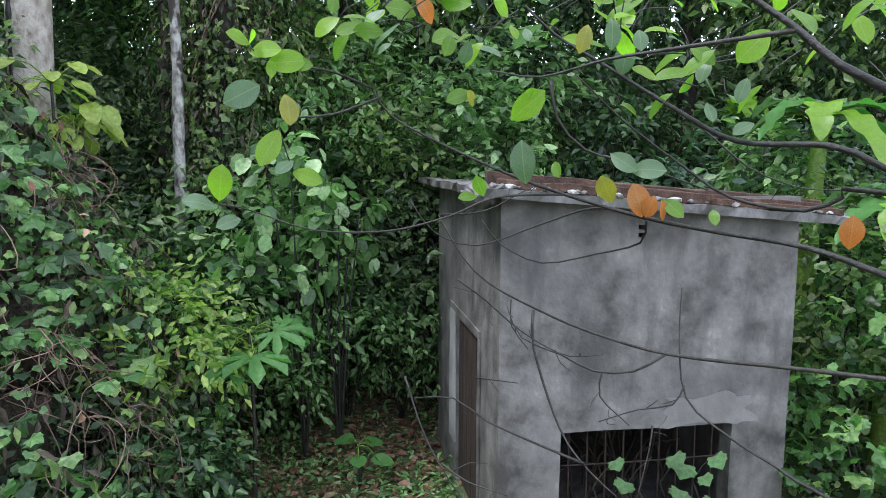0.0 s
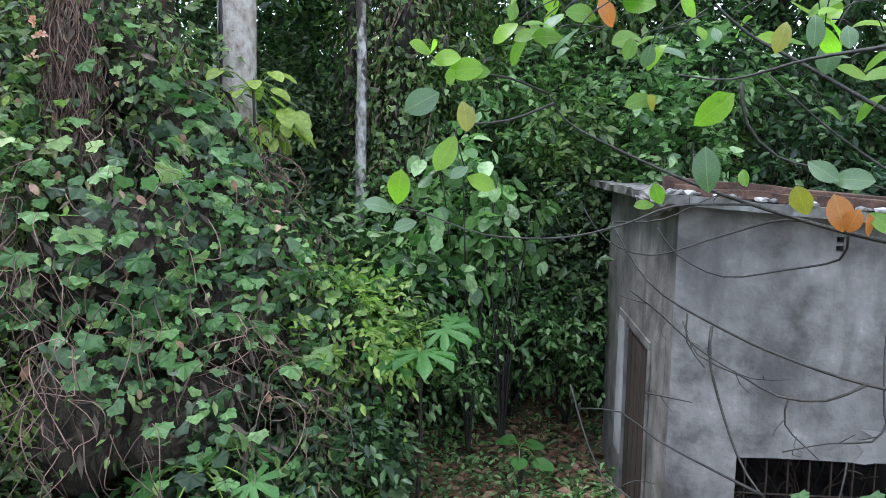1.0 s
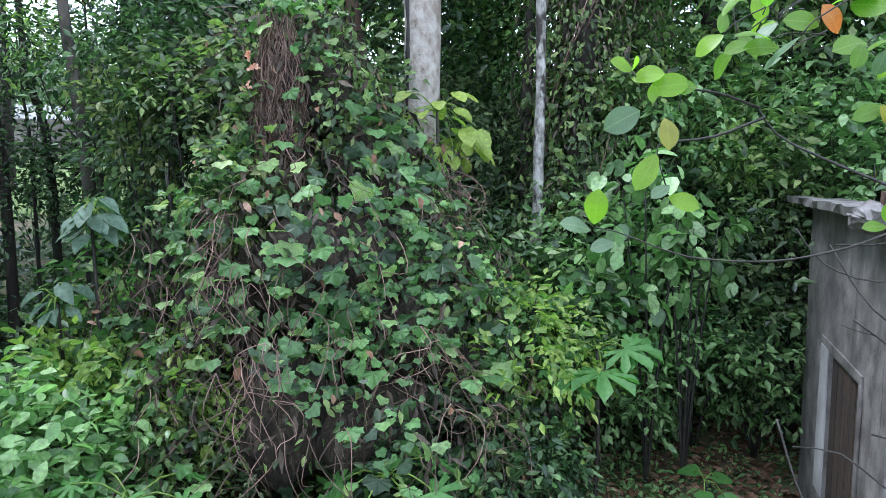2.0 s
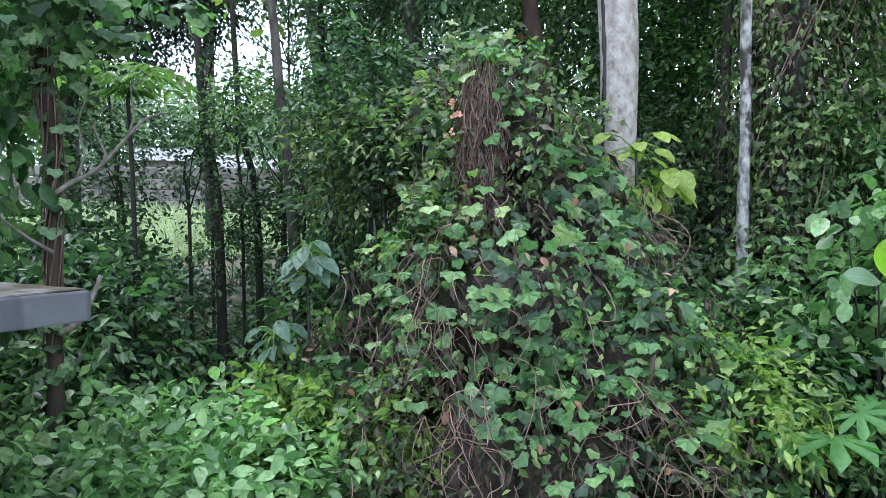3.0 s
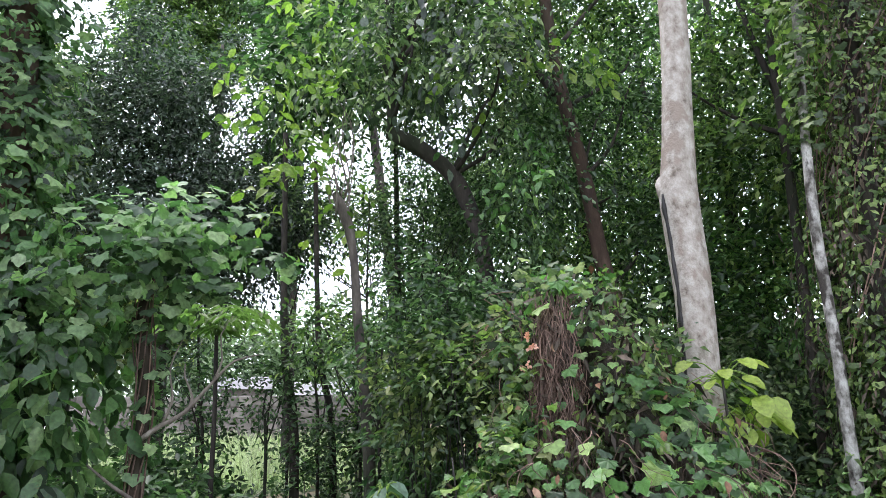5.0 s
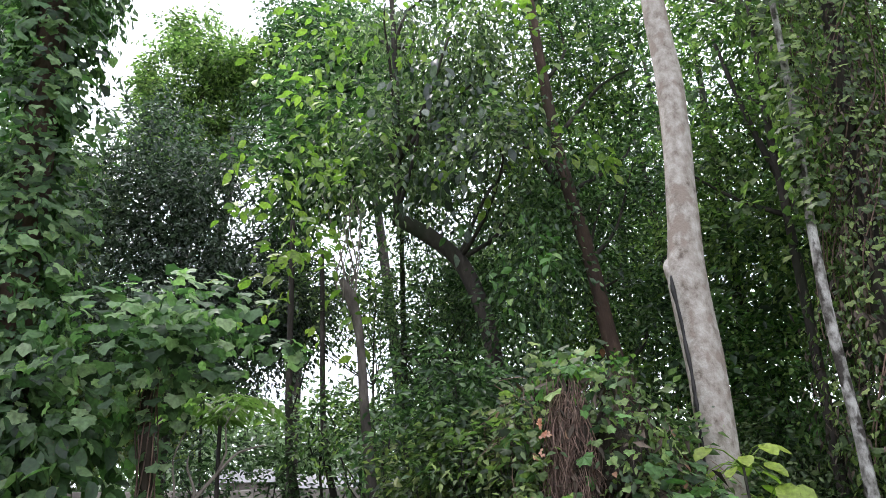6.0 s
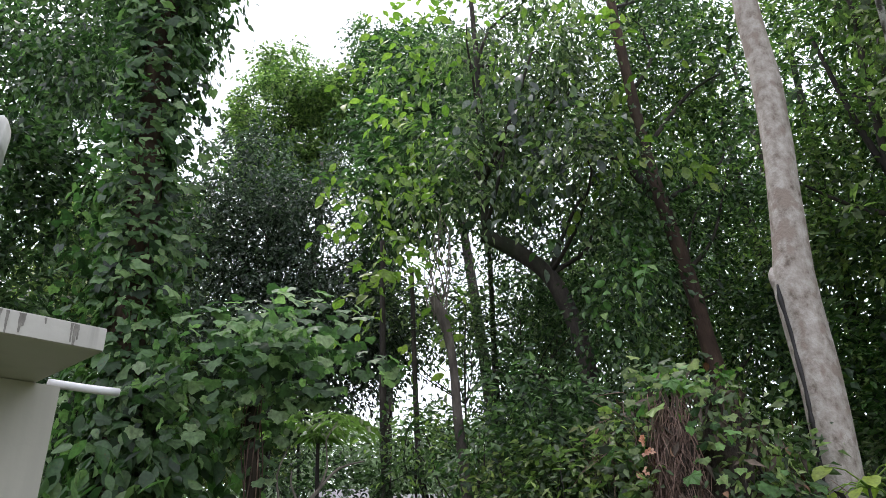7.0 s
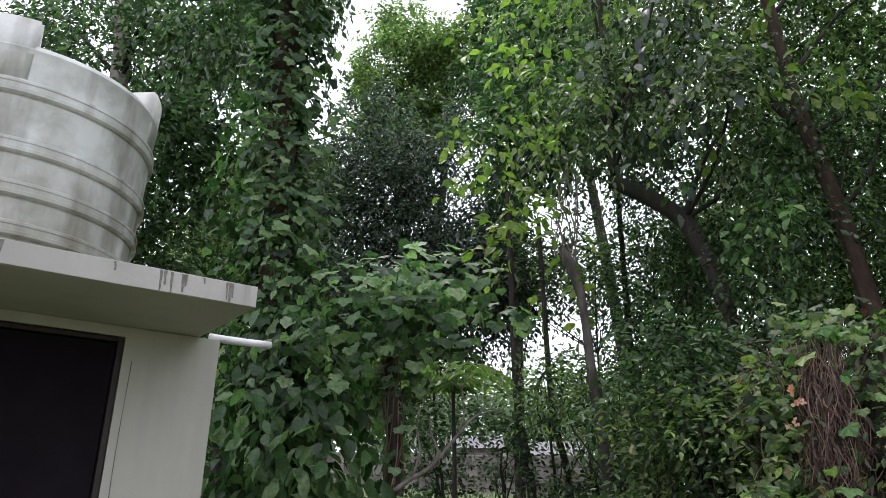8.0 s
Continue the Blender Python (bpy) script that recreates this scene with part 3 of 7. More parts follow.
def coat(points, radius, n, shape, size, out=0.7, flat=1.0):
    """Leaves of a climber round a limb: radius at each point; they face outwards and hang."""
    line, rad = spline(points, radius, 0.1)
    line = np.array([tuple(p) for p in line])
    rad = np.array(rad)
    i = rng.integers(0, len(line), n)
    a = rng.uniform(0, 6.283, n)
    o = np.stack([np.cos(a), np.sin(a), 0 * a], 1)
    lump = 1 + 0.45 * lumpy(line[i] * 1.0 + o * 0.8, 1.6, 3)
    p = line[i] + o * (rad[i] * lump * rng.uniform(0.4, 1.22, n))[:, None]
    p[:, 2] += rng.uniform(-0.08, 0.08, n)
    d = o * 0.35 + rng.normal(0, 0.35, (n, 3)) + np.array([0, 0, -0.75 * flat])
    nrm = o * out + np.array([0, 0, 0.55]) + rng.normal(0, 0.3, (n, 3))
    return leaf_chunk(shape, p, d, nrm, size * rng.uniform(0.55, 1.2, n))


# ---- ground ----
def build_ground():
    xs = np.concatenate([-np.geomspace(400, 14.5, 26), np.linspace(-14, 14, 113), np.geomspace(14.5, 400, 26)])
    X, Y = np.meshgrid(xs, xs, indexing="ij")
    Z = land(X, Y)
    n = len(xs)
    verts = np.stack([X, Y, Z], -1).reshape(-1, 3)
    faces = [(i * n + j, (i + 1) * n + j, (i + 1) * n + j + 1, i * n + j + 1) for i in range(n - 1) for j in range(n - 1)]
    g = mesh_object("ground", verts, faces, M_SOIL, None, "", True)
    tagged(g, "dark damp forest soil with moss and leaf litter", "ground", kind="structure")


build_ground()


# ---- the small concrete shed ----
def build_shed():
    shed = thing("shed", (0, 0, 0), "small grey weathered concrete shed with a broken flat roof", "shed", turn=TURN)
    x0, x1, y0, y1 = 0.92, 2.845, 4.40, 6.62
    bm = bmesh.new()
    pierced_wall(bm, x0, x1, -0.3, 2.33, y0, y0 + 0.13, [(1.315, 2.46, 0.1, 0.885), (1.775, 1.815, 2.135, 2.165), (1.775, 1.815, 2.085, 2.115)])
    roughen(bm, 0.006, 3.0)
    part("front_wall", bm, M_CONCRETE, shed, "grey plaster wall with dark stains and a low opening")
    bm = bmesh.new()
    pierced_wall(bm, y0 + 0.13, y1, -0.3, 2.33, x0, x0 + 0.13, [(4.955, 5.75, 0.02, 1.34)], flip=True)
    roughen(bm, 0.006, 3.0, 2)
    part("side_wall", bm, M_CONCRETE, shed)
    bm = bmesh.new()
    pierced_wall(bm, y0 + 0.13, y1, -0.3, 2.2, x1 - 0.13, x1, [], flip=True)
    roughen(bm, 0.006, 3.0, 4)
    part("side_wall", bm, M_CONCRETE, shed)
    bm = bmesh.new()
    pierced_wall(bm, x0 + 0.13, x1 - 0.13, -0.3, 2.26, y1 - 0.13, y1, [])
    part("back_wall", bm, M_CONCRETE, shed)
    # pale patch of newer plaster at the corner of the opening
    bm = bmesh.new()
    outline = []
    for k in range(28):
        a = 6.283 * k / 28
        wob = 1 + 0.5 * noise.noise(Vector((2.6 * math.cos(a), 2.6 * math.sin(a), 5.0)))
        outline.append((2.30 + 0.27 * wob * max(-1, min(1, 1.35 * math.cos(a))), 0.985 + 0.09 * wob * max(-1, min(1, 1.4 * math.sin(a)))))
    low = [bm.verts.new((x, y0 + 0.004, z)) for x, z in outline]
    top = [bm.verts.new((x, y0 - 0.0085, z)) for x, z in outline]
    bm.faces.new(top)
    for k in range(28):
        bm.faces.new([low[k - 1], low[k], top[k], top[k - 1]])
    bmesh.ops.recalc_face_normals(bm, faces=bm.faces)
    part("plaster_patch", bm, M_PATCH, shed, "pale patch of newer plaster")
    # pale plaster band round the door
    for a, b, c, d in ((4.885, 4.945, 0.0, 1.36), (5.76, 5.98, 0.3, 1.36), (4.885, 5.98, 1.363, 1.42)):
        bm = bmesh.new()
        box(bm, x0 - 0.014, x0 - 0.001, a, b, c, d, 0.004)
        bmesh.ops.subdivide_edges(bm, edges=bm.edges[:], cuts=2, use_grid_fill=True)
        roughen(bm, 0.006, 9)
        part("door_surround", bm, M_PLASTER_PALE if a > 5 else M_CONCRETE, shed, "crumbling plaster band")
    door = part("door", bmesh.new(), M_DOOR_WOOD, shed, "closed old brown plank door")
    for i in range(5):
        bm = bmesh.new()
        box(bm, x0 + 0.02, x0 + 0.05, 4.96 + i * 0.158, 4.96 + i * 0.158 + 0.152, 0.03, 1.335, 0.004)
        part("plank", bm, M_DOOR_WOOD, door)
    # roof: a slab that falls to the right, broken along its edges, with a batten and rubble on it
    bm = bmesh.new()
    nx, ny = 60, 24
    fall = lambda x: 2.325 - 0.079 * (x - 0.92)
    grid = {}
    for s in (0, 1):
        for i in range(nx + 1):
            for j in range(ny + 1):
                x, y = 0.76 + 2.34 * i / nx, 4.27 + 2.55 * j / ny
                edge = 1.0 if i in (0, nx) or j in (0, ny) else 0.25
                n = noise.noise_vector(Vector((x * 5, y * 5, s * 0.7)))
                n2 = noise.noise_vector(Vector((x * 17, y * 17, s * 3.0)))
                grid[s, i, j] = bm.verts.new((x + edge * (0.03 * n.x + 0.016 * n2.x), y + edge * (0.03 * n.y + 0.016 * n2.y), fall(x) + 0.004 + s * 0.055 + (0.012 * n.z + 0.008 * n2.z) * (1 if s else 0.3)))
    for i in range(nx):
        for j in range(ny):
            bm.faces.new([grid[1, i, j], grid[1, i + 1, j], grid[1, i + 1, j + 1], grid[1, i, j + 1]])
            bm.faces.new([grid[0, i, j], grid[0, i, j + 1], grid[0, i + 1, j + 1], grid[0, i + 1, j]])
    for i in range(nx):
        for j, f in ((0, 1), (ny, -1)):
            q = [grid[0, i, j], grid[0, i + 1, j], grid[1, i + 1, j], grid[1, i, j]]
            bm.faces.new(q[::f])
    for j in range(ny):
        for i, f in ((0, -1), (nx, 1)):
            q = [grid[0, i, j], grid[0, i, j + 1], grid[1, i, j + 1], grid[1, i, j]]
            bm.faces.new(q[::f])
    bmesh.ops.recalc_face_normals(bm, faces=bm.faces)
    part("roof_slab", bm, M_SLAB, shed, "crumbling concrete roof slab with a broken edge")
    for k, (a, b, y, h) in enumerate(((0.88, 1.62, 4.30, 0.05), (1.58, 3.02, 4.33, 0.06), (0.84, 3.0, 4.42, 0.085), (0.95, 2.9, 4.62, 0.07), (2.2, 3.05, 4.28, 0.04))):
        bm = bmesh.new()
        box(bm, a, b, y, y + (0.07 if k % 2 else 0.09), 0, h, 0.006)
        bmesh.ops.subdivide_edges(bm, edges=[e for e in bm.edges if e.calc_length() > 0.5], cuts=14)
        roughen(bm, 0.014, 5, k)
        for v in bm.verts:
            v.co.z += fall(v.co.x) + 0.062
        part("batten", bm, M_ROT, shed, "rotten brown timber batten")
    r = random.Random(4)
    spots = [(r.uniform(0.78, 1.12), r.uniform(4.28, 4.6)) for _ in range(16)] + [(r.uniform(0.85, 3.05), r.uniform(4.27, 4.42)) for _ in range(80)]
    for x, y in spots:
        bm = bmesh.new()
        s = r.uniform(0.01, 0.042)
        bmesh.ops.create_icosphere(bm, subdivisions=1, radius=s)
        for v in bm.verts:
            v.co = v.co * r.uniform(0.6, 1.3)
            v.co.z *= 0.5
            v.co += Vector((x, y, fall(x) + 0.072))
        part("rubble", bm, M_PLASTER_PALE if r.random() < 0.2 else M_SLAB, shed)
    bm = bmesh.new()
    bmesh.ops.create_icosphere(bm, subdivisions=3, radius=0.1)
    for v in bm.verts:
        v.co = Vector((v.co.x * 0.75, v.co.y * 2.2, v.co.z * 0.72))
        v.co += 0.05 * noise.noise_vector(v.co * 14) + Vector((0.79, 4.5, 2.35))
    part("broken_corner", bm, M_SLAB, shed, "crumbled pinkish grey concrete corner")
    bm = bmesh.new()
    box(bm, x0 + 0.13, x1 - 0.13, y0 + 0.13, y1 - 0.13, -0.1, 0.06, 0.005)
    part("floor_slab", bm, M_SLAB, shed, "dirty concrete floor")
    r = random.Random(21)
    for _ in range(26):
        x, y = r.uniform(1.3, 2.5), r.uniform(4.7, 5.9)
        v, f = tube([(x, y, 0.07), (x + r.uniform(-0.15, 0.15), y + r.uniform(-0.2, 0.1), r.uniform(0.3, 0.6)), (x + r.uniform(-0.3, 0.3), y + r.uniform(-0.3, 0.1), r.uniform(0.5, 1.1))], [0.009, 0.007, 0.004], 5, 0.15, 0.3)
        mesh_object("stick", v, f, M_DOOR_WOOD, shed, "", True)
    # grille in the low opening
    for i in range(9):
        x = 1.4 + i * 0.122
        v, f = tube([(x, 4.49, 0.1), (x + 0.004, 4.492, 0.5), (x, 4.49, 0.885)], [0.006] * 3, 6)
        mesh_object("grille_bar", v, f, M_RUST, shed, "", True)
    for z in (0.32, 0.64):
        v, f = tube([(1.32, 4.478, z), (1.9, 4.48, z - 0.006), (2.455, 4.478, z)], [0.006] * 3, 6)
        mesh_object("grille_rail", v, f, M_RUST, shed, "", True)


build_shed()


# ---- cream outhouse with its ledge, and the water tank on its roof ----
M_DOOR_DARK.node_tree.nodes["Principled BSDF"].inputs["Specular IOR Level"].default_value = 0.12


def build_outhouse():
    house = thing("outhouse", (0, 0, 0), "cream painted concrete outhouse with a flat projecting roof", "outhouse", turn=TURN)
    xw = -3.391
    bm = bmesh.new()
    pierced_wall(bm, -1.6, 1.235, 0.0, 3.263, xw, xw - 0.12, [(0.02, 0.885, 1.02, 3.225)], flip=True)
    roughen(bm, 0.003, 2.5)
    part("door_wall", bm, M_WHITE, house)
    for y in (1.115, -1.6):
        bm = bmesh.new()
        pierced_wall(bm, xw - 2.3, xw - 0.12, 0.0, 3.263, y, y + 0.12, [])
        part("end_wall", bm, M_WHITE, house)
    bm = bmesh.new()
    pierced_wall(bm, -1.48, 1.115, 0.0, 3.263, xw - 2.18, xw - 2.3, [], flip=True)
    part("back_wall", bm, M_WHITE, house)
    bm = bmesh.new()
    box(bm, -5.95, -2.837, -1.95, 1.153, 3.266, 3.336, 0.008)
    bmesh.ops.subdivide_edges(bm, edges=[e for e in bm.edges if e.calc_length() > 0.5], cuts=10, use_grid_fill=True)
    roughen(bm, 0.003, 4)
    part("roof_slab", bm, M_WHITE, house, "cream projecting roof slab")
    for a in ((-2.839, -2.831, -1.95, 1.154), (-5.95, -2.839, 1.149, 1.157)):
        bm = bmesh.new()
        box(bm, *a, 3.268, 3.339, 0.002)
        bmesh.ops.subdivide_edges(bm, edges=[e for e in bm.edges if e.calc_length() > 0.5], cuts=14, use_grid_fill=True)
        roughen(bm, 0.0025, 7)
        part("roof_edge", bm, M_FASCIA, house, "roof edge with dark rain streaks")
    r = random.Random(3)
    for y, h in ((0.835, 0.07), (0.847, 0.05), (0.868, 0.068), (0.902, 0.06), (0.91, 0.04), (0.97, 0.02), (1.046, 0.06), (1.054, 0.068), (1.064, 0.05), (0.7, 0.03), (0.4, 0.04), (0.2, 0.05)):
        bm = bmesh.new()
        box(bm, -2.8312, -2.8285, y, y + r.uniform(0.006, 0.014), 3.337 - h, 3.335)
        bmesh.ops.subdivide_edges(bm, edges=[e for e in bm.edges if e.calc_length() > 0.02], cuts=9)
        roughen(bm, 0.0028, 110, y)
        for v in bm.verts:
            v.co.x = min(v.co.x, -2.8292)
            v.co.y = y + 0.008 + (v.co.y - y - 0.008) * (0.45 + 0.55 * (v.co.z - 3.337 + h) / h)
        part("rain_stain", bm, M_STAIN, house, "dark rain stain")
    v, f = tube([(xw + 0.001, 0.918, 3.14), (xw + 0.001, 0.914, 2.8), (xw + 0.001, 0.918, 2.5), (xw + 0.001, 0.914, 2.0)], [0.0016] * 4, 5, 0.06, 0.5)
    mesh_object("crack", v, f, M_STAIN, house, "thin vertical plaster crack")
    frame_ob = part("door_frame", bmesh.new(), M_FRAME, house, "dark brown wooden door frame")
    for a, b, c, d in ((0.025, 0.05, 1.02, 3.222), (0.862, 0.882, 1.02, 3.222), (0.05, 0.862, 3.205, 3.222)):
        bm = bmesh.new()
        box(bm, xw - 0.115, xw - 0.004, a, b, c, d, 0.004)
        part("frame_post", bm, M_FRAME, frame_ob)
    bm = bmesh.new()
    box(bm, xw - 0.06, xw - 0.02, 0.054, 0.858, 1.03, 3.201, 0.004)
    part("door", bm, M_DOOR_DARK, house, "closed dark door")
    pts = [(-3.5, 1.225, 3.292), (-3.5, 1.36, 3.292), (-3.5, 1.492, 3.295)]
    v, f = tube(pts, [0.0165] * 3, 14)
    mesh_object("overflow_pipe", v, f, M_PVC, house, "white plastic pipe stub", True)
    # ledge of the lower storey
    ledge = part("ledge", bmesh.new(), M_GREY_PAINT, house, "thick grey painted concrete ledge with a mossy top")
    bm = bmesh.new()
    box(bm, -5.72, -3.546, 1.238, 2.363, 2.11, 2.252, 0.01)
    bmesh.ops.subdivide_edges(bm, edges=[e for e in bm.edges if e.calc_length() > 0.4], cuts=10, use_grid_fill=True)
    roughen(bm, 0.004, 5)
    part("ledge_slab", bm, M_GREY_PAINT, ledge)
    bm = bmesh.new()
    r = bmesh.ops.create_grid(bm, x_segments=30, y_segments=20, size=0.5)
    for v in bm.verts:
        v.co = Vector((-4.63 + v.co.x * 2.13, 1.80 + v.co.y * 1.08, 2.261 + 0.004 * noise.noise(v.co * 14)))
    bmesh.ops.solidify(bm, geom=bm.faces[:], thickness=0.006)
    part("moss_crust", bm, M_MOSSY, ledge, "brown mossy crust")


def build_tank():
    place = Vector((-0.282, 0.239, 0)) + Vector((-3.8 * math.sin(radians(95.5)), 3.8 * math.cos(radians(95.5)), 3.337))
    tank = thing("water_tank", place, "weathered white ribbed plastic water tank on the roof", "water tank", turn=79.8)
    prof = [(0.0, 0.0), (0.50, 0.0), (0.515, 0.02)]
    z = 0.03
    ribs = (0.1, 0.271, 0.436, 0.618, 0.873)
    for zr in ribs:
        r = 0.515 + 0.03 * zr
        prof += [(r, zr - 0.042), (r - 0.006, zr - 0.036), (r - 0.006, zr - 0.031), (r + 0.016, zr - 0.026), (r + 0.018, zr - 0.012), (r + 0.013, zr - 0.008), (r + 0.013, zr + 0.012), (r + 0.017, zr + 0.016), (r + 0.017, zr + 0.026), (r + 0.002, zr + 0.036)]
    prof += [(0.545, 1.02), (0.552, 1.055), (0.54, 1.08), (0.5, 1.09), (0.4, 1.14), (0.27, 1.19), (0.27, 1.23), (0.25, 1.24), (0.0, 1.245)]
    n = 72
    verts, faces = [], []
    for r, h in prof:
        for k in range(n):
            a = 2 * math.pi * k / n
            verts.append((r * math.cos(a), r * math.sin(a), 0.935 * h))
    for i in range(len(prof) - 1):
        for k in range(n):
            a, b = i * n + k, i * n + (k + 1) % n
            faces.append((a, b, b + n, a + n))
    body = mesh_object("tank_body", verts, faces, M_TANK, tank, "", True)
    body.data.set_sharp_from_angle(angle=radians(28))
    for k in range(4):
        a = k * math.pi / 2 - math.pi / 2
        bm = bmesh.new()
        seg = 8
        for i in range(seg + 1):
            t = a + (i / seg - 0.5) * (0.5 if i in (0, seg) else 0.47)
            for wide in (0.41, 0.554):
                for h in (0.9, 1.205):
                    rr = min(wide, 0.543) if h < 1 else wide
                    bm.verts.new((rr * math.cos(t), rr * math.sin(t), 0.935 * h + (0.0 if h < 1.05 else (0.0 if rr > 0.5 else -0.012))))
        bm.verts.ensure_lookup_table()
        V = bm.verts
        for i in range(seg):
            p, q = 4 * i, 4 * i + 4
            bm.faces.new([V[p + 2], V[q + 2], V[q + 3], V[p + 3]])
            bm.faces.new([V[p + 1], V[q + 1], V[q + 0], V[p + 0]])
            bm.faces.new([V[p + 3], V[q + 3], V[q + 1], V[p + 1]])
            bm.faces.new([V[p + 0], V[q + 0], V[q + 2], V[p + 2]])
        bm.faces.new([V[0], V[2], V[3], V[1]])
        e = 4 * seg
        bm.faces.new([V[e], V[e + 1], V[e + 3], V[e + 2]])
        bmesh.ops.recalc_face_normals(bm, faces=bm.faces)
        bmesh.ops.bevel(bm, geom=[x for x in bm.edges if x.calc_face_angle(0) > 0.8], offset=0.012, segments=2, affect="EDGES")
        part("lifting_lug", bm, M_TANK, tank, "", True)


build_outhouse()
build_tank()


# ---- tree trunks ----
def tree(name, label, pts, radii, material, group="forest trees", sides=12, wobble=0.12, seed=0.0):
    base = pts[0]
    t = thing("tree", (base.x, base.y, 0), label, "tree", group)
    t.matrix_world = Matrix()
    limb("trunk", pts, radii, material, t, "", sides, 0.15, wobble, seed)
    return t


def foot(az, d):
    p = polar(az, d, 0)
    p.z = ground_at(p) - 0.15
    return p


def path(d, *steps):
    """Bearing and height angle of points of a trunk that stands at distance d."""
    return [rise(az, d, el) for az, el in steps]


# the pale trunk with its black groove
D = 6.1
pale = [foot(26.7, D), *path(D, (26.55, 0.9), (26.35, 8.0), (26.45, 15.0), (26.65, 18.4), (26.2, 22.2), (25.4, 31.4), (25.5, 38.6), (25.9, 48), (26.8, 56))]
t = tree("tree", "tall pale lichen-blotched trunk with a black sap groove", pale, [0.18, 0.158, 0.15, 0.155, 0.158, 0.135, 0.122, 0.108, 0.085, 0.05], M_PALE_BARK, sides=20, wobble=0.09)
side = Vector((-math.cos(radians(26)), -math.sin(radians(26)), 0))
front = Vector((math.sin(radians(26)), -math.cos(radians(26)), 0))
bm = bmesh.new()
bmesh.ops.create_icosphere(bm, subdivisions=3, radius=0.06)
for v in bm.verts:
    v.co = v.co * (1 + 0.2 * noise.noise(v.co * 20))
    v.co.z *= 2.0
    v.co += rise(26.6, D, 18.9) + side * 0.115 + front * 0.03
part("knot", bm, M_PALE_BARK, t, "swollen branch scar", True)
line, girth = spline(pale[1:6], [0.158, 0.15, 0.155, 0.16, 0.14], 0.1)
lip = (side * 0.76 + front * 0.65).normalized()
groove = [p + lip * (g * 0.99 + 0.004 * math.sin(i * 1.7)) + front * 0.01 * math.sin(i * 0.8) for i, (p, g) in enumerate(zip(line, girth)) if p.z < rise(26, D, 19.2).z]
r = random.Random(31)
i = 0
while i < len(groove) - 3:
    run = groove[i:i + r.randint(6, 11)]
    limb("sap_groove", run, [0.01, *[r.uniform(0.014, 0.025) for _ in run[2:]], 0.01], M_SAP, t, "black sap groove", 7, 0.03, 0.3, i)
    i += len(run) - 2
# unseen crown above the view, added for its shade and kept sparse
crown_blobs("crown", [(28, 58, 7.2, 1.6, 1.2, 90), (20, 54, 7.6, 1.4, 1.0, 70)], "tiny", 0.13, M_CROWN, t)

D = 6.6
thin = [foot(17.4, D), *path(D, (17.35, -0.5), (17.25, 6.7), (17.3, 14.7), (16.95, 21.4), (16.2, 30), (15.6, 40))]
t = tree("tree", "thin pale grey trunk among dark leaves", thin, [0.055, 0.048, 0.045, 0.043, 0.04, 0.035, 0.025], M_THIN_BARK, sides=12, wobble=0.15, seed=3)
crown_blobs("crown", [(15, 46, 7.0, 1.0, 0.7, 90)], "tiny", 0.12, M_CROWN, t)
leaf_mesh("climber_leaves", [coat(thin[4:], [0.12, 0.3, 0.3], 900, "lobed", 0.07)], M_OLIVE, t, "small climber leaves round the upper trunk")

dark = [foot(18.6, 8.0), *path(8.0, (18.5, 0), (18.2, 11), (17.95, 21.6), (17.75, 29.8), (17.2, 35.3), (17.0, 44))]
t = tree("tree", "dark slender trunk in the shade", dark, [0.07, 0.06, 0.053, 0.047, 0.042, 0.038, 0.03], M_BARK, seed=5)
limb("branch", path(8.0, (17.85, 24), (19.2, 29), (20.5, 35)), [0.04, 0.034, 0.02], M_BARK, t)
loose = clumps(25, (10, 25), (20, 43), (7.6, 9.8), 44, (0.25, 0.5), 78)
crown_blobs("crown", loose, "small", 0.105, M_CANOPY, t, per=7, reach=0.4, gap=0.15)
boughs(t, loose[:12], dark)

brown = [foot(31.0, 8.3), *path(8.3, (31.2, 5), (31.9, 11.6), (32.5, 15.6), (33.1, 20.4), (34.2, 25.8), (34.9, 29.9), (35.4, 34.3), (36.0, 40.5), (37, 50))]
t = tree("tree", "leaning reddish brown trunk with a forked limb", brown, [0.12, 0.105, 0.097, 0.092, 0.088, 0.084, 0.078, 0.072, 0.064, 0.04], M_RED_BARK, seed=7)
limb("branch", path(8.3, (35.0, 26.8), (36.2, 28.6), (37.6, 29.8), (39.3, 31.6), (41, 35)), [0.07, 0.06, 0.055, 0.045, 0.02], M_BARK, t)
# crown and veil take the dark leaf tone in place of shade
loose = clumps(15, (27.5, 40), (10, 43), (8.6, 10.4), 46, (0.25, 0.48), 78)
crown_blobs("crown", loose, "small", 0.11, M_DARK, t, per=7, gap=0.25)
# lighter clumps stand for leaves with light behind them
glint = clumps(16, (26.5, 38), (29, 43), (8.8, 11), 24, (0.22, 0.42), 70) + clumps(72, (26, 38), (12, 32), (10.5, 12.5), 46, (0.24, 0.42), 52)
crown_blobs("crown", glint, "small", 0.105, M_CANOPY, t, per=7, gap=0.2)
boughs(t, loose[:14], brown)
veil = clumps(18, (31.5, 38.5), (13, 34), (7.2, 7.9), 17, (0.18, 0.34), 44)
crown_blobs("crown", veil, "small", 0.1, M_DARK, t, per=7, droop=0.8, gap=0.1)
young = clumps(17, (33, 41), (29, 42), (7.2, 8.0), 8, (0.22, 0.4), 14)
crown_blobs("young_leaves", young, "ovate", 0.16, M_LIME, t, per=5, droop=0.6, gap=0.1, label="large yellow-green young leaves")

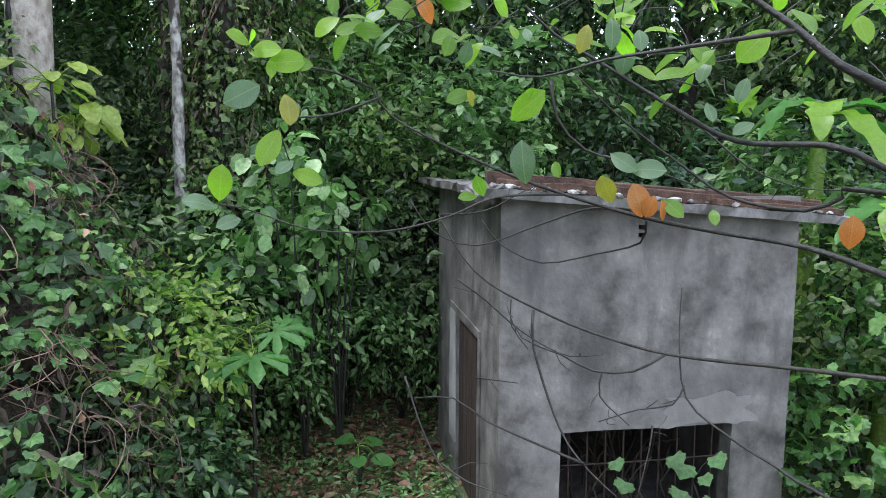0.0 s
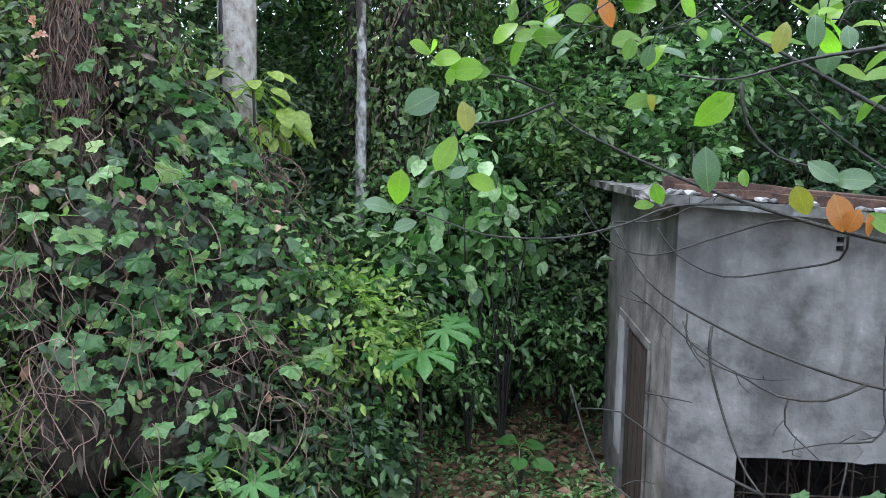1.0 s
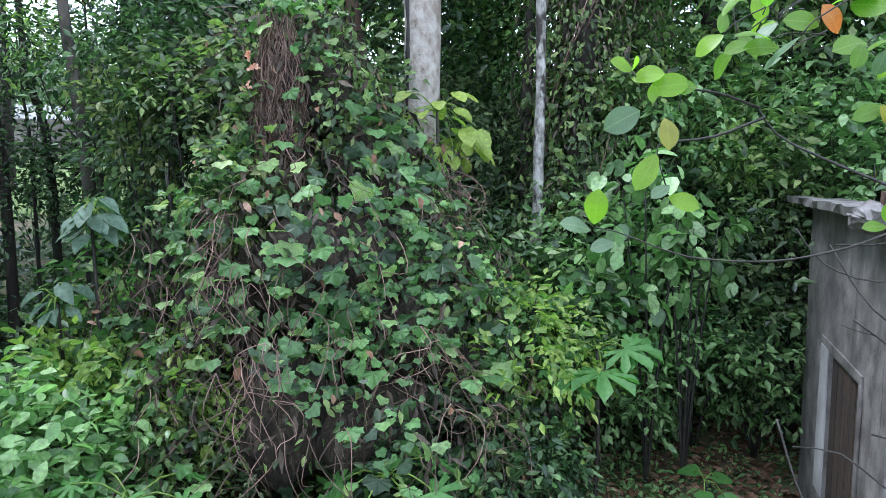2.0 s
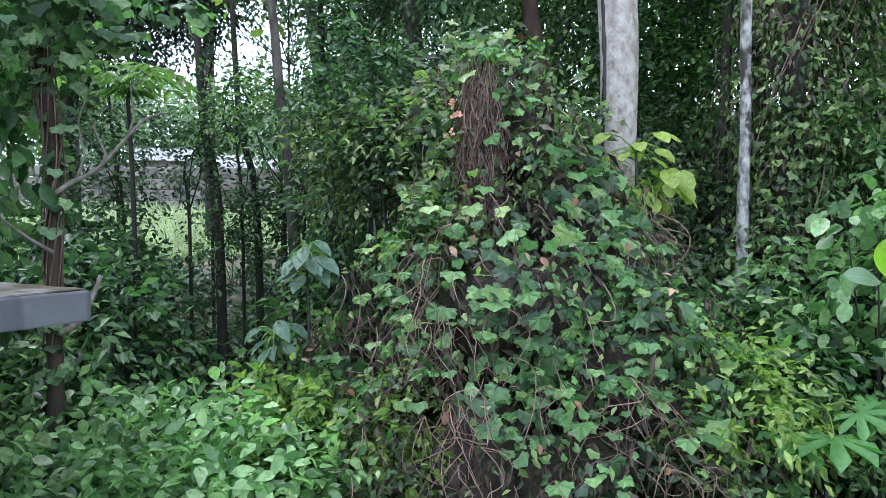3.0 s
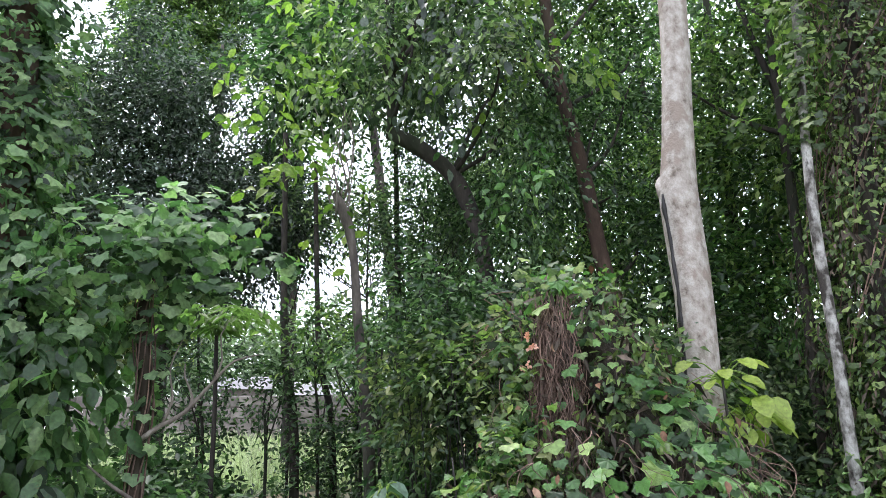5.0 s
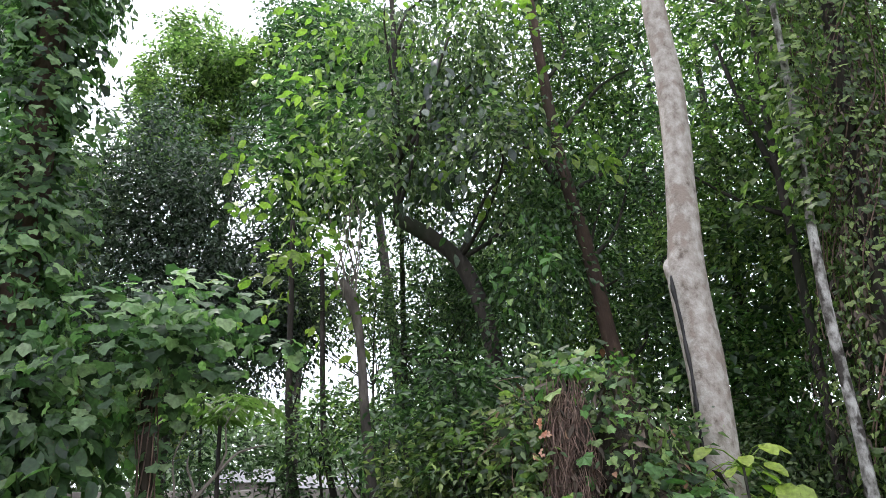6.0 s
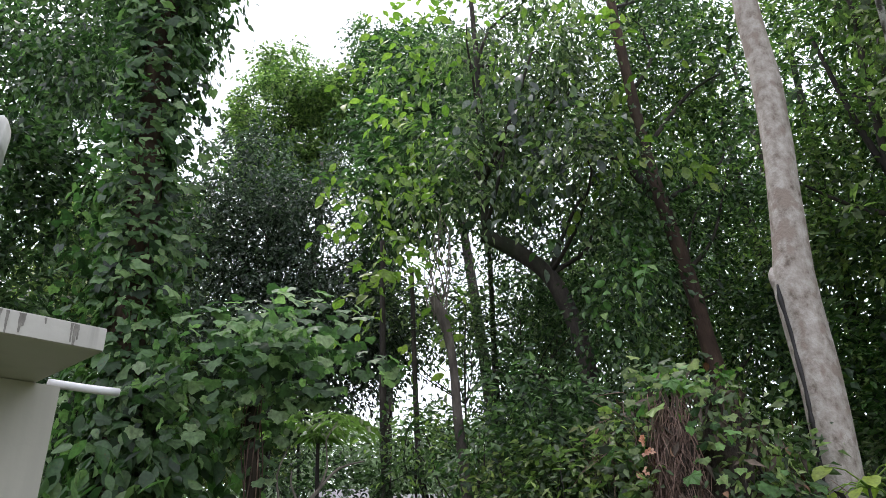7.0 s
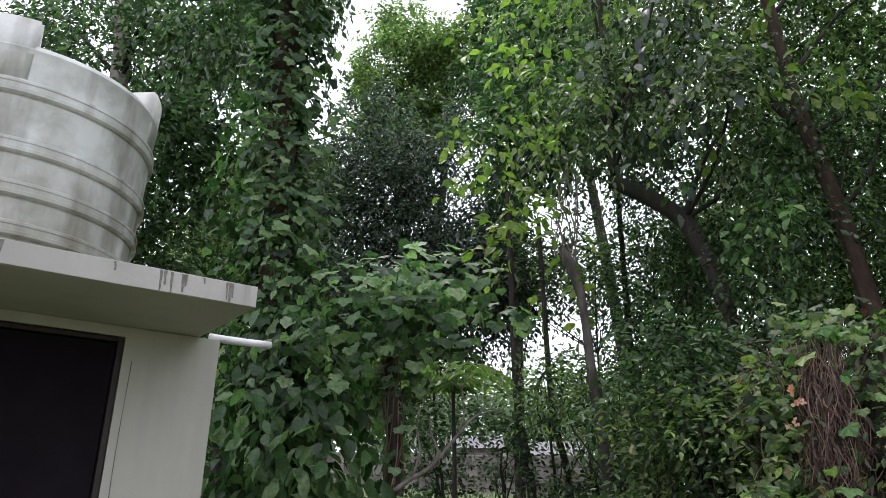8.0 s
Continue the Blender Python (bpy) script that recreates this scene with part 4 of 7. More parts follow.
bent = [foot(40.6, 8.4), *path(8.4, (41.0, 4), (41.5, 13.2), (42.3, 17.5), (44.0, 21.1), (46.8, 23.3), (49.3, 24.5))]
t = tree("tree", "dark leaning trunk with an upright shoot from its elbow", bent, [0.12, 0.11, 0.1, 0.1, 0.1, 0.1, 0.085], M_BARK, seed=9)
limb("shoot", path(8.4, (49.2, 24.0), (49.0, 29.6), (49.3, 38.3), (49.8, 44)), [0.06, 0.045, 0.04, 0.03], M_BARK, t)
loose = clumps(5, (37.5, 51.5), (26.5, 43), (7.3, 9.6), 26, (0.28, 0.5), 62) + clumps(7, (39, 50), (31, 43), (8.0, 10), 12, (0.3, 0.5), 62)
crown_blobs("crown", loose, "small", 0.135, M_SHRUB, t, per=7, droop=0.8, gap=0.2)
boughs(t, loose[:12], bent + path(8.4, (49.2, 28.6), (49.5, 37.3)))
hung = clumps(6, (38, 48), (13, 27), (9.4, 10.8), 22, (0.25, 0.42), 52) + clumps(8, (36.5, 40.0), (14, 24), (7.6, 8.0), 4, (0.2, 0.34), 90)
crown_blobs("crown", hung, "small", 0.105, M_DARK, t, per=7, droop=0.8, gap=0.25)
lanky = clumps(9, (40.5, 51), (26.5, 38), (6.9, 7.8), 7, (0.2, 0.32), 22)
crown_blobs("hanging_leaves", lanky, "ovate", 0.16, M_DULL, t, per=5, droop=1.6, gap=-0.2)
spray = clumps(19, (36.0, 41.5), (17, 27), (7.0, 7.7), 7, (0.2, 0.32), 15)
crown_blobs("young_leaves", spray, "ovate", 0.13, M_VINE, t, per=6, droop=1.0, gap=0.0, label="fresh light green hanging leaves")

post = [foot(50.5, 7.6), *path(7.6, (50.7, -7.6), (51.2, 2.4), (51.9, 9.5), (52.35, 15.3), (53.1, 18.2), (53.9, 19.7))]
t = tree("tree", "slim straight dark trunk with a broken sprouting top", post, [0.08, 0.07, 0.06, 0.05, 0.045, 0.066, 0.03], M_GREY_BARK, seed=11)
r = random.Random(8)
for k in range(9):
    a = k * 2.4
    p0 = rise(53.2 + r.uniform(-0.3, 0.7), 7.6, r.uniform(17.6, 19.6))
    p1 = p0 + Vector((0.1 * math.cos(a), 0.1 * math.sin(a), r.uniform(0.15, 0.3)))
    p2 = p1 + Vector((r.uniform(-0.22, 0.22), r.uniform(-0.22, 0.22), r.uniform(0.3, 0.7)))
    p3 = p2 + Vector((r.uniform(-0.2, 0.2), r.uniform(-0.2, 0.2), r.uniform(0.1, 0.5)))
    limb("sprout", [p0, p1, p2, p3], [0.013, 0.009, 0.006, 0.003], M_LIMB, t, "", 5, 0.1, 0.3, k)
crown_blobs("crown", [(53, 22, 7.6, 0.8, 0.5, 9), (55.5, 25, 7.4, 0.9, 0.4, 8), (57, 30, 8.0, 0.6, 0.8, 8), (55.0, 36, 7.6, 0.8, 0.8, 15), (58.5, 23.5, 7.2, 0.5, 0.2, 5), (52.5, 40, 7.8, 0.8, 0.6, 18), (47, 41, 7.6, 0.8, 0.6, 14)] + clumps(27, (53, 60.5), (15, 35), (6.9, 8.2), 24, (0.18, 0.32), 10), "ovate", 0.145, M_LIME, t, per=4, reach=0.35, gap=-0.3)
crown_blobs("crown", clumps(28, (47, 58.5), (26, 40), (7.8, 10.0), 14, (0.22, 0.42), 40), "small", 0.12, M_SHRUB, t, per=7, droop=0.8, gap=0.15)

for az, d, top, r, lean in ((56.2, 9.2, 24, 0.066, 1.6), (53.35, 9.5, 22, 0.055, 1.9), (47.9, 10.5, 24, 0.07, 0.6)):
    pts = [foot(az, d), *path(d, (az + 0.1 * lean, 1), (az + 0.7 * lean, 8), (az + lean, top))]
    t = tree("tree", "dark straight trunk against the bright clearing", pts, [r * 1.0, r * 0.85, r * 0.72, r * 0.5], M_BARK, seed=az)
    crown_blobs("crown", [(az + lean, top + 5, d, 0.9, 0.5, 75), (az - 3, top + 8, d + 0.5, 1.0, 0.7, 75)], "small", 0.15, M_DARK, t, gap=0.3)

# small trees before the clearing, with two holes of sky between their crowns
for low, d, mat, leaf, label, spread in (
        (47.8, 12.5, M_SHRUB, 0.14, "slender small tree with fresh leaves by the clearing", [clumps(51, (38.5, 46.5), (5, 21), (11, 14), 22, (0.3, 0.6), 44)]),
        (56.6, 12.8, M_DARK, 0.14, "dark slender tree by the clearing", [clumps(52, (53.4, 57.0), (14.0, 20), (11.0, 13.5), 14, (0.25, 0.4), 48), clumps(53, (50, 54), (21, 23), (10, 12.5), 3, (0.2, 0.3), 30)]),
        (63.0, 13.2, M_DULL, 0.14, "dark leathery small tree by the clearing", [clumps(54, (56.0, 63.5), (14.8, 20.5), (10.5, 13), 30, (0.25, 0.45), 52), clumps(55, (61.6, 66), (4, 14), (10.5, 13), 6, (0.3, 0.5), 40)]),
        (51.3, 16.5, M_FAR_HAZE, 0.16, "small tree beyond the trunks, leaves paled for haze", [clumps(56, (48.5, 53.5), (5.0, 10.8), (15, 18), 11, (0.35, 0.55), 26), clumps(57, (53, 57), (5.0, 9.5), (15, 18), 5, (0.3, 0.5), 24), clumps(58, (60.5, 64), (6.0, 9.5), (15, 19), 5, (0.3, 0.5), 22)])):
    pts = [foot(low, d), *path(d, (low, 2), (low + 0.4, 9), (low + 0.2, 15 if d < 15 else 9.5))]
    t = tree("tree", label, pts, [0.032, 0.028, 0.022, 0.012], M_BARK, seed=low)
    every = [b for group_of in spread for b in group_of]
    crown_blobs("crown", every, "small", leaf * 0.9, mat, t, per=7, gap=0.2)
    boughs(t, every[::5], pts, 0.016)

# leafy sprays round the straight trunks, and the dark bush before the stone wall
for low, d, mat, leaf, label, spread in (
        (50.2, 7.8, M_CANOPY, 0.1, "slender sapling with flat sprays of green leaves", clumps(61, (48.5, 56.0), (5.5, 11.0), (7.7, 8.6), 17, (0.13, 0.25), 44) + clumps(63, (48.0, 50.8), (-2.0, 5.0), (7.9, 8.6), 5, (0.2, 0.32), 40)),
        (54.6, 9.3, M_DARK, 0.1, "slender dark-leaved sapling between the straight trunks", clumps(67, (49.5, 57.0), (5.5, 10.6), (8.7, 9.9), 18, (0.15, 0.28), 46)),
        (58.4, 9.0, M_DARK, 0.1, "dark fine-leaved bush before the stone wall", clumps(62, (55.4, 60.4), (3.6, 6.2), (8.8, 9.8), 12, (0.14, 0.25), 46)),
        (51.5, 9.0, M_DARK, 0.1, "low dark bush at the edge of the clearing", clumps(68, (48.5, 57.5), (-2.5, 2.5), (8.6, 9.8), 24, (0.18, 0.32), 46)),
        (50.6, 10.2, M_SHRUB, 0.1, "slender tree with fresh leaves against the sky", clumps(69, (48.6, 52.4), (15.8, 21.0), (9.8, 11.0), 20, (0.16, 0.3), 40) + clumps(70, (53.6, 57.2), (13.0, 20.0), (9.8, 11.0), 14, (0.16, 0.28), 40)),
        (43.5, 11.6, M_SHRUB, 0.11, "leafy small tree behind the leaning trunk", clumps(71, (37.0, 48.5), (6.0, 25.0), (11.2, 12.6), 56, (0.24, 0.42), 40)),
        (62.8, 9.6, M_DARK, 0.11, "dark fine-leaved bush beside the palm", clumps(64, (61.5, 66.0), (0.0, 7.5), (9.0, 10.5), 14, (0.2, 0.36), 46)),
        (44.8, 6.9, M_DARK, 0.1, "young tree overgrown by small-leaved climbers", clumps(66, (40.6, 48.8), (2.0, 14.0), (6.2, 7.4), 40, (0.14, 0.3), 44)),
        (46.2, 9.8, M_DARK, 0.1, "young tree with flat sprays of green leaves", clumps(65, (40.0, 49.5), (8.0, 19.5), (9.4, 10.8), 56, (0.18, 0.36), 44))):
    top = max(3.0, min(20.0, max(b[1] for b in spread) - 1.5))
    pts = [foot(low, d), *path(d, (low, top * 0.1), (low + 0.3, top * 0.6), (low + 0.1, top))]
    t = tree("tree", label, pts, [0.024, 0.02, 0.015, 0.008], M_BARK, seed=low)
    crown_blobs("crown", spread, "small", leaf, mat, t, per=7, reach=0.35, droop=0.25, gap=0.05)
    boughs(t, spread[::4], pts, 0.012)

# the two climber-clad trees by the ledge
ivy = [foot(67.8, 5.2), *path(5.2, (67.7, -7.5), (67.6, -0.8), (67.4, 4.9), (68.0, 10.4), (67.6, 13.5), (67.2, 16.3))]
t = tree("tree", "vine-clad trunk with bare pale limbs", ivy, [0.05, 0.045, 0.042, 0.04, 0.034, 0.022, 0.008], M_RED_BARK, seed=13, wobble=0.3)
limb("bare_limb", path(5.1, (67.7, 1.6), (66.2, 2.7), (64.8, 3.5), (63.0, 5.6), (61.6, 7.1), (59.8, 7.6)), [0.017, 0.015, 0.0135, 0.011, 0.008, 0.004], M_LIMB, t, "bare pale limb", 8, 0.06, 0.2)
limb("bare_limb", path(5.1, (64.6, 3.6), (64.3, 4.6), (64.9, 6.0), (64.9, 6.9)), [0.012, 0.009, 0.007, 0.004], M_LIMB, t, "", 7, 0.06, 0.2)
limb("bare_limb", path(5.1, (67.4, -7.6), (66.2, -6.9), (65.2, -4.9), (64.8, -3.8)), [0.024, 0.021, 0.018, 0.014], M_LIMB, t, "broken pale limb", 8, 0.06, 0.2)
limb("bare_limb", path(5.1, (66.2, 2.7), (65.6, 4.4), (65.9, 6.6), (65.2, 8.6)), [0.01, 0.008, 0.006, 0.003], M_LIMB, t, "", 7, 0.06, 0.3)
limb("bare_limb", path(5.1, (63.0, 5.6), (62.4, 7.2), (62.6, 9.0), (61.8, 10.4)), [0.009, 0.007, 0.005, 0.0025], M_LIMB, t, "", 7, 0.06, 0.3)
limb("bare_limb", path(5.1, (67.6, -2.2), (69.0, -1.2), (70.6, 0.2)), [0.014, 0.011, 0.006], M_LIMB, t, "", 7, 0.06, 0.2)
for k in range(9):
    a = 0.7 * k
    off = [Vector((0.06 * math.cos(a + 1.3 * i), 0.06 * math.sin(a + 1.3 * i), 0.1 * math.sin(3 * k + i))) for i in range(5)]
    limb("climbing_stem", [p + o for p, o in zip(ivy[1:6], off)], [0.005, 0.0055, 0.005, 0.0045, 0.004], M_VINE_STEM, t, "", 5, 0.1, 0.3)
ivy_leaves = [coat(path(5.2, (67.8, -10), (67.5, 3), (67.6, 10)), [0.1, 0.1, 0.13], 110, "lobed", 0.085), coat(path(5.2, (67.6, 10), (67.3, 14.5), (67.0, 18)), [0.2, 0.45, 0.25], 300, "lobed", 0.085)]
for az, el, d, rh, rv, n in ((63.6, 16.2, 4.9, 0.34, 0.14, 36), (66.5, 16.6, 4.8, 0.5, 0.2, 56), (70.5, 15.0, 4.9, 0.42, 0.34, 52), (64.0, 12.5, 5.0, 0.3, 0.1, 22), (60.0, 14.5, 4.9, 0.24, 0.08, 14), (73, 11, 5.0, 0.35, 0.3, 34)):
    n = int(n * 2.4)
    p, w = cloud_points(rise(az, d, el), (rh, rh, rv), n, seed=int(az), gap=-0.3)
    ivy_leaves.append(leaf_chunk("lobed", p, w * 0.6 + np.array([0, 0, -0.6]), np.array([0, 0, 1.1]) + w * 0.35 + rng.normal(0, 0.28, w.shape), 0.092 * rng.uniform(0.55, 1.15, n)))
leaf_mesh("climber_leaves", ivy_leaves, M_PALE_VINE, t, "broad lobed climber leaves")

column = [foot(75.2, 5.7), *path(5.7, (75.4, -10), (76.0, 0), (76.8, 13.7), (77.6, 26.5), (78.2, 34.8), (78.5, 46))]
t = tree("tree", "tall dark trunk wholly clad in large climber leaves", column, [0.16, 0.15, 0.14, 0.13, 0.12, 0.1, 0.06], M_RED_BARK, seed=15, wobble=0.25)
leaf_mesh("climber_leaves", [coat(column[2:], [0.3, 0.4, 0.46, 0.46, 0.4], 3600, "lobed", 0.088), coat(column[2:], [0.28, 0.38, 0.44, 0.44, 0.38], 3600, "small", 0.085),
                             coat(column[:3], [0.3, 0.26, 0.3], 260, "lobed", 0.1),
                             coat(column[1:4], [0.25, 0.5, 0.5], 420, "ovate", 0.15, 0.5)], M_CLIMBER, t, "large lobed climber leaves")
big = []
for az, el, d, rh, rv, n in ((74.5, 5, 5.3, 0.4, 0.45, 60), (79, 3, 5.4, 0.5, 0.5, 80), (73, 9.5, 5.5, 0.3, 0.3, 30), (75, 0, 5.2, 0.4, 0.35, 45), (78, -3, 5.2, 0.5, 0.3, 45)):
    p, w = cloud_points(rise(az, d, el), (rh, rh, rv), n, seed=int(az + el), gap=-0.4)
    w[:, 2] = -0.2
    big.append(sprays(p, w, "ovate", 0.14, 6, 0.22, 1.1, 1.0))
leaf_mesh("hanging_leaves", big, M_CLIMBER, t, "large drooping oval leaves")
crown_blobs("crown", [(80.0, 41, 6.2, 0.5, 0.8, 220), (82, 36, 6.4, 0.6, 0.7, 200)], "tiny", 0.11, M_DARK, t, droop=0.9)

far_pale = [foot(90.5, 9.5), *path(9.5, (90.5, 10), (90.2, 29), (91.0, 34), (91.5, 45))]
t = tree("tree", "grey pole-like trunk behind the tank", far_pale, [0.16, 0.14, 0.12, 0.11, 0.08], M_PALE_BARK, seed=17)
loose = clumps(35, (79, 98), (5, 40), (8.0, 10.5), 38, (0.4, 0.72), 72)
crown_blobs("crown", loose, "tiny", 0.13, M_DARK, t, gap=0.25)
boughs(t, loose[:16], far_pale)

# trees behind
leathery = [foot(66.5, 13.0), *path(13.0, (66.3, 4), (65, 14), (63, 24), (63, 30))]
t = tree("tree", "dense tree with small dark leathery leaves", leathery, [0.17, 0.15, 0.12, 0.08, 0.03], M_BARK, seed=19)
loose = clumps(45, (56.5, 73.5), (15.5, 30), (11, 13.5), 46, (0.28, 0.5), 66) + clumps(46, (57.5, 73), (12, 24), (11, 13.5), 40, (0.26, 0.46), 66)
crown_blobs("crown", loose, "small", 0.125, M_DULL, t, per=7, reach=0.4, gap=0.28)
fill = clumps(47, (60.5, 71.5), (13.5, 28), (10.8, 13), 64, (0.26, 0.44), 62) + clumps(48, (57.5, 62.5), (12.0, 21), (10.6, 12.4), 14, (0.24, 0.4), 56)
crown_blobs("crown", fill, "small", 0.12, M_DULL, t, per=7, reach=0.4, gap=0.1)
boughs(t, loose[:18], leathery, 0.022)
for az, d, el, rh, rv, n, mat, leaf, label in (
        (65.6, 22, 34.6, 2.0, 1.7, 900, M_CANOPY, 0.17, "tall bright green tree against the white sky"),
        (56.0, 21, 38.0, 2.0, 2.2, 700, M_DARK, 0.17, "tall leafy tree beyond the clearing"),
        (53.0, 17, 37.0, 1.7, 1.8, 600, M_DARK, 0.18, "tall leafy tree behind the bent trunk"),
        (79.0, 15, 23.0, 2.6, 2.4, 1000, M_CROWN, 0.17, "leafy tree behind the vine column"),
        (72.0, 16, 13.0, 2.0, 1.6, 800, M_CROWN, 0.2, "leafy tree beyond the ledge")):
    low = {56.0: 56.4, 53.0: 47.5}.get(az, az)
    pts = [foot(low, d), *path(d, (low, 2), (low * 0.6 + az * 0.4, el * 0.6), (az, el + 2))]
    t = tree("tree", label, pts, [0.18, 0.16, 0.12, 0.05], M_BARK, seed=az)
    crown_blobs("crown", clumps(int(az), (az - 4.2, az + 3.4), (el - 7, el + 2.2), (d - 1.5, d + 1.5), 13 if az > 70 else 30, (rh * 0.26, rh * 0.42), 52), "tiny", leaf, mat, t, per=9, reach=0.6, gap=0.05, scale=0.8)

# vine column on the far right of the pale trunks
col2 = [foot(14.8, 7.2), *path(7.2, (14.4, -3.4), (13.8, 13.5), (13.2, 24), (12.2, 34), (11.4, 44))]
t = tree("tree", "leaning trunk hung with dry vines and small leaves", col2, [0.12, 0.11, 0.1, 0.09, 0.08, 0.06], M_BARK, seed=21)
r = random.Random(44)
for k in range(40):
    a, rr = 0.55 * k, 0.2 + 0.06 * (k % 5)
    line, _ = spline(col2[1:], [1] * 5, 0.45)
    start = r.randrange(0, len(line) // 2)
    run = line[start:start + r.randint(4, 9)]
    pts = [p + Vector((rr * math.cos(a + 0.5 * i) + r.uniform(-0.09, 0.09), rr * math.sin(a + 0.5 * i) + r.uniform(-0.09, 0.09), r.uniform(-0.1, 0.1))) for i, p in enumerate(run)]
    limb("hanging_vine", pts, [0.006] * (len(pts) - 1) + [0.003], M_VINE_STEM, t, "", 5, 0.15, 0.3)
leaf_mesh("climber_leaves", [coat(col2[1:], [0.6, 0.5, 0.46, 0.46, 0.46], 2600, "lobed", 0.065), coat(col2[1:], [0.6, 0.5, 0.46, 0.46, 0.46], 8500, "small", 0.07)], M_OLIVE, t, "small climber leaves")
leaf_mesh("dry_tangle", [coat(col2[1:], [0.62, 0.54, 0.5, 0.48, 0.46], 3200, "lance", 0.11)], M_DEAD, t, "brown dry tangle of dead leaves")


# ---- forest behind, up the slope ----
def forest_tree(az, d, h, rh, mat, leaf, n, label, gap=-0.1):
    base = polar(az, d, 0)
    g = ground_at(base)
    lean = random.uniform(-0.5, 0.5)
    pts = [Vector((base.x, base.y, g - 0.2)), Vector((base.x + lean * 0.3, base.y, g + h * 0.4)), Vector((base.x + lean, base.y + lean * 0.5, g + h))]
    t = tree("tree", label, pts, [0.14, 0.11, 0.04], M_BARK, seed=az)
    chunks = []
    for k in range(5):
        a = k * 1.9 + az
        c = pts[-1] + Vector((rh * 0.6 * math.cos(a), rh * 0.6 * math.sin(a), -h * (0.06 + 0.13 * k)))
        p, w = cloud_points(c, (rh * 0.8, rh * 0.8, h * 0.16), n // 5, seed=int(az * 7 + k * 3) % 997, gap=gap, scale=0.9)
        chunks.append(sprays(p, w, "tiny", leaf, 8, 0.6, 0.5))
    leaf_mesh("crown", chunks, mat, t)


random.seed(12)
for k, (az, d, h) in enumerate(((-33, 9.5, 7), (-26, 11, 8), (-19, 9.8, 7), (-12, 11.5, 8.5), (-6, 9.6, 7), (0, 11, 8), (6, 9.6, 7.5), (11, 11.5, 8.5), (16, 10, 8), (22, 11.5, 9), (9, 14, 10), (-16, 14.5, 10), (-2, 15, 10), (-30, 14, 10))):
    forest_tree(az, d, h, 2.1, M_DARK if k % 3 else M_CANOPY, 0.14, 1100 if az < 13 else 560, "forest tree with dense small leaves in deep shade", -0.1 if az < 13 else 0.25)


for az, d, h in ((26, 13, 8.5), (30, 17, 10), (24, 18, 12), (35, 21, 12), (40, 24, 11), (37.5, 13.5, 6.5), (32.5, 12.5, 7.5), (42.5, 16, 6.5)):
    forest_tree(az, d, h, 2.3, M_CANOPY if int(az) % 2 else M_DARK, 0.14, 520, "slender forest tree with light showing through its crown", 0.3)


# ---- shrubs ----
def shrub(az, d, z, rh, rv, n, shape, leaf, mat, label, per=6, reach=0.25, droop=0.4, stems=5, group="undergrowth shrubs", name="shrub", gap=-0.3):
    base = polar(az, d, 0)
    g = ground_at(base)
    s = thing(name, (0, 0, 0), label, "shrub", group)
    for k in range(stems):
        a = k * 6.283 / stems + az
        tip = Vector((base.x + rh * 0.55 * math.cos(a), base.y + rh * 0.55 * math.sin(a), g + z + rv * 0.4))
        mid = Vector((base.x + rh * 0.2 * math.cos(a), base.y + rh * 0.2 * math.sin(a), g + z * 0.5))
        limb("stem", [Vector((base.x, base.y, g - 0.05)), mid, tip], [0.014, 0.011, 0.004], M_TWIG, s, "", 5, 0.2)
    p, w = cloud_points((base.x, base.y, g + z), (rh, rh, rv), n, seed=int(az * 5 + d * 11) % 991, gap=gap, scale=2.0)
    low = land(p[:, 0], p[:, 1]) + 0.03
    p[:, 2] = np.maximum(p[:, 2], low)
    leaf_mesh("foliage", [sprays(p, w, shape, leaf, per, reach, droop)], mat, s)


random.seed(3)
# a belt of undergrowth round the hollow
for k in range(46):
    az = -36 + k * 2.05 + random.uniform(-0.8, 0.8)
    d = random.uniform(6.9, 8.6)
    if az > 47:
        z, rv = random.uniform(0.4, 0.75), random.uniform(0.4, 0.7)
    else:
        z, rv = random.uniform(0.8, 1.7), random.uniform(0.8, 1.3)
    shrub(az, d, z, random.uniform(0.7, 1.1), rv, 225, "tiny" if k % 3 else "small", random.uniform(0.09, 0.14), random.choice([M_SHRUB, M_DARK, M_SHRUB, M_VINE, M_BLUE if az < 12 else M_DARK]) if az < 47 else random.choice([M_SHRUB, M_FRESH, M_DARK]), "dense green undergrowth shrub")
for k in range(30):
    az = 63.5 + k * 1.25 + random.uniform(-0.7, 0.7)
    shrub(az, random.uniform(6.6, 12.5), random.uniform(0.7, 1.5), 0.9, 1.0, 150, "tiny", 0.13, random.choice([M_DARK, M_SHRUB, M_CLIMBER]), "leafy undergrowth beyond the ledge", stems=3)
for k in range(26):
    az = -38 + k * 3.4 + random.uniform(-1, 1)
    d = random.uniform(9.2, 12)
    if 48 < az < 64:
        continue
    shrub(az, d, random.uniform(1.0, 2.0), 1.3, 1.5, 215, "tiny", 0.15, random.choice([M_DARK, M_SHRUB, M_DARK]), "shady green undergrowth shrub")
# dark shrubs that hide the clearing's near end
for az, d, z in ((63.0, 9.2, 1.5), (65.0, 8.6, 1.7), (67.0, 9.0, 1.6), (69.0, 8.4, 1.8), (71.5, 9.0, 1.7), (64.0, 8.0, 0.9)):
    shrub(az, d, z, 0.7, 0.9, 190, "small", 0.12, M_DARK, "dark leafy shrub before the clearing", stems=3)
# low shrubs before the clearing
for k in range(10):
    shrub(47 + 2.1 * k, random.uniform(8.5, 12), 0.4, 0.8, 0.45, 170, "tiny", 0.11, M_DARK, "low shady green shrub", stems=3)


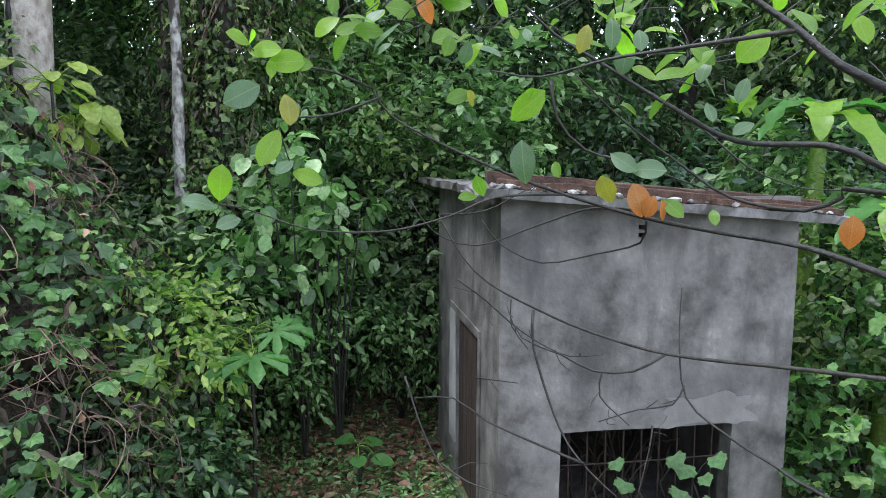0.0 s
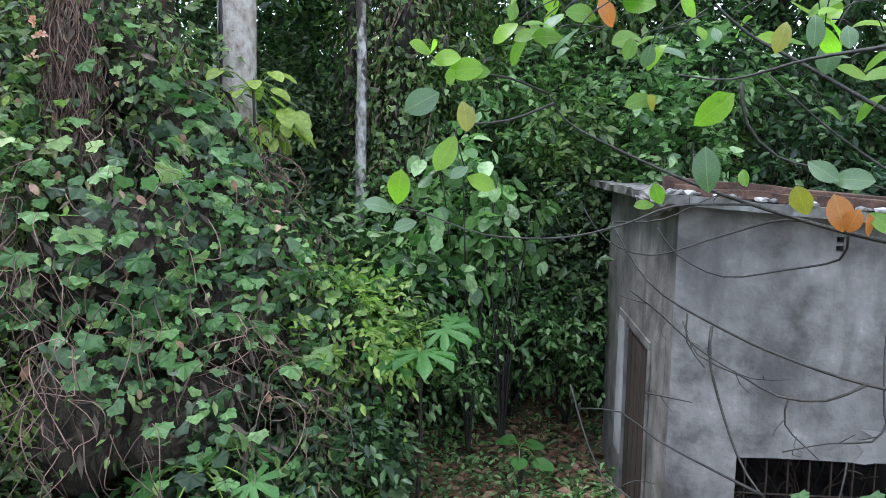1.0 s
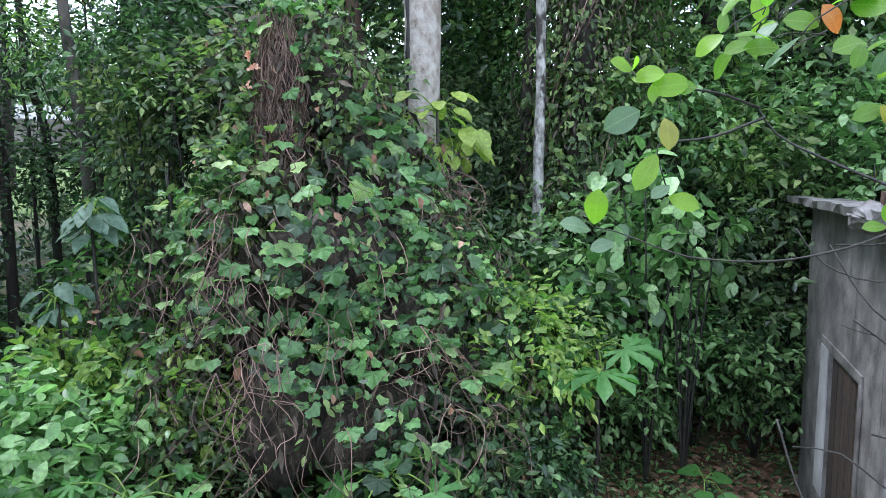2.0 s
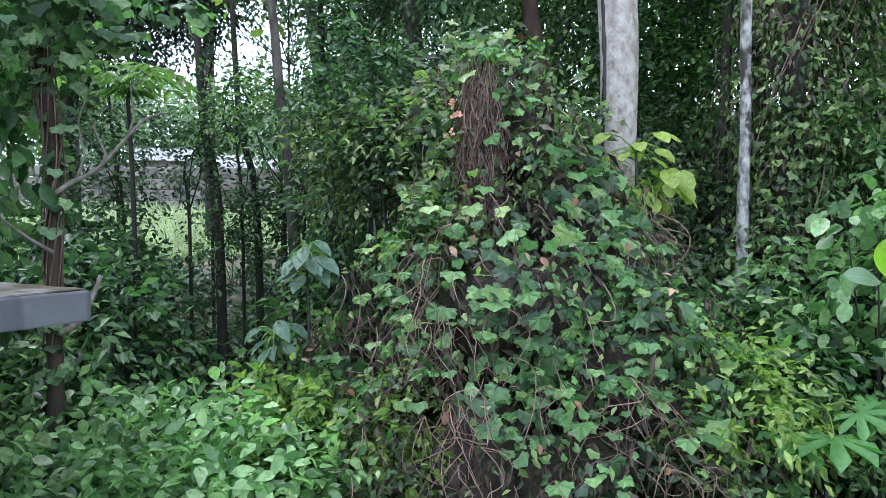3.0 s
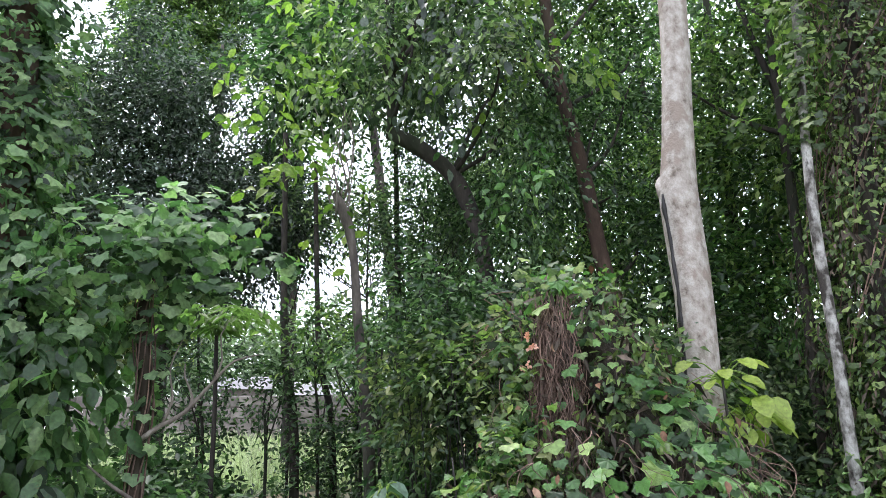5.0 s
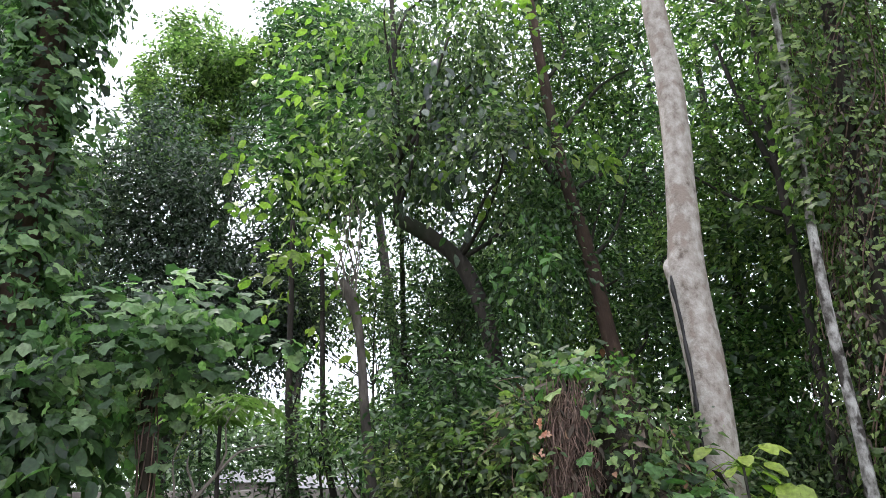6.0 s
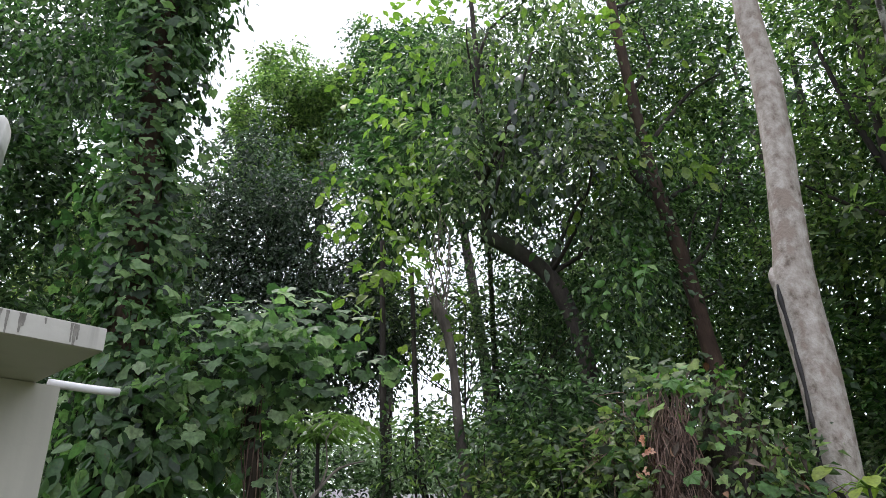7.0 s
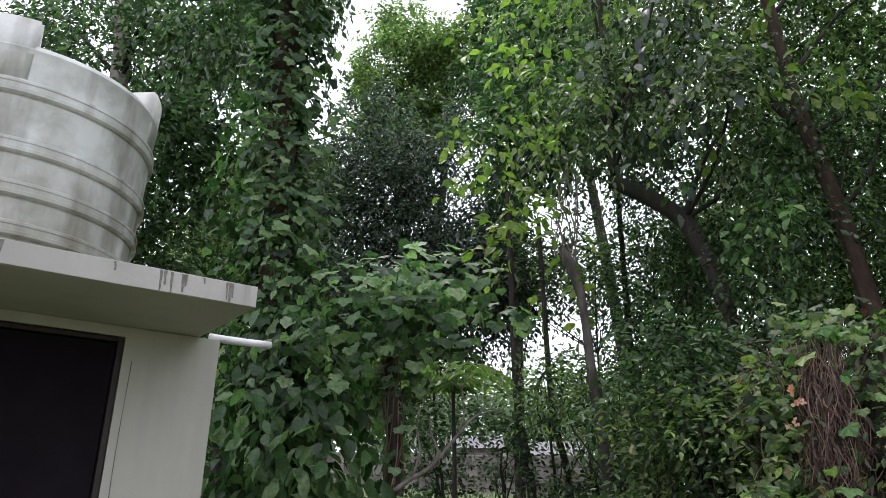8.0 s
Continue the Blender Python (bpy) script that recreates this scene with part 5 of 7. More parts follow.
for k in range(5):
    shrub(49 + 3.0 * k, random.uniform(12.5, 16), 0.4 + 0.2 * (k % 3), 0.7, 0.4, 80, "tiny", 0.15, M_DULL if k % 2 else M_SHRUB, "sparse shrub at the edge of the clearing", stems=3, gap=0.15)


# ---- the vine-covered mound ----
LUMPS = ((37.2, 5.35, 3.25, 0.19, 0.6), (36.4, 5.85, 3.05, 0.6, 0.9), (33.6, 5.55, 3.15, 0.42, 0.72), (31.6, 5.6, 2.65, 0.5, 0.75), (29.3, 5.55, 2.25, 0.55, 0.8), (36.0, 5.25, 1.9, 0.9, 1.0), (31.0, 5.3, 1.9, 0.75, 0.85), (27.0, 5.2, 1.35, 0.85, 0.85),
         (42.0, 5.4, 1.6, 0.8, 0.9), (45.5, 5.3, 1.0, 0.75, 0.8), (38.0, 4.9, 0.9, 1.0, 1.0), (30.0, 4.8, 0.75, 1.0, 0.9), (22.5, 5.2, 0.9, 0.75, 0.8), (49, 5.3, 0.5, 0.6, 0.6))


def build_mound():
    mound = thing("vine_mound", (0, 0, 0), "tall stump and bushes smothered by lobed-leaf vines", "vines")
    centres = np.array([tuple(polar(az, d, z)) for az, d, z, _, _ in LUMPS])
    radii = np.array([(rh, rh, rv) for *_, rh, rv in LUMPS])
    # dark filler lumps block see-through and stand for shaded gaps between leaves
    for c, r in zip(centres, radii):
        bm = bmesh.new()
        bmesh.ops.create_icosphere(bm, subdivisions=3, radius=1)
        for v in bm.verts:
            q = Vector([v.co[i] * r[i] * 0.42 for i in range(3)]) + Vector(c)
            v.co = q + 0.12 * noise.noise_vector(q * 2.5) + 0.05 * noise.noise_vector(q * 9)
        part("tangle", bm, M_CORE, mound, "dark filler core inside the vines")
    def surface(n, depth):
        i = rng.choice(len(centres), n, p=(radii[:, 0] * radii[:, 2]) / (radii[:, 0] * radii[:, 2]).sum())
        q = unit(rng.normal(0, 1, (n, 3)))
        p = centres[i] + q * radii[i] * (1 + 0.17 * lumpy(q * 2.6 + centres[i], 1.2, 4))[:, None] * rng.uniform(1 - depth, 1.06, (n, 1))
        far = ((((p[:, None] - centres[None]) / radii[None]) ** 2).sum(2) < 0.8).any(1)
        ok = ~far & (p[:, 2] > land(p[:, 0], p[:, 1]))
        return p[ok], q[ok]
    p, q = surface(64000, 0.3)
    east = p[:, 0] > polar(30.5, 5.0, 0).x
    bare = lumpy(p, 2.3, 8) + rng.normal(0, 0.3, len(p)) > np.where(east, 0.48, 0.36)
    bearing = np.degrees(np.arctan2(-(p[:, 0] + 0.26), p[:, 1] - 0.23))
    band = (bearing > 37.0) & (bearing < 42.5) & (p[:, 2] < 2.35) & (rng.uniform(0, 1, len(p)) < 0.42)
    bare = (bare & ~((p[:, 2] < 1.0) & (rng.uniform(0, 1, len(p)) < 0.65))) | band
    stump = Vector(centres[0])
    near = (np.hypot(p[:, 0] - stump.x, p[:, 1] - stump.y) < 0.4) & (p[:, 2] > 2.85) & (p[:, 2] < 3.75) & (bearing > 35.6) & (bearing < 39.2) & (q[:, 1] < 0.1)
    bare = bare | (near & (rng.uniform(0, 1, len(p)) < 0.86))
    gap_p, gap_q = p[bare & ~near], q[bare & ~near]
    p, q = p[~bare], q[~bare]
    # 300 leaves that face the camera are pieces of their own
    way = np.array(EYE) - p
    seen = ((q * unit(way)).sum(1) > 0.25) & (lumpy(p, 2.8, 15) > -0.2)
    front_p, front_q = p[seen][:300], q[seen][:300]
    rest_p = np.concatenate([p[seen][300:], p[~seen]])
    rest_q = np.concatenate([q[seen][300:], q[~seen]])
    def pose_of(pp, qq):
        d = qq * 0.3 + rng.normal(0, 0.35, pp.shape) + np.array([0, 0, -0.7])
        nrm = qq * 0.8 + np.array([0, 0, 0.6]) + rng.normal(0, 0.25, pp.shape)
        return d, nrm
    d, nrm = pose_of(rest_p, rest_q)
    k = len(rest_p)
    pick = rng.uniform(0, 1, k)
    size = (0.052 + 0.066 * rng.uniform(0, 1, k) ** 1.6) * np.where((rest_p[:, 0] > polar(29.0, 5.0, 0).x) | (rest_p[:, 2] > 3.45), 0.72, 1.0)
    patch = lumpy(rest_p, 2.8, 15) + rng.normal(0, 0.3, k)
    big_ones = (patch > -0.4) & (pick < 0.5)
    fine = (patch <= -0.4) | (pick > 0.78)
    leaf_mesh("vine_leaves", [leaf_chunk("lobed", rest_p[big_ones], d[big_ones], nrm[big_ones], size[big_ones])], M_VINE, mound, "many lobed vine leaves")["kind"] = "stuff"
    wild = nrm[fine] + rng.normal(0, 0.45, (fine.sum(), 3))
    leaf_mesh("vine_leaves", [leaf_chunk("small", rest_p[fine], d[fine] + rng.normal(0, 0.4, wild.shape), wild, 0.05 + 0.04 * rng.uniform(0, 1, fine.sum()))], M_OLIVE, mound, "many small olive-green vine leaves")["kind"] = "stuff"
    shapes = []
    for s in range(4):
        tv, tf = SHAPES["lobed"]
        bend = 0.6 + 0.5 * s
        me = bpy.data.meshes.new("vine_leaf")
        me.from_pydata([(x, y, z * bend) for x, y, z in tv], [], tf)
        me.materials.append(M_VINE_PIECE)
        shapes.append(me)
    d, nrm = pose_of(front_p, front_q)
    y = unit(d)
    x = unit(np.cross(y, nrm))
    z = np.cross(x, y)
    for i in range(len(front_p)):
        s = 0.07 + 0.075 * rng.uniform(0, 1) ** 1.6
        ob = new("leaf", shapes[i % 4])
        ob.parent = mound
        ob.matrix_world = Matrix.Translation(front_p[i]) @ Matrix(np.stack([x[i], y[i], z[i]], 1).tolist()).to_4x4() @ Matrix.Scale(s, 4)
    # dead stems hanging down the stump and over the slope
    r = random.Random(9)
    for i in range(290):
        a = r.uniform(-3.1, 0.9)
        rr = 0.08 + 0.075 * r.random()
        c = Vector(centres[0]) + Vector((0, 0, r.uniform(-0.15, 0.45)))
        pts, drop, fall = [], 0.0, r.uniform(0.09, 0.17)
        for k in range(7):
            a += r.uniform(-0.38, 0.38)
            wide = rr * (0.75 + 0.1 * k) + r.uniform(-0.035, 0.045)
            pts.append(c + Vector((wide * math.cos(a), wide * math.sin(a), drop)))
            drop -= fall * r.uniform(0.5, 1.5) if r.random() < 0.86 else -0.04
        limb("dead_vine", pts, [0.0026, 0.0032, 0.003, 0.0034, 0.003, 0.0026, 0.002], M_VINE_STEM, mound, "", 4, 0.07)
    across, toward = Vector((math.cos(radians(35)), math.sin(radians(35)), 0)), Vector((math.sin(radians(35)), -math.cos(radians(35)), 0))
    cap = np.array([tuple(Vector(centres[0]) + across * r.uniform(-0.32, 0.3) + toward * r.uniform(-0.3, 0.12) + Vector((0, 0, r.uniform(0.42, 0.7)))) for _ in range(60)])
    side = np.array([tuple(Vector(centres[0]) + across * (r.choice((-1, 1)) * r.uniform(0.13, 0.5)) + toward * r.uniform(-0.3, 0.18) + Vector((0, 0, r.uniform(-0.7, 0.45)))) for _ in range(230)])
    both = np.concatenate([cap, side])
    leaf_mesh("vine_leaves", [leaf_chunk("lobed", both, rng.normal(0, 0.4, both.shape) + np.array([0.1, -0.2, -0.6]), rng.normal(0, 0.35, both.shape) + np.array([0.25, -0.6, 0.7]), 0.066 * rng.uniform(0.5, 1.2, len(both)))], M_OLIVE, mound, "vine leaves over the dead stems")["kind"] = "stuff"
    bands = np.flatnonzero(band[bare & ~near])
    for i in range(900):
        j = r.randrange(len(gap_p)) if i % 5 < 3 else int(bands[r.randrange(len(bands))])
        pp, qq = (gap_p[j:j + 1], gap_q[j:j + 1]) if i % 6 else (front_p[i % 300][None], front_q[i % 300][None])
        p0 = Vector(pp[0]) + Vector(qq[0]) * 0.02
        step = Vector(qq[0]) * 0.06
        pts = [p0, p0 + step + Vector((r.uniform(-0.15, 0.15), r.uniform(-0.15, 0.15), -r.uniform(0.1, 0.25))), p0 + step * 1.6 + Vector((r.uniform(-0.3, 0.3), r.uniform(-0.3, 0.3), -r.uniform(0.25, 0.6)))]
        pts.insert(1, pts[0].lerp(pts[1], 0.5) + Vector((r.uniform(-0.04, 0.04), r.uniform(-0.04, 0.04), 0.02)))
        pts.insert(3, pts[2].lerp(pts[3], 0.5) + Vector((r.uniform(-0.05, 0.05), r.uniform(-0.05, 0.05), r.uniform(-0.03, 0.03))))
        limb("dead_vine", pts, [0.003, 0.0032, 0.003, 0.0026, 0.0018], M_VINE_STEM, mound, "", 4, 0.07)
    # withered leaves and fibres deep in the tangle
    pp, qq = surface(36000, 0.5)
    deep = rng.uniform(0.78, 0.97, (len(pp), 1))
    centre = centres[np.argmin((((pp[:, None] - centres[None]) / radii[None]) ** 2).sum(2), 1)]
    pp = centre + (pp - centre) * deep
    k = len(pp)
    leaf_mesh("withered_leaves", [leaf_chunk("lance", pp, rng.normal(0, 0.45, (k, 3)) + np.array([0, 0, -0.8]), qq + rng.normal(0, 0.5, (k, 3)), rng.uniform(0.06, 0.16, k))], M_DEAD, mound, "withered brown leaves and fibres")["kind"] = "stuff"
    # dry leaves caught in the vines
    pp, qq = surface(420, 0.06)
    d, nrm = pose_of(pp, qq)
    leaf_mesh("dry_leaves", [leaf_chunk("ovate", pp + qq * 0.05, d, nrm, 0.075 * rng.uniform(0.6, 1.2, len(pp)))], M_DRY, mound, "curled brown dry leaves")
    dl = polar(38.2, 5.05, 2.09)
    leaf_mesh("dry_leaves", [leaf_chunk("round", np.array([tuple(dl)]), np.array([[0.6, 0.4, 0.15]]), np.array([[0.5, -0.7, 0.5]]), np.array([0.17]))], M_DRY, mound, "broad pale dry leaf")


def per_object_leaf():
    m = M_VINE.copy()
    m.name = "vine_leaf_piece"
    nt = m.node_tree
    info = nt.nodes.new("ShaderNodeObjectInfo")
    ramp = next(n for n in nt.nodes if n.type == "VALTORGB")
    nt.links.new(info.outputs["Random"], ramp.inputs[0])
    return m


M_VINE_PIECE = per_object_leaf()
build_mound()

# ---- plants of their own round the mound ----
shrub(20.5, 4.9, 1.42, 0.55, 0.34, 85, "small", 0.075, M_LIME, "yellow-green shrub with small leaves", per=7, reach=0.3)
shrub(16.8, 5.1, 1.3, 0.5, 0.34, 75, "small", 0.075, M_LIME, "yellow-green shrub with small leaves", per=7, reach=0.3)
shrub(24.0, 4.7, 0.5, 0.6, 0.5, 330, "small", 0.085, M_DARK, "dark glossy low shrub", per=7, reach=0.3)
shrub(27.0, 4.5, 0.3, 0.6, 0.4, 120, "lobed", 0.1, M_VINE, "low vine tangle at the foot of the mound", per=4)
shrub(14.5, 6.3, 0.6, 0.6, 0.6, 230, "small", 0.09, M_FRESH, "green shrub beside the path")
shrub(10.5, 7.0, 0.9, 0.7, 0.8, 280, "small", 0.1, M_FRESH, "dense green shrub at the back of the hollow")
shrub(4.5, 7.6, 0.9, 0.8, 0.8, 230, "small", 0.1, M_SHRUB, "leafy green shrub behind the shed")
shrub(3.0, 6.9, 0.9, 0.6, 0.7, 260, "small", 0.1, M_FRESH, "leafy green shrub behind the shed")
shrub(6.8, 6.8, 0.75, 0.6, 0.6, 260, "small", 0.1, M_FRESH, "leafy green shrub by the shed path")
shrub(0.6, 7.2, 1.2, 0.6, 0.9, 260, "small", 0.1, M_SHRUB, "leafy green shrub behind the shed")
shrub(1.5, 7.6, 1.3, 0.8, 1.0, 300, "small", 0.11, M_SHRUB, "leafy green shrub behind the shed")
shrub(7.4, 6.1, 1.95, 0.36, 0.5, 22, "round", 0.155, M_FRESH, "sapling with large drooping grey-green leaves", per=5, reach=0.2, droop=1.0)
shrub(9.6, 6.0, 2.25, 0.45, 0.5, 32, "round", 0.15, M_FRESH, "sapling with large drooping grey-green leaves", per=5, reach=0.2, droop=1.0)
for az, d, z in ((-29, 6.0, 0.7), (-33, 5.5, 0.6), (-27.5, 7.1, 1.2), (-31, 7.0, 1.6), (-36, 6.0, 1.4), (-31.5, 6.3, 1.1), (-34.5, 6.7, 0.4)):
    shrub(az, d, z, 0.7, 0.8, 130, "lobed" if int(d * 10) % 2 else "round", 0.085, M_VINE if int(d * 10) % 2 else M_CANOPY, "leafy vine-grown shrub against the shed wall")
for az, d, z, mat in ((60.0, 4.7, 0.95, M_FRESH), (56.5, 4.5, 0.85, M_FRESH), (64.0, 4.4, 0.7, M_FRESH), (53.0, 5.0, 0.6, M_DARK), (68.5, 4.8, 0.6, M_SHRUB), (60.0, 3.9, 0.25, M_FRESH), (64.5, 3.7, 0.3, M_FRESH), (55, 3.9, 0.2, M_FRESH), (65, 5.8, 0.5, M_DARK), (71, 5.6, 0.6, M_DARK), (57, 6.0, 0.5, M_DARK), (74, 5.0, 0.4, M_SHRUB), (71, 4.1, 0.6, M_SHRUB), (75, 4.3, 0.8, M_SHRUB), (79, 4.2, 0.6, M_DARK), (69, 3.7, 0.25, M_SHRUB), (81, 4.6, 1.0, M_SHRUB), (70.5, 3.5, 0.4, M_SHRUB), (74.0, 3.6, 0.7, M_CLIMBER), (77.5, 3.7, 0.7, M_SHRUB), (71.5, 4.6, 0.7, M_CLIMBER)):
    shrub(az, d, z, 0.5, 0.5, 95 if d > 5.2 else 120, "small" if d > 5.2 else "ovate", 0.11, mat, "fresh green shrub below the ledge", per=6)
for az, d, z in ((73.5, 4.7, 0.85), (76.0, 4.4, 0.6), (79.0, 4.9, 0.8), (58.5, 5.2, 0.9), (62.5, 5.0, 0.75), (66.0, 4.6, 0.85), (69.5, 4.4, 0.9), (61.5, 4.2, 0.8), (55.0, 4.6, 0.95), (52.0, 4.4, 0.75), (58.0, 3.9, 0.7), (67, 3.9, 0.5), (72.5, 4.0, 0.9)):
    shrub(az, d, z, 0.5, 0.42, 115, "ovate", 0.1, M_FRESH, "pale green broad-leaved shrub below the ledge", per=6)
for az, d, z, rr, mat in ((44.5, 4.65, 1.25, 0.38, M_LIME), (47.0, 4.6, 0.8, 0.42, M_SHRUB), (43.0, 4.4, 0.55, 0.4, M_SHRUB), (40.5, 6.0, 3.3, 0.35, M_CROWN), (43.5, 5.2, 2.4, 0.4, M_CROWN), (33.2, 5.6, 2.95, 0.3, M_CROWN), (46.5, 6.4, 3.1, 0.4, M_CROWN),
                          (25.5, 4.6, 0.9, 0.42, M_CROWN), (22.5, 4.5, 0.65, 0.42, M_DARK), (28.5, 4.3, 0.5, 0.4, M_DARK), (24.5, 4.3, 0.35, 0.4, M_DARK), (20.0, 4.6, 0.5, 0.4, M_DARK)):
    shrub(az, d, z, rr, rr, 85, "small", 0.085, mat, "small-leaved shrub growing through the vines", per=7, gap=0.0)
shrub(48.5, 5.2, 1.25, 0.45, 0.4, 240, "small", 0.1, M_LIME, "bright small-leaved shrub by the mound", per=7)
shrub(42.3, 6.0, 3.0, 0.7, 0.85, 250, "small", 0.08, M_OLIVE, "tall leafy shrub behind the mound", per=7, gap=0.1)
# the dark leaf tone here stands for shade behind the mound
shrub(46.0, 6.6, 3.05, 0.8, 0.95, 260, "small", 0.08, M_DARK, "tall leafy shrub behind the mound", per=7, gap=0.15)
shrub(45.6, 7.2, 2.55, 0.5, 0.95, 260, "small", 0.09, M_SHRUB, "tall leafy shrub behind the mound", per=7, gap=0.1)
shrub(33.5, 6.2, 2.6, 0.7, 0.9, 420, "tiny", 0.1, M_SHRUB, "tall leafy shrub behind the mound", per=7)
for az, d, z in ((20.0, 8.4, 2.2), (22.8, 8.8, 2.6), (24.4, 8.0, 1.7), (19.0, 9.2, 3.4), (23.6, 9.6, 3.6), (29.2, 8.2, 2.4)):
    shrub(az, d, z, 0.75, 0.85, 250, "small", 0.11, M_VINE if int(az) % 2 else M_SHRUB, "leafy shrub in the shade behind the pale trunks", per=7, gap=0.0)
shrub(29.5, 6.0, 1.6, 0.7, 0.7, 260, "small", 0.11, M_SHRUB, "leafy shrub behind the mound", per=6)
shrub(21.0, 6.0, 1.3, 0.9, 0.7, 300, "small", 0.11, M_SHRUB, "leafy shrub before the pale trunks", per=6)
shrub(15.5, 6.2, 1.3, 0.7, 0.7, 150, "lobed", 0.1, M_VINE, "low shrub covered with vines", per=5)
shrub(12.0, 6.6, 1.6, 0.7, 0.8, 280, "small", 0.1, M_FRESH, "leafy shrub at the forest edge", per=6)


# paler leaf tones paint the lit bank, the dark one its shaded end
for az, d, z in ((-9, 8.2, 2.9), (-4.5, 7.8, 2.5), (-1, 7.6, 2.9), (2.5, 7.4, 2.5), (5.5, 7.7, 3.1), (9.0, 7.4, 2.9), (12, 7.6, 3.2), (-13, 8.0, 2.7), (0.5, 8.4, 3.6), (7, 8.6, 3.8)):
    shrub(az, d, z, 0.65, 0.65, 160, "small", 0.115, M_DARK if az < -8 else (M_FRESH if int(az) % 2 else M_CANOPY), "leafy bush on the bank behind the shed, leaf tone set for light", per=6, gap=0.0)


for az, d, z in ((-2.5, 7.2, 2.75), (-5.0, 7.0, 2.55), (-6.5, 7.4, 3.2), (1.0, 7.0, 2.4), (-25.0, 7.4, 2.4)):
    shrub(az, d, z, 0.42, 0.45, 75, "ovate", 0.115, M_FRESH, "pale green bush with feathery shoots behind the shed", per=8, reach=0.3, droop=0.2, gap=0.0)


def stalked_plant(az, d, z, leaves, size, shape, mat, label, name="plant", spread=0.35, down=0.25):
    base = polar(az, d, 0)
    g = ground_at(base)
    pl = thing(name, (0, 0, 0), label, "plant", "broad-leaved plants")
    top = Vector((base.x, base.y, g + z))
    limb("stem", [Vector((base.x, base.y, g - 0.05)), (Vector((base.x, base.y, g)) + top) / 2 + Vector((0.02, 0.01, 0)), top], [0.018, 0.015, 0.01], M_TWIG, pl, "", 6)
    for k in range(leaves):
        a = k * 2.4 + az
        out = Vector((math.cos(a), math.sin(a), 0))
        tip = top + out * spread * random.uniform(0.6, 1.1) + Vector((0, 0, random.uniform(-0.12, 0.14)))
        limb("stalk", [top, (top + tip) / 2 + Vector((0, 0, 0.05)), tip], [0.006, 0.005, 0.004], M_LIME, pl, "", 5)
        way = np.array([[out.x, out.y, -down]])
        nrm = np.array([[0.25 * random.uniform(-1, 1), -0.35, 0.9]])
        leaf_mesh("leaf", [leaf_chunk(shape, np.array([tuple(tip - out * size * 0.28)]), way, nrm, np.array([size * random.uniform(0.8, 1.15)]))], mat, pl)


M_YELLOWISH = leaf_material("yellow_green_leaf", [(0.17, 0.28, 0.04), (0.25, 0.34, 0.05), (0.34, 0.38, 0.09)], rough=0.4, glow=0.4, vary=0.4, spots=0.5)
M_PAPAYA = leaf_material("papaya_leaf", [(0.06, 0.17, 0.04), (0.09, 0.22, 0.05)], rough=0.5, vary=0.25)
for az, d, z, n, s in ((12.8, 5.2, 1.35, 8, 0.3), (20.8, 4.2, 0.45, 6, 0.2), (29.0, 4.0, 0.86 - ground_at(polar(29.0, 4.0, 0)), 7, 0.2), (48.5, 3.9, 0.9 - ground_at(polar(48.5, 3.9, 0)), 7, 0.2)):
    stalked_plant(az, d, z, n, s, "papaya", M_PAPAYA, "young papaya plant with deeply lobed leaves", "papaya_plant")
stalked_plant(6.3, 5.45, 0.35, 4, 0.2, "round", M_PAPAYA, "low plant with round light green leaves", spread=0.16, down=0.1)
stalked_plant(16.5, 4.6, 0.35, 5, 0.2, "round", M_SHRUB, "low plant with round green leaves", spread=0.2, down=0.2)
stalked_plant(13.0, 4.6, 0.2, 5, 0.13, "round", M_PINK, "small caladium with pink leaves", spread=0.12)
stalked_plant(10.8, 4.55, 0.2, 5, 0.13, "round", M_PINK, "small caladium with pink leaves", spread=0.12)
stalked_plant(50.6, 5.2, 2.3 - ground_at(polar(50.6, 5.2, 0)), 24, 0.2, "ovate", M_BLUE, "umbrella-like sapling with bluish leaves", spread=0.12, down=0.6)
stalked_plant(53.0, 5.2, 1.75 - ground_at(polar(53.0, 5.2, 0)), 14, 0.18, "ovate", M_BLUE, "umbrella-like sapling with bluish leaves", spread=0.12, down=0.6)
stalked_plant(23.5, 5.9, 2.7, 9, 0.16, "round", M_YELLOWISH, "yellowing torn leaves beside the pale trunk", spread=0.25, down=1.3)
stalked_plant(25.2, 5.75, 3.0, 15, 0.16, "round", M_YELLOWISH, "large yellow-green heart-shaped leaves beside the pale trunk", spread=0.3, down=0.5)
stalked_plant(24.0, 5.9, 2.75, 13, 0.19, "round", M_YELLOWISH, "large yellow-green drooping leaves", spread=0.3, down=0.9)
palm = thing("palm", (0, 0, 0), "young palm with arching narrow fronds", "palm")
crown_top = rise(62.4, 8.2, 8.6)
limb("stem", [foot(62.3, 8.2), rise(62.2, 8.2, 0), crown_top], [0.03, 0.025, 0.02], M_BARK, palm)
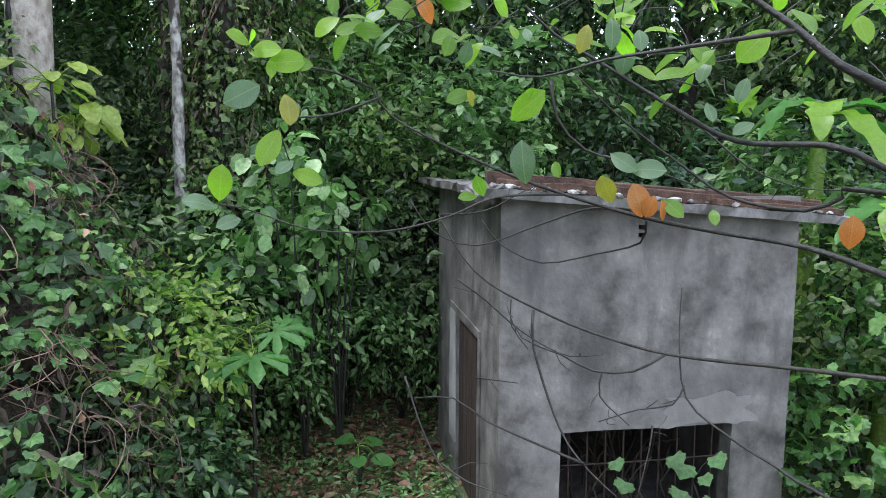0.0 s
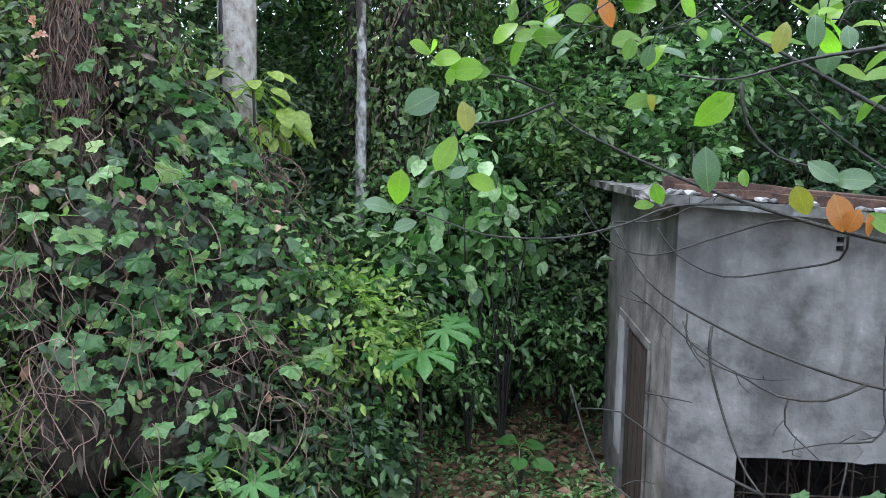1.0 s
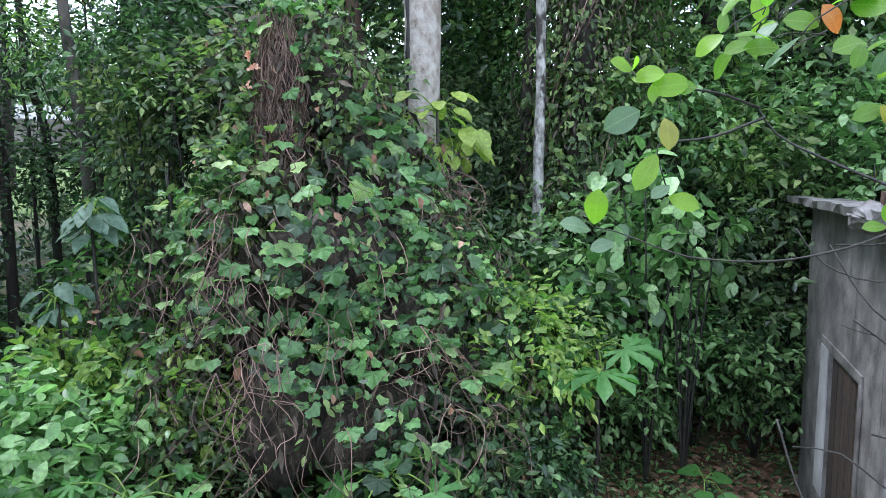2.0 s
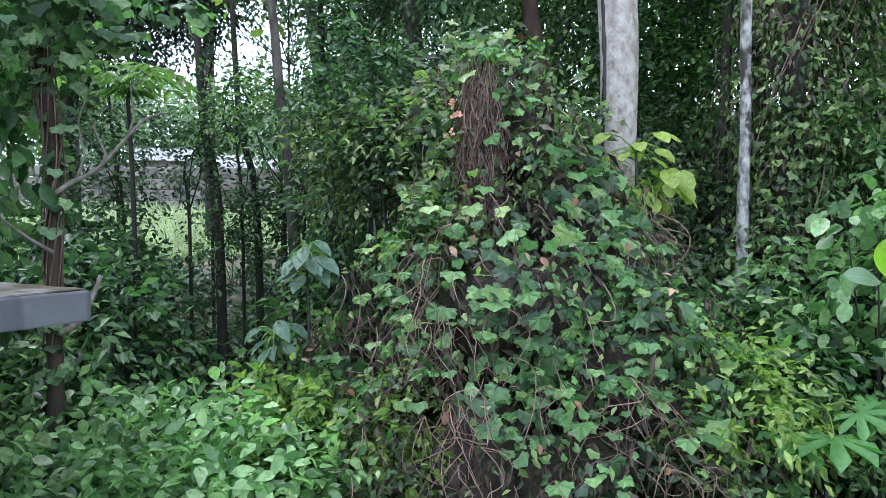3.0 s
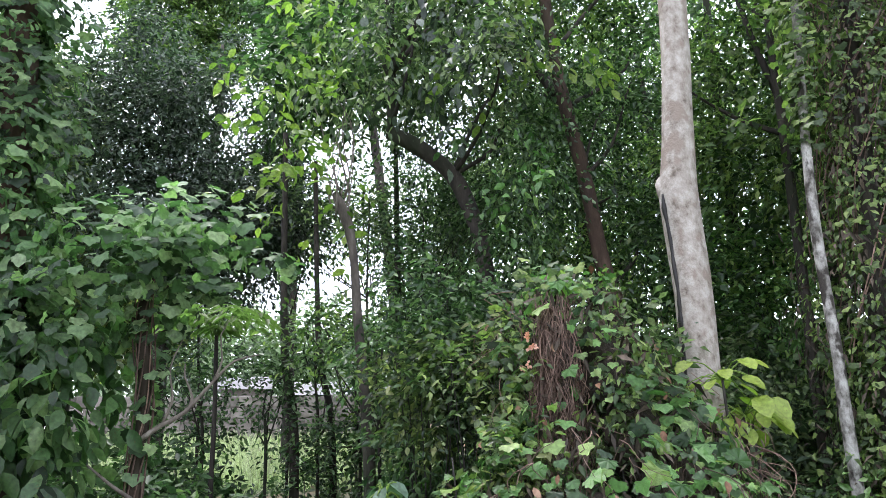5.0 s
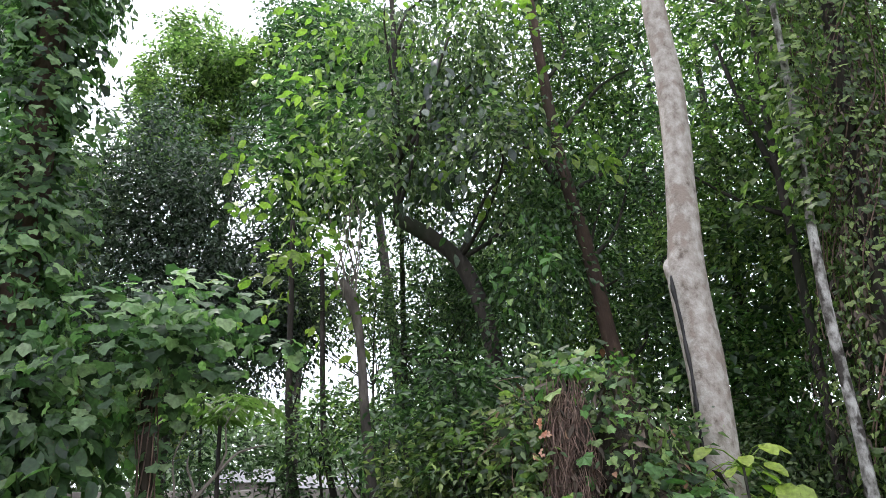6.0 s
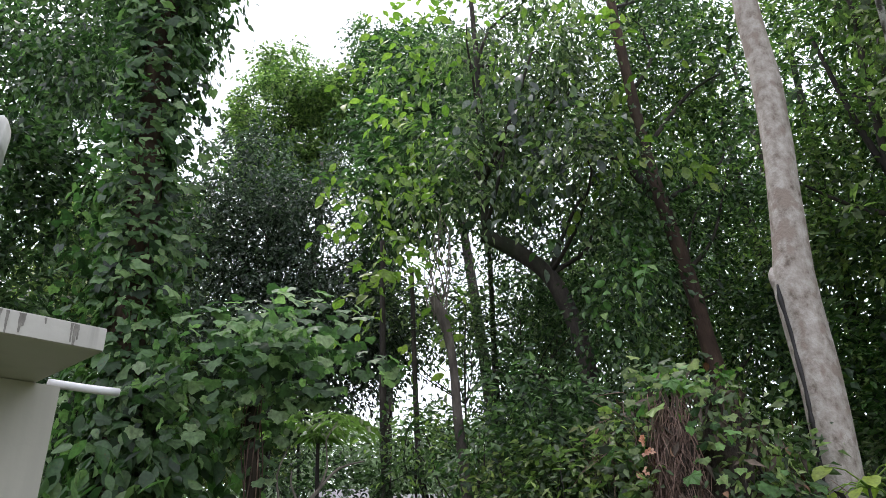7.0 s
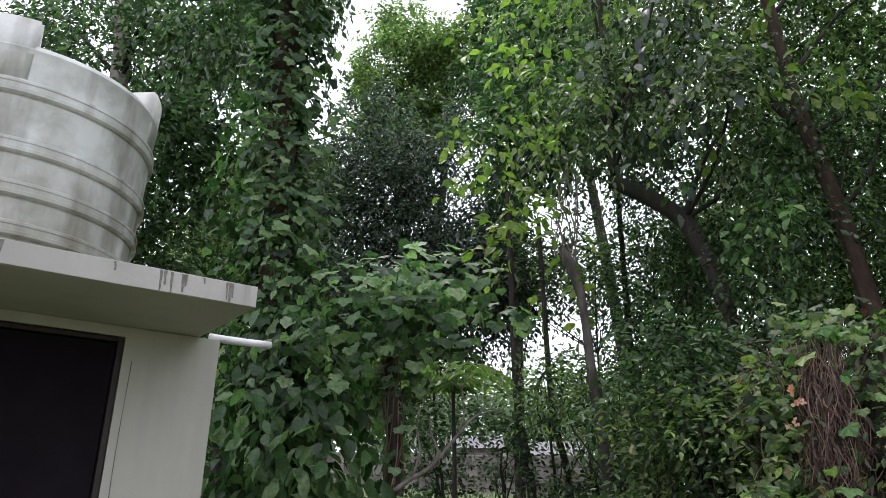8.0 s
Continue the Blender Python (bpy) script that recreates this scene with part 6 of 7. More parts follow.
for k in range(11):
    a = k * 0.6
    out = Vector((math.cos(a), math.sin(a), 0))
    spine = [crown_top + out * (0.55 * t) + Vector((0, 0, 0.95 * t - 0.8 * t * t)) for t in (0, 0.25, 0.5, 0.75, 1.0)]
    rib = limb("frond", spine, [0.008, 0.007, 0.005, 0.004, 0.002], M_SHRUB, palm, "", 5)
    line_p, _ = spline(spine, [0.01] * 5, 0.035)
    side_p = np.array([tuple(p) for p in line_p[3:]])
    cross_way = np.array([-out.y, out.x, 0])
    for sgn in (-1, 1):
        for q in side_p[::3]:
            leaf_mesh("leaflet", [leaf_chunk("lance", q[None], (cross_way * sgn + np.array([out.x, out.y, -0.5]) * 0.6)[None], np.array([[0, 0, 1.0]]) + rng.normal(0, 0.1, (1, 3)), np.array([0.27]))], M_CANOPY, rib)
M_FLOWER = leaf_material("flower_petal", [(0.5, 0.26, 0.16), (0.6, 0.4, 0.3)], glow=0.3, thin=(0.9, 0.6, 0.4), vary=0.3)
for az, el in ((39.3, 8.7), (39.6, 6.4), (39.0, 8.0)):
    for _ in range(5):
        at = np.array([tuple(rise(az + random.uniform(-0.3, 0.3), 5.2, el + random.uniform(-0.3, 0.3)))] * 4)
        f = leaf_mesh("flower", [leaf_chunk("round", at, rng.normal(0, 1, (4, 3)), np.array([[0.5, -0.7, 0.4]] * 4) + rng.normal(0, 0.3, (4, 3)), np.full(4, 0.026))], M_FLOWER)
        tagged(f, "small pale orange flower in the shrubs", "flower", "orange flowers")


# ---- big paddle leaves behind the shed ----
def paddle_plant(az, d, leaves, high):
    base = polar(az, d, 0)
    g = ground_at(base)
    pl = thing("banana_plant", (0, 0, 0), "banana plant with broad torn green leaves", "banana plant", "banana plants")
    top = Vector((base.x + 0.05, base.y, g + high))
    limb("stem", [Vector((base.x, base.y, g - 0.1)), Vector((base.x, base.y, g + high * 0.5)), top], [0.11, 0.09, 0.06], M_LIME, pl, "", 10)
    for k in range(leaves):
        a = k * 2.4 + random.uniform(-0.4, 0.4)
        out = Vector((math.cos(a), math.sin(a), 0))
        side = Vector((-out.y, out.x, 0))
        long, lift, fall = random.uniform(0.7, 1.1), random.uniform(0.45, 0.95), random.uniform(0.7, 1.3)
        spine = [top + out * (long * 0.75 * t) + Vector((0, 0, long * (lift * t - fall * t * t))) for t in (i / 26 for i in range(27))]
        verts, faces, torn = [], [], [1.0, 1.0]
        for i, p in enumerate(spine):
            t = i / 26
            wide = 0.15 * math.sin(math.pi * min(1.0, t * 0.9 + 0.1)) ** 0.55 if i > 3 else 0.02 + 0.02 * i
            for j in (0, 1):
                torn[j] = random.uniform(0.45, 0.7) if random.random() < 0.17 else min(1.0, torn[j] + 0.3)
            wave = 0.02 * math.sin(0.9 * i + k)
            for f in (-1.0, -0.5, 0.0, 0.5, 1.0):
                w = wide * f * (torn[0] if f < 0 else torn[1])
                verts.append(p + side * w + Vector((0, 0, 0.35 * abs(w) - 1.6 * w * w + wave * abs(f))))
        for i in range(26):
            faces += [(5 * i + j, 5 * i + j + 1, 5 * i + j + 6, 5 * i + j + 5) for j in range(4)]
        mesh_object("leaf", verts, faces, (M_PAPAYA, M_GREY, M_BRIGHT, M_GREY, M_PAPAYA)[k % 5], pl, "", True)
        limb("midrib", [p - Vector((0, 0, 0.012)) for p in spine[::4]], [0.018, 0.014, 0.011, 0.009, 0.007, 0.005, 0.003], M_LIME, pl, "pale green midrib", 6)


random.seed(8)
paddle_plant(-27.5, 6.9, 9, 2.9)
paddle_plant(-33.0, 6.1, 8, 2.2)
paddle_plant(-22, 8.4, 8, 2.6)

# ---- vine leaves and dry sticks at the shed's opening ----
opening = thing("vine", (0, 0, 0), "leafy vine growing out of the low opening", "vine")
for k in range(4):
    x = 1.55 + 0.22 * k
    pts = [plan(4.36, -x, -0.05), plan(4.3, -(x + 0.05), 0.3), plan(4.34, -(x - 0.04), 0.55), plan(4.3, -(x + 0.1), 0.74)]
    limb("stem", pts, [0.008, 0.007, 0.006, 0.003], M_TWIG, opening, "", 5)
for k, (x, z) in enumerate(((1.62, 0.75), (1.7, 0.62), (1.98, 0.78), (2.1, 0.7), (2.2, 0.62), (2.05, 0.55), (2.28, 0.74), (2.16, 0.48), (1.75, 0.45), (2.3, 0.45))):
    p = np.array([tuple(plan(4.3 - 0.02 * (k % 3), -x, z))])
    leaf_mesh("leaf", [leaf_chunk("lobed", p, np.array([[0.3 * (-1) ** k, -0.3, -0.6]]), np.array([[0.1, -0.8, 0.6]]), np.array([0.085 + 0.012 * (k % 4)]))], M_VINE, opening)


# ---- the branches that hang across the view ----
def build_branches():
    tr = thing("overhanging_tree", (0, 0, 0), "tree with long bare branches and few broad leaves", "tree")
    root = polar(-50, 3.1, 0)
    g = ground_at(root)
    limb("trunk", [Vector((root.x, root.y, g - 0.2)), Vector((root.x, root.y, 1.7)), Vector((root.x - 0.1, root.y, 2.6)), Vector((root.x - 0.25, root.y - 0.1, 3.6))], [0.09, 0.075, 0.06, 0.03], M_BARK, tr, "", 12)
    # branch lines fitted to the camera's view: bearing, height angle, distance
    lines = {
        "low": ([(-50, -14.6, 2.7), (-38, -14.9, 2.4), (-32.0, -15.0, 2.31), (-26.1, -15.1, 2.36), (-17.8, -15.0, 2.41), (-11.8, -13.7, 2.46), (-7.8, -12.2, 2.51), (-3.8, -10.2, 2.51), (-1.6, -8.0, 2.56), (0.3, -4.8, 2.61)], 0.0085),
        "mid": ([(-50, -14.0, 2.7), (-38, -10.3, 2.35), (-31.6, -8.0, 2.21), (-26.8, -6.5, 2.26), (-21.1, -5.7, 2.31), (-15.9, -4.8, 2.36), (-10.3, -3.3, 2.41), (-5.1, -1.5, 2.41), (1.1, 1.3, 2.46), (4.2, 3.1, 2.51), (5.5, 5.0, 2.51)], 0.0105),
        "upper": ([(-50, -9.5, 2.7), (-38, -4.6, 2.35), (-31.2, -0.8, 2.21), (-28.1, 0.6, 2.21), (-22.0, 1.0, 2.31), (-17.6, 3.4, 2.31), (-12.7, 6.5, 2.36), (-8.6, 9.0, 2.41), (-6.3, 11.1, 2.41)], 0.012),
        "thick": ([(-50, -9.0, 2.7), (-38, -0.5, 2.25), (-31.6, 4.0, 2.03), (-28.2, 6.1, 2.01), (-25.6, 8.5, 2.06), (-22.3, 11.0, 2.11), (-19.2, 13.1, 2.11)], 0.018),
        "top": ([(-25.6, 8.5, 2.06), (-17.5, 7.7, 2.11), (-12.6, 7.1, 2.16), (-7.6, 5.9, 2.21), (-3.7, 6.4, 2.21)], 0.007),
        "sweep": ([(-50, -7.0, 2.9), (-31.3, -2.5, 2.41), (-29.0, -2.9, 2.41), (-26.7, -3.9, 2.41), (-21.8, -3.1, 2.46), (-18.2, -0.7, 2.51), (-14.0, 2.5, 2.51), (-10.2, 6.1, 2.51)], 0.009),
        "drop": ([(-45, -27, 2.7), (-29.6, -23.4, 2.31), (-25.8, -21.9, 2.31), (-22.5, -20.4, 2.36), (-19.4, -18.1, 2.41), (-18.7, -13.8, 2.41), (-18.7, -10.0, 2.46)], 0.006),
        "low_twig": ([(-11.8, -23.6, 2.46), (-8.8, -22.7, 2.46), (-3.8, -20.9, 2.51), (-1.0, -19.2, 2.51), (2.2, -19.2, 2.51)], 0.005),
        "leaf_twig": ([(-10.3, -3.3, 2.41), (-9.5, -3.1, 2.41), (-4.2, -3.4, 2.41), (-0.6, -4.9, 2.36), (4.3, -6.1, 2.31), (10.1, -6.0, 2.31), (13.5, -4.9, 2.31), (15.5, -4.2, 2.31), (17.2, -3.9, 2.31)], 0.005),
        "cross": ([(-15.9, -4.8, 2.36), (-12.0, -4.1, 2.51), (-7.7, -5.5, 2.56), (-2.8, -7.2, 2.56), (0.7, -6.1, 2.61), (2.5, -3.7, 2.61)], 0.005),
        "hang": ([(-7.4, -12.2, 2.51), (-7.5, -15.2, 2.51), (-9.7, -21.1, 2.51), (-12.1, -24.0, 2.46), (-14.8, -25.9, 2.46)], 0.006),
        "stub": ([(3.0, -17.5, 2.91), (1.5, -21.7, 2.91), (-0.5, -25.0, 2.91), (-4.3, -29.2, 2.91)], 0.005),
        "arch": ([(-8.4, 5.7, 2.41), (-8.9, 2.8, 2.41), (-11.1, 0.4, 2.41), (-14.9, -0.7, 2.41), (-20.2, -2.6, 2.43)], 0.007),
        "fork": ([(-17.8, -15.0, 2.41), (-15.4, -16.5, 2.43), (-12.3, -16.7, 2.46), (-9.7, -15.6, 2.46), (-6.5, -14.4, 2.46), (-5.3, -12.0, 2.46)], 0.0055),
        "loop": ([(-15.9, -5.0, 2.4), (-15.5, -6.7, 2.51), (-12.1, -7.7, 2.51), (-8.0, -8.5, 2.51), (-4.7, -7.1, 2.51), (-3.1, -5.1, 2.51)], 0.0045),
        "spray": ([(5.5, 5.0, 2.51), (8.5, 6.2, 2.4), (11.8, 6.6, 2.33), (13.5, 6.9, 2.31), (14.6, 7.8, 2.31)], 0.005),
        "side": ([(5.0, 4.3, 2.5), (8.5, 3.0, 2.4), (12.0, 2.6, 2.33), (12.6, 1.8, 2.31), (11.7, -1.2, 2.31)], 0.0045),
    }
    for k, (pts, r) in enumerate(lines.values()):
        p = [from_view(*q) for q in pts]
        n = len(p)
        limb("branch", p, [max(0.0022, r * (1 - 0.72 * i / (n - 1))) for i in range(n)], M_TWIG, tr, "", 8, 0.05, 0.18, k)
    # thin twigs traced in view before the plaster: bearing, height angle, one depth
    fine = (((-1.4, -10.0), (-3.5, -11.5), (-5.6, -13.3), (-7.7, -14.7), (-10.4, -15.7), (-13.0, -15.4)),
            ((-5.5, -11.3), (-5.8, -13.5), (-7.0, -15.2)), ((-13.1, -16.7), (-13.0, -18.7), (-15.2, -20.5)),
            ((-19.4, -17.3), (-18.3, -18.5), (-15.8, -19.3), (-12.8, -20.4)), ((-2.9, -17.7), (-6.3, -17.8)),
            ((-17.1, -20.4), (-16.8, -22.1), (-15.9, -25.8)), ((-0.1, -24.3), (-2.3, -25.5), (-5.6, -26.2)),
            ((-17.3, 3.7), (-19.8, 1.6), (-23.0, -0.9), (-26.4, -2.2), (-29.2, -2.5)), ((0.0, -4.8), (-3.4, -4.4), (-6.5, -2.8), (-9.5, -1.4)))
    r = random.Random(14)
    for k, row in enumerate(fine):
        pts = [from_view(az, el, 2.47 + 0.01 * k) + Vector((r.uniform(-0.004, 0.004), r.uniform(-0.02, 0.02), r.uniform(-0.004, 0.004))) for az, el in row]
        n = len(pts)
        limb("twig", pts, [0.0036 - 0.002 * i / (n - 1) for i in range(n)], M_TWIG, tr, "", 6, 0.04, 0.2, k)
        for i in range(n - 1):
            at = pts[i].lerp(pts[i + 1], r.uniform(0.2, 0.8))
            bend = Vector((r.uniform(-0.1, 0.1), r.uniform(-0.05, 0.05), r.uniform(-0.08, 0.06)))
            limb("twiglet", [at, at + bend * 0.6, at + bend + Vector((r.uniform(-0.03, 0.03), 0, r.uniform(-0.03, 0.03)))], [0.0018, 0.0014, 0.0008], M_TWIG, tr, "", 5, 0.03)
    blades = []
    for k in range(5):
        v, f = broad_leaf(0.6 + 0.35 * k)
        me = bpy.data.meshes.new("broad_leaf")
        me.from_pydata(v, [], f)
        me.polygons.foreach_set("use_smooth", [True] * len(me.polygons))
        blades.append(me)

    def hang_leaf(p, way, nrm, size, kind, k, label=""):
        me = blades[k % 5]
        key = "broad_leaf_" + kind + str(k % 5)
        if key not in made:
            made[key] = me.copy()
            made[key].materials.append(M_BROAD[kind])
        y = Vector(way).normalized()
        x = y.cross(Vector(nrm)).normalized()
        z = x.cross(y)
        ob = new("leaf", made[key])
        ob.parent = tr
        ob.matrix_world = Matrix.Translation(p) @ Matrix((x, y, z)).transposed().to_4x4() @ Matrix.Diagonal((size * random.uniform(0.8, 1.05), size, size, 1))
        if label:
            tagged(ob, label)

    made = {}
    # leaf base and tip fitted to the view; blades turn towards the camera
    leaves = {
        "bright": [((14.6, 8.0, 2.31), (16.4, 8.9, 2.27)), ((14.6, 8.0, 2.31), (14.3, 9.1, 2.27)), ((14.7, 7.4, 2.31), (12.2, 7.9, 2.27)), ((13.5, 6.6, 2.31), (10.3, 7.1, 2.27)), ((13.1, 7.0, 2.31), (13.1, 5.6, 2.27)), ((12.6, 1.8, 2.31), (14.3, -1.2, 2.27)), ((17.2, -3.7, 2.31), (16.9, -0.7, 2.27)),
                   ((11.7, -1.4, 2.31), (9.3, -2.3, 2.27)), ((-6.3, 4.5, 2.31), (-7.4, 4.9, 2.27)), ((-5.3, 2.6, 2.31), (-8.1, 5.0, 2.27)), ((-5.0, 10.3, 2.31), (-3.9, 11.8, 2.27)), ((-5.2, 9.7, 2.31), (-5.8, 8.7, 2.27))],
        "fresh": [((6.2, 9.6, 2.31), (8.4, 9.1, 2.27)), ((-0.7, 9.1, 2.31), (-0.2, 7.4, 2.27)), ((-2.2, 4.8, 2.31), (-0.2, 4.1, 2.27)), ((-3.3, -3.3, 2.31), (-2.6, -1.6, 2.27)), ((-2.8, -3.3, 2.31), (-1.2, -3.4, 2.27)), ((-17.0, -3.3, 2.31), (-18.7, -4.7, 2.27)), ((-20.6, -4.0, 2.31), (-20.9, -5.2, 2.27)),
                 ((-8.8, -0.5, 2.31), (-9.1, -1.8, 2.27)), ((8.3, 11.9, 2.31), (8.5, 10.3, 2.27)), ((4.5, 9.2, 2.31), (7.1, 9.3, 2.27)), ((11.8, 6.6, 2.31), (9.9, 6.7, 2.27)), ((2.0, 10.5, 2.31), (4.5, 11.2, 2.27))],
        "dull": [((13.9, 5.1, 2.31), (16.8, 3.6, 2.27)), ((11.6, -0.6, 2.31), (13.1, -1.6, 2.27)), ((17.4, -4.1, 2.31), (20.0, -3.4, 2.27)), ((15.6, -5.0, 2.31), (17.6, -5.6, 2.27)), ((-6.6, -2.4, 2.31), (-6.1, 1.3, 2.27)), ((-12.8, 10.1, 2.31), (-13.0, 7.7, 2.27)), ((-6.3, 9.5, 2.31), (-6.7, 8.5, 2.27)),
                 ((-13.0, 0.1, 2.31), (-15.2, -1.3, 2.27)), ((-14.8, 9.2, 2.31), (-15.1, 7.6, 2.27)), ((-19.9, 6.8, 2.31), (-19.1, 5.2, 2.27)), ((-22.5, 5.5, 2.31), (-21.9, 3.7, 2.27)), ((-19.8, 3.8, 2.31), (-20.4, 2.3, 2.27)), ((-23.1, 2.3, 2.31), (-21.6, 1.5, 2.27)), ((-14.5, -1.1, 2.31), (-17.4, -1.1, 2.27))],
        "yellow": [((12.1, 4.5, 2.31), (11.6, 2.0, 2.27)), ((-11.1, 9.7, 2.31), (-10.5, 7.5, 2.27)), ((-13.3, -3.7, 2.31), (-12.3, -1.5, 2.27)), ((-2.4, 3.7, 2.31), (-2.0, 5.0, 2.27))],
        "orange": [((0.8, 9.8, 2.31), (1.9, 12.0, 2.27)), ((-15.6, -4.8, 2.31), (-14.9, -2.0, 2.27)), ((-15.8, -4.8, 2.31), (-16.4, -3.1, 2.27)), ((-17.1, -5.0, 2.31), (-17.0, -3.3, 2.27)), ((-29.6, -6.5, 2.31), (-29.8, -4.0, 2.27))],
    }
    names = {"bright": "bright yellow-green leaf", "fresh": "fresh green leaf", "dull": "dull grey-green leaf", "yellow": "yellowing leaf", "orange": "withered orange leaf"}
    count = 0
    r = random.Random(5)
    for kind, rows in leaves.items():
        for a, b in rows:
            p, q = from_view(*a), from_view(*b)
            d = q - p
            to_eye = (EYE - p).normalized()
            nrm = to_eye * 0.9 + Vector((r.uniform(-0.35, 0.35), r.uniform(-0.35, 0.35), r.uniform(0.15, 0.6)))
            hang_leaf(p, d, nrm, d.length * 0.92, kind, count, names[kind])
            count += 1
    # more foliage high in the view: right, where the branches come from, and centre
    r = random.Random(6)
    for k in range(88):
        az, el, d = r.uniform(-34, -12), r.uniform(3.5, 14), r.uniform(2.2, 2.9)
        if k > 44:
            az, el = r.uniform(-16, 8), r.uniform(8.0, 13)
        p = from_view(az, el, d)
        way = Vector((r.uniform(-1, 1), r.uniform(-0.6, 0.6), r.uniform(-0.9, 0.2))).normalized()
        kind = r.choice(["fresh", "fresh", "dull", "bright", "bright", "fresh"])
        nrm = Vector((r.uniform(-0.5, 0.5), -0.4, r.uniform(0.2, 1.0)))
        s = r.uniform(0.07, 0.14)
        hang_leaf(p, way, nrm, s, kind, k)
        limb("petiole", [p, p - way * 0.03 + Vector((0.01, 0, 0.02)), p - way * 0.1 + Vector((0.05, 0.02, 0.03))], [0.002, 0.002, 0.0025], M_TWIG, tr, "", 5, 0.05)


def broad_leaf(bend=1.0):
    """A broad oval leaf with a folded midrib, rounder towards its tip."""
    n, verts, faces = 8, [], []
    for i in range(n + 1):
        t = i / n
        wd = 0.32 * math.sin(math.pi * t ** 1.2) ** 0.62 if 0 < t < 1 else 0.004
        sag = -0.22 * bend * (t - 0.35) ** 2 + 0.012 * math.sin(9 * t + 3 * bend)
        verts += [(-wd, t, sag + 0.16 * wd), (0, t, sag), (wd, t, sag + 0.16 * wd)]
    for i in range(n):
        faces += [(3 * i, 3 * i + 1, 3 * i + 4, 3 * i + 3), (3 * i + 1, 3 * i + 2, 3 * i + 5, 3 * i + 4)]
    return verts, faces


build_branches()


# ---- the clearing far off: grass, stone wall, pale roofs, distant trees ----
def build_clearing():
    n = 9000
    az, d = rng.uniform(44, 72, n), rng.uniform(19, 27, n)
    a = np.radians(az)
    x, y = -d * np.sin(a), 0.3 + d * np.cos(a)
    p = np.stack([x, y, land(x, y)], 1)
    g = leaf_mesh("meadow_grass", [leaf_chunk("blade", p, rng.normal(0, 0.4, (n, 3)) + np.array([0, 0, 1]), rng.normal(0, 1, (n, 3)), rng.uniform(0.15, 0.4, n) * 1.6)], M_GRASS)
    tagged(g, "bright pale grass of the clearing", "grass", kind="stuff")
    wall = thing("stone_wall", (0, 0, 0), "grey-brown stone retaining wall beyond the clearing", "wall")
    r = random.Random(2)
    k = 0
    for row in range(4):
        for i in range(26):
            az0 = 46 + i * 1.0 + 0.5 * (row % 2)
            p = polar(az0, 27.5, 0)
            p.z = 2.75 + row * 0.4
            bm = bmesh.new()
            box(bm, -0.23, 0.23, -0.15, 0.15, 0, 0.38, 0.04)
            roughen(bm, 0.04, 3, i + row * 7)
            bmesh.ops.rotate(bm, verts=bm.verts, cent=(0, 0, 0), matrix=Matrix.Rotation(radians(az0), 3, "Z"))
            bmesh.ops.translate(bm, verts=bm.verts, vec=p)
            part("stone", bm, M_STONE, wall)
    for az0, d0, w0, z0 in ((53.5, 32, 2.2, 5.2), (47.5, 33, 2.4, 5.0), (59.5, 34, 2.0, 5.6)):
        house = thing("far_house", tuple(polar(az0, d0, 0)), "small distant house with a pale sheet roof", "house", "far houses", az0)
        bm = bmesh.new()
        box(bm, -w0 / 2, w0 / 2, -1.2, 1.2, 2.4, z0 - 0.6, 0.02)
        part("wall", bm, M_STONE, house)
        bm = bmesh.new()
        v = [bm.verts.new(c) for c in ((-w0 * 0.6, -1.5, z0 - 0.65), (w0 * 0.6, -1.5, z0 - 0.65), (w0 * 0.6, 0, z0), (-w0 * 0.6, 0, z0), (w0 * 0.6, 1.5, z0 - 0.65), (-w0 * 0.6, 1.5, z0 - 0.65))]
        bm.faces.new([v[0], v[1], v[2], v[3]]), bm.faces.new([v[3], v[2], v[4], v[5]])
        bmesh.ops.solidify(bm, geom=bm.faces[:], thickness=0.05)
        part("roof", bm, M_SHEET, house)
    chunks = []
    for k in range(60):
        az0 = 37 + k * 1.25 + r.uniform(-1, 1)
        d0 = r.uniform(36, 48)
        top = r.uniform(8.2, 10.4) if 48 < az0 < 64 else r.uniform(11, 17)
        p, w = cloud_points(rise(az0, d0, top * 0.5), (2.6, 2.6, d0 * math.tan(radians(top)) * 0.5), 130, seed=k, gap=-0.4, scale=0.6)
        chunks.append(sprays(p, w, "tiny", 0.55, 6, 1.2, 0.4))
    # haze over the far trees is only their pale leaf colour
    far = leaf_mesh("far_woods", chunks, M_FAR_HAZE)
    tagged(far, "distant tree line beyond the clearing, leaves paled for haze", "woods", kind="stuff")
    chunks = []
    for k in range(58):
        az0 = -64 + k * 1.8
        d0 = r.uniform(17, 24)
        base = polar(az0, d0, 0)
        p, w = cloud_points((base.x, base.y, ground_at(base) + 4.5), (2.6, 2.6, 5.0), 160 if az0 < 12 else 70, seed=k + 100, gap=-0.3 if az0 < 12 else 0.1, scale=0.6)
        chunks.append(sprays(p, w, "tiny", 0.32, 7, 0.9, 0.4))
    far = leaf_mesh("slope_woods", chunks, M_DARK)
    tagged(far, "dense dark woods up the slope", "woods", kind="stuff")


build_clearing()


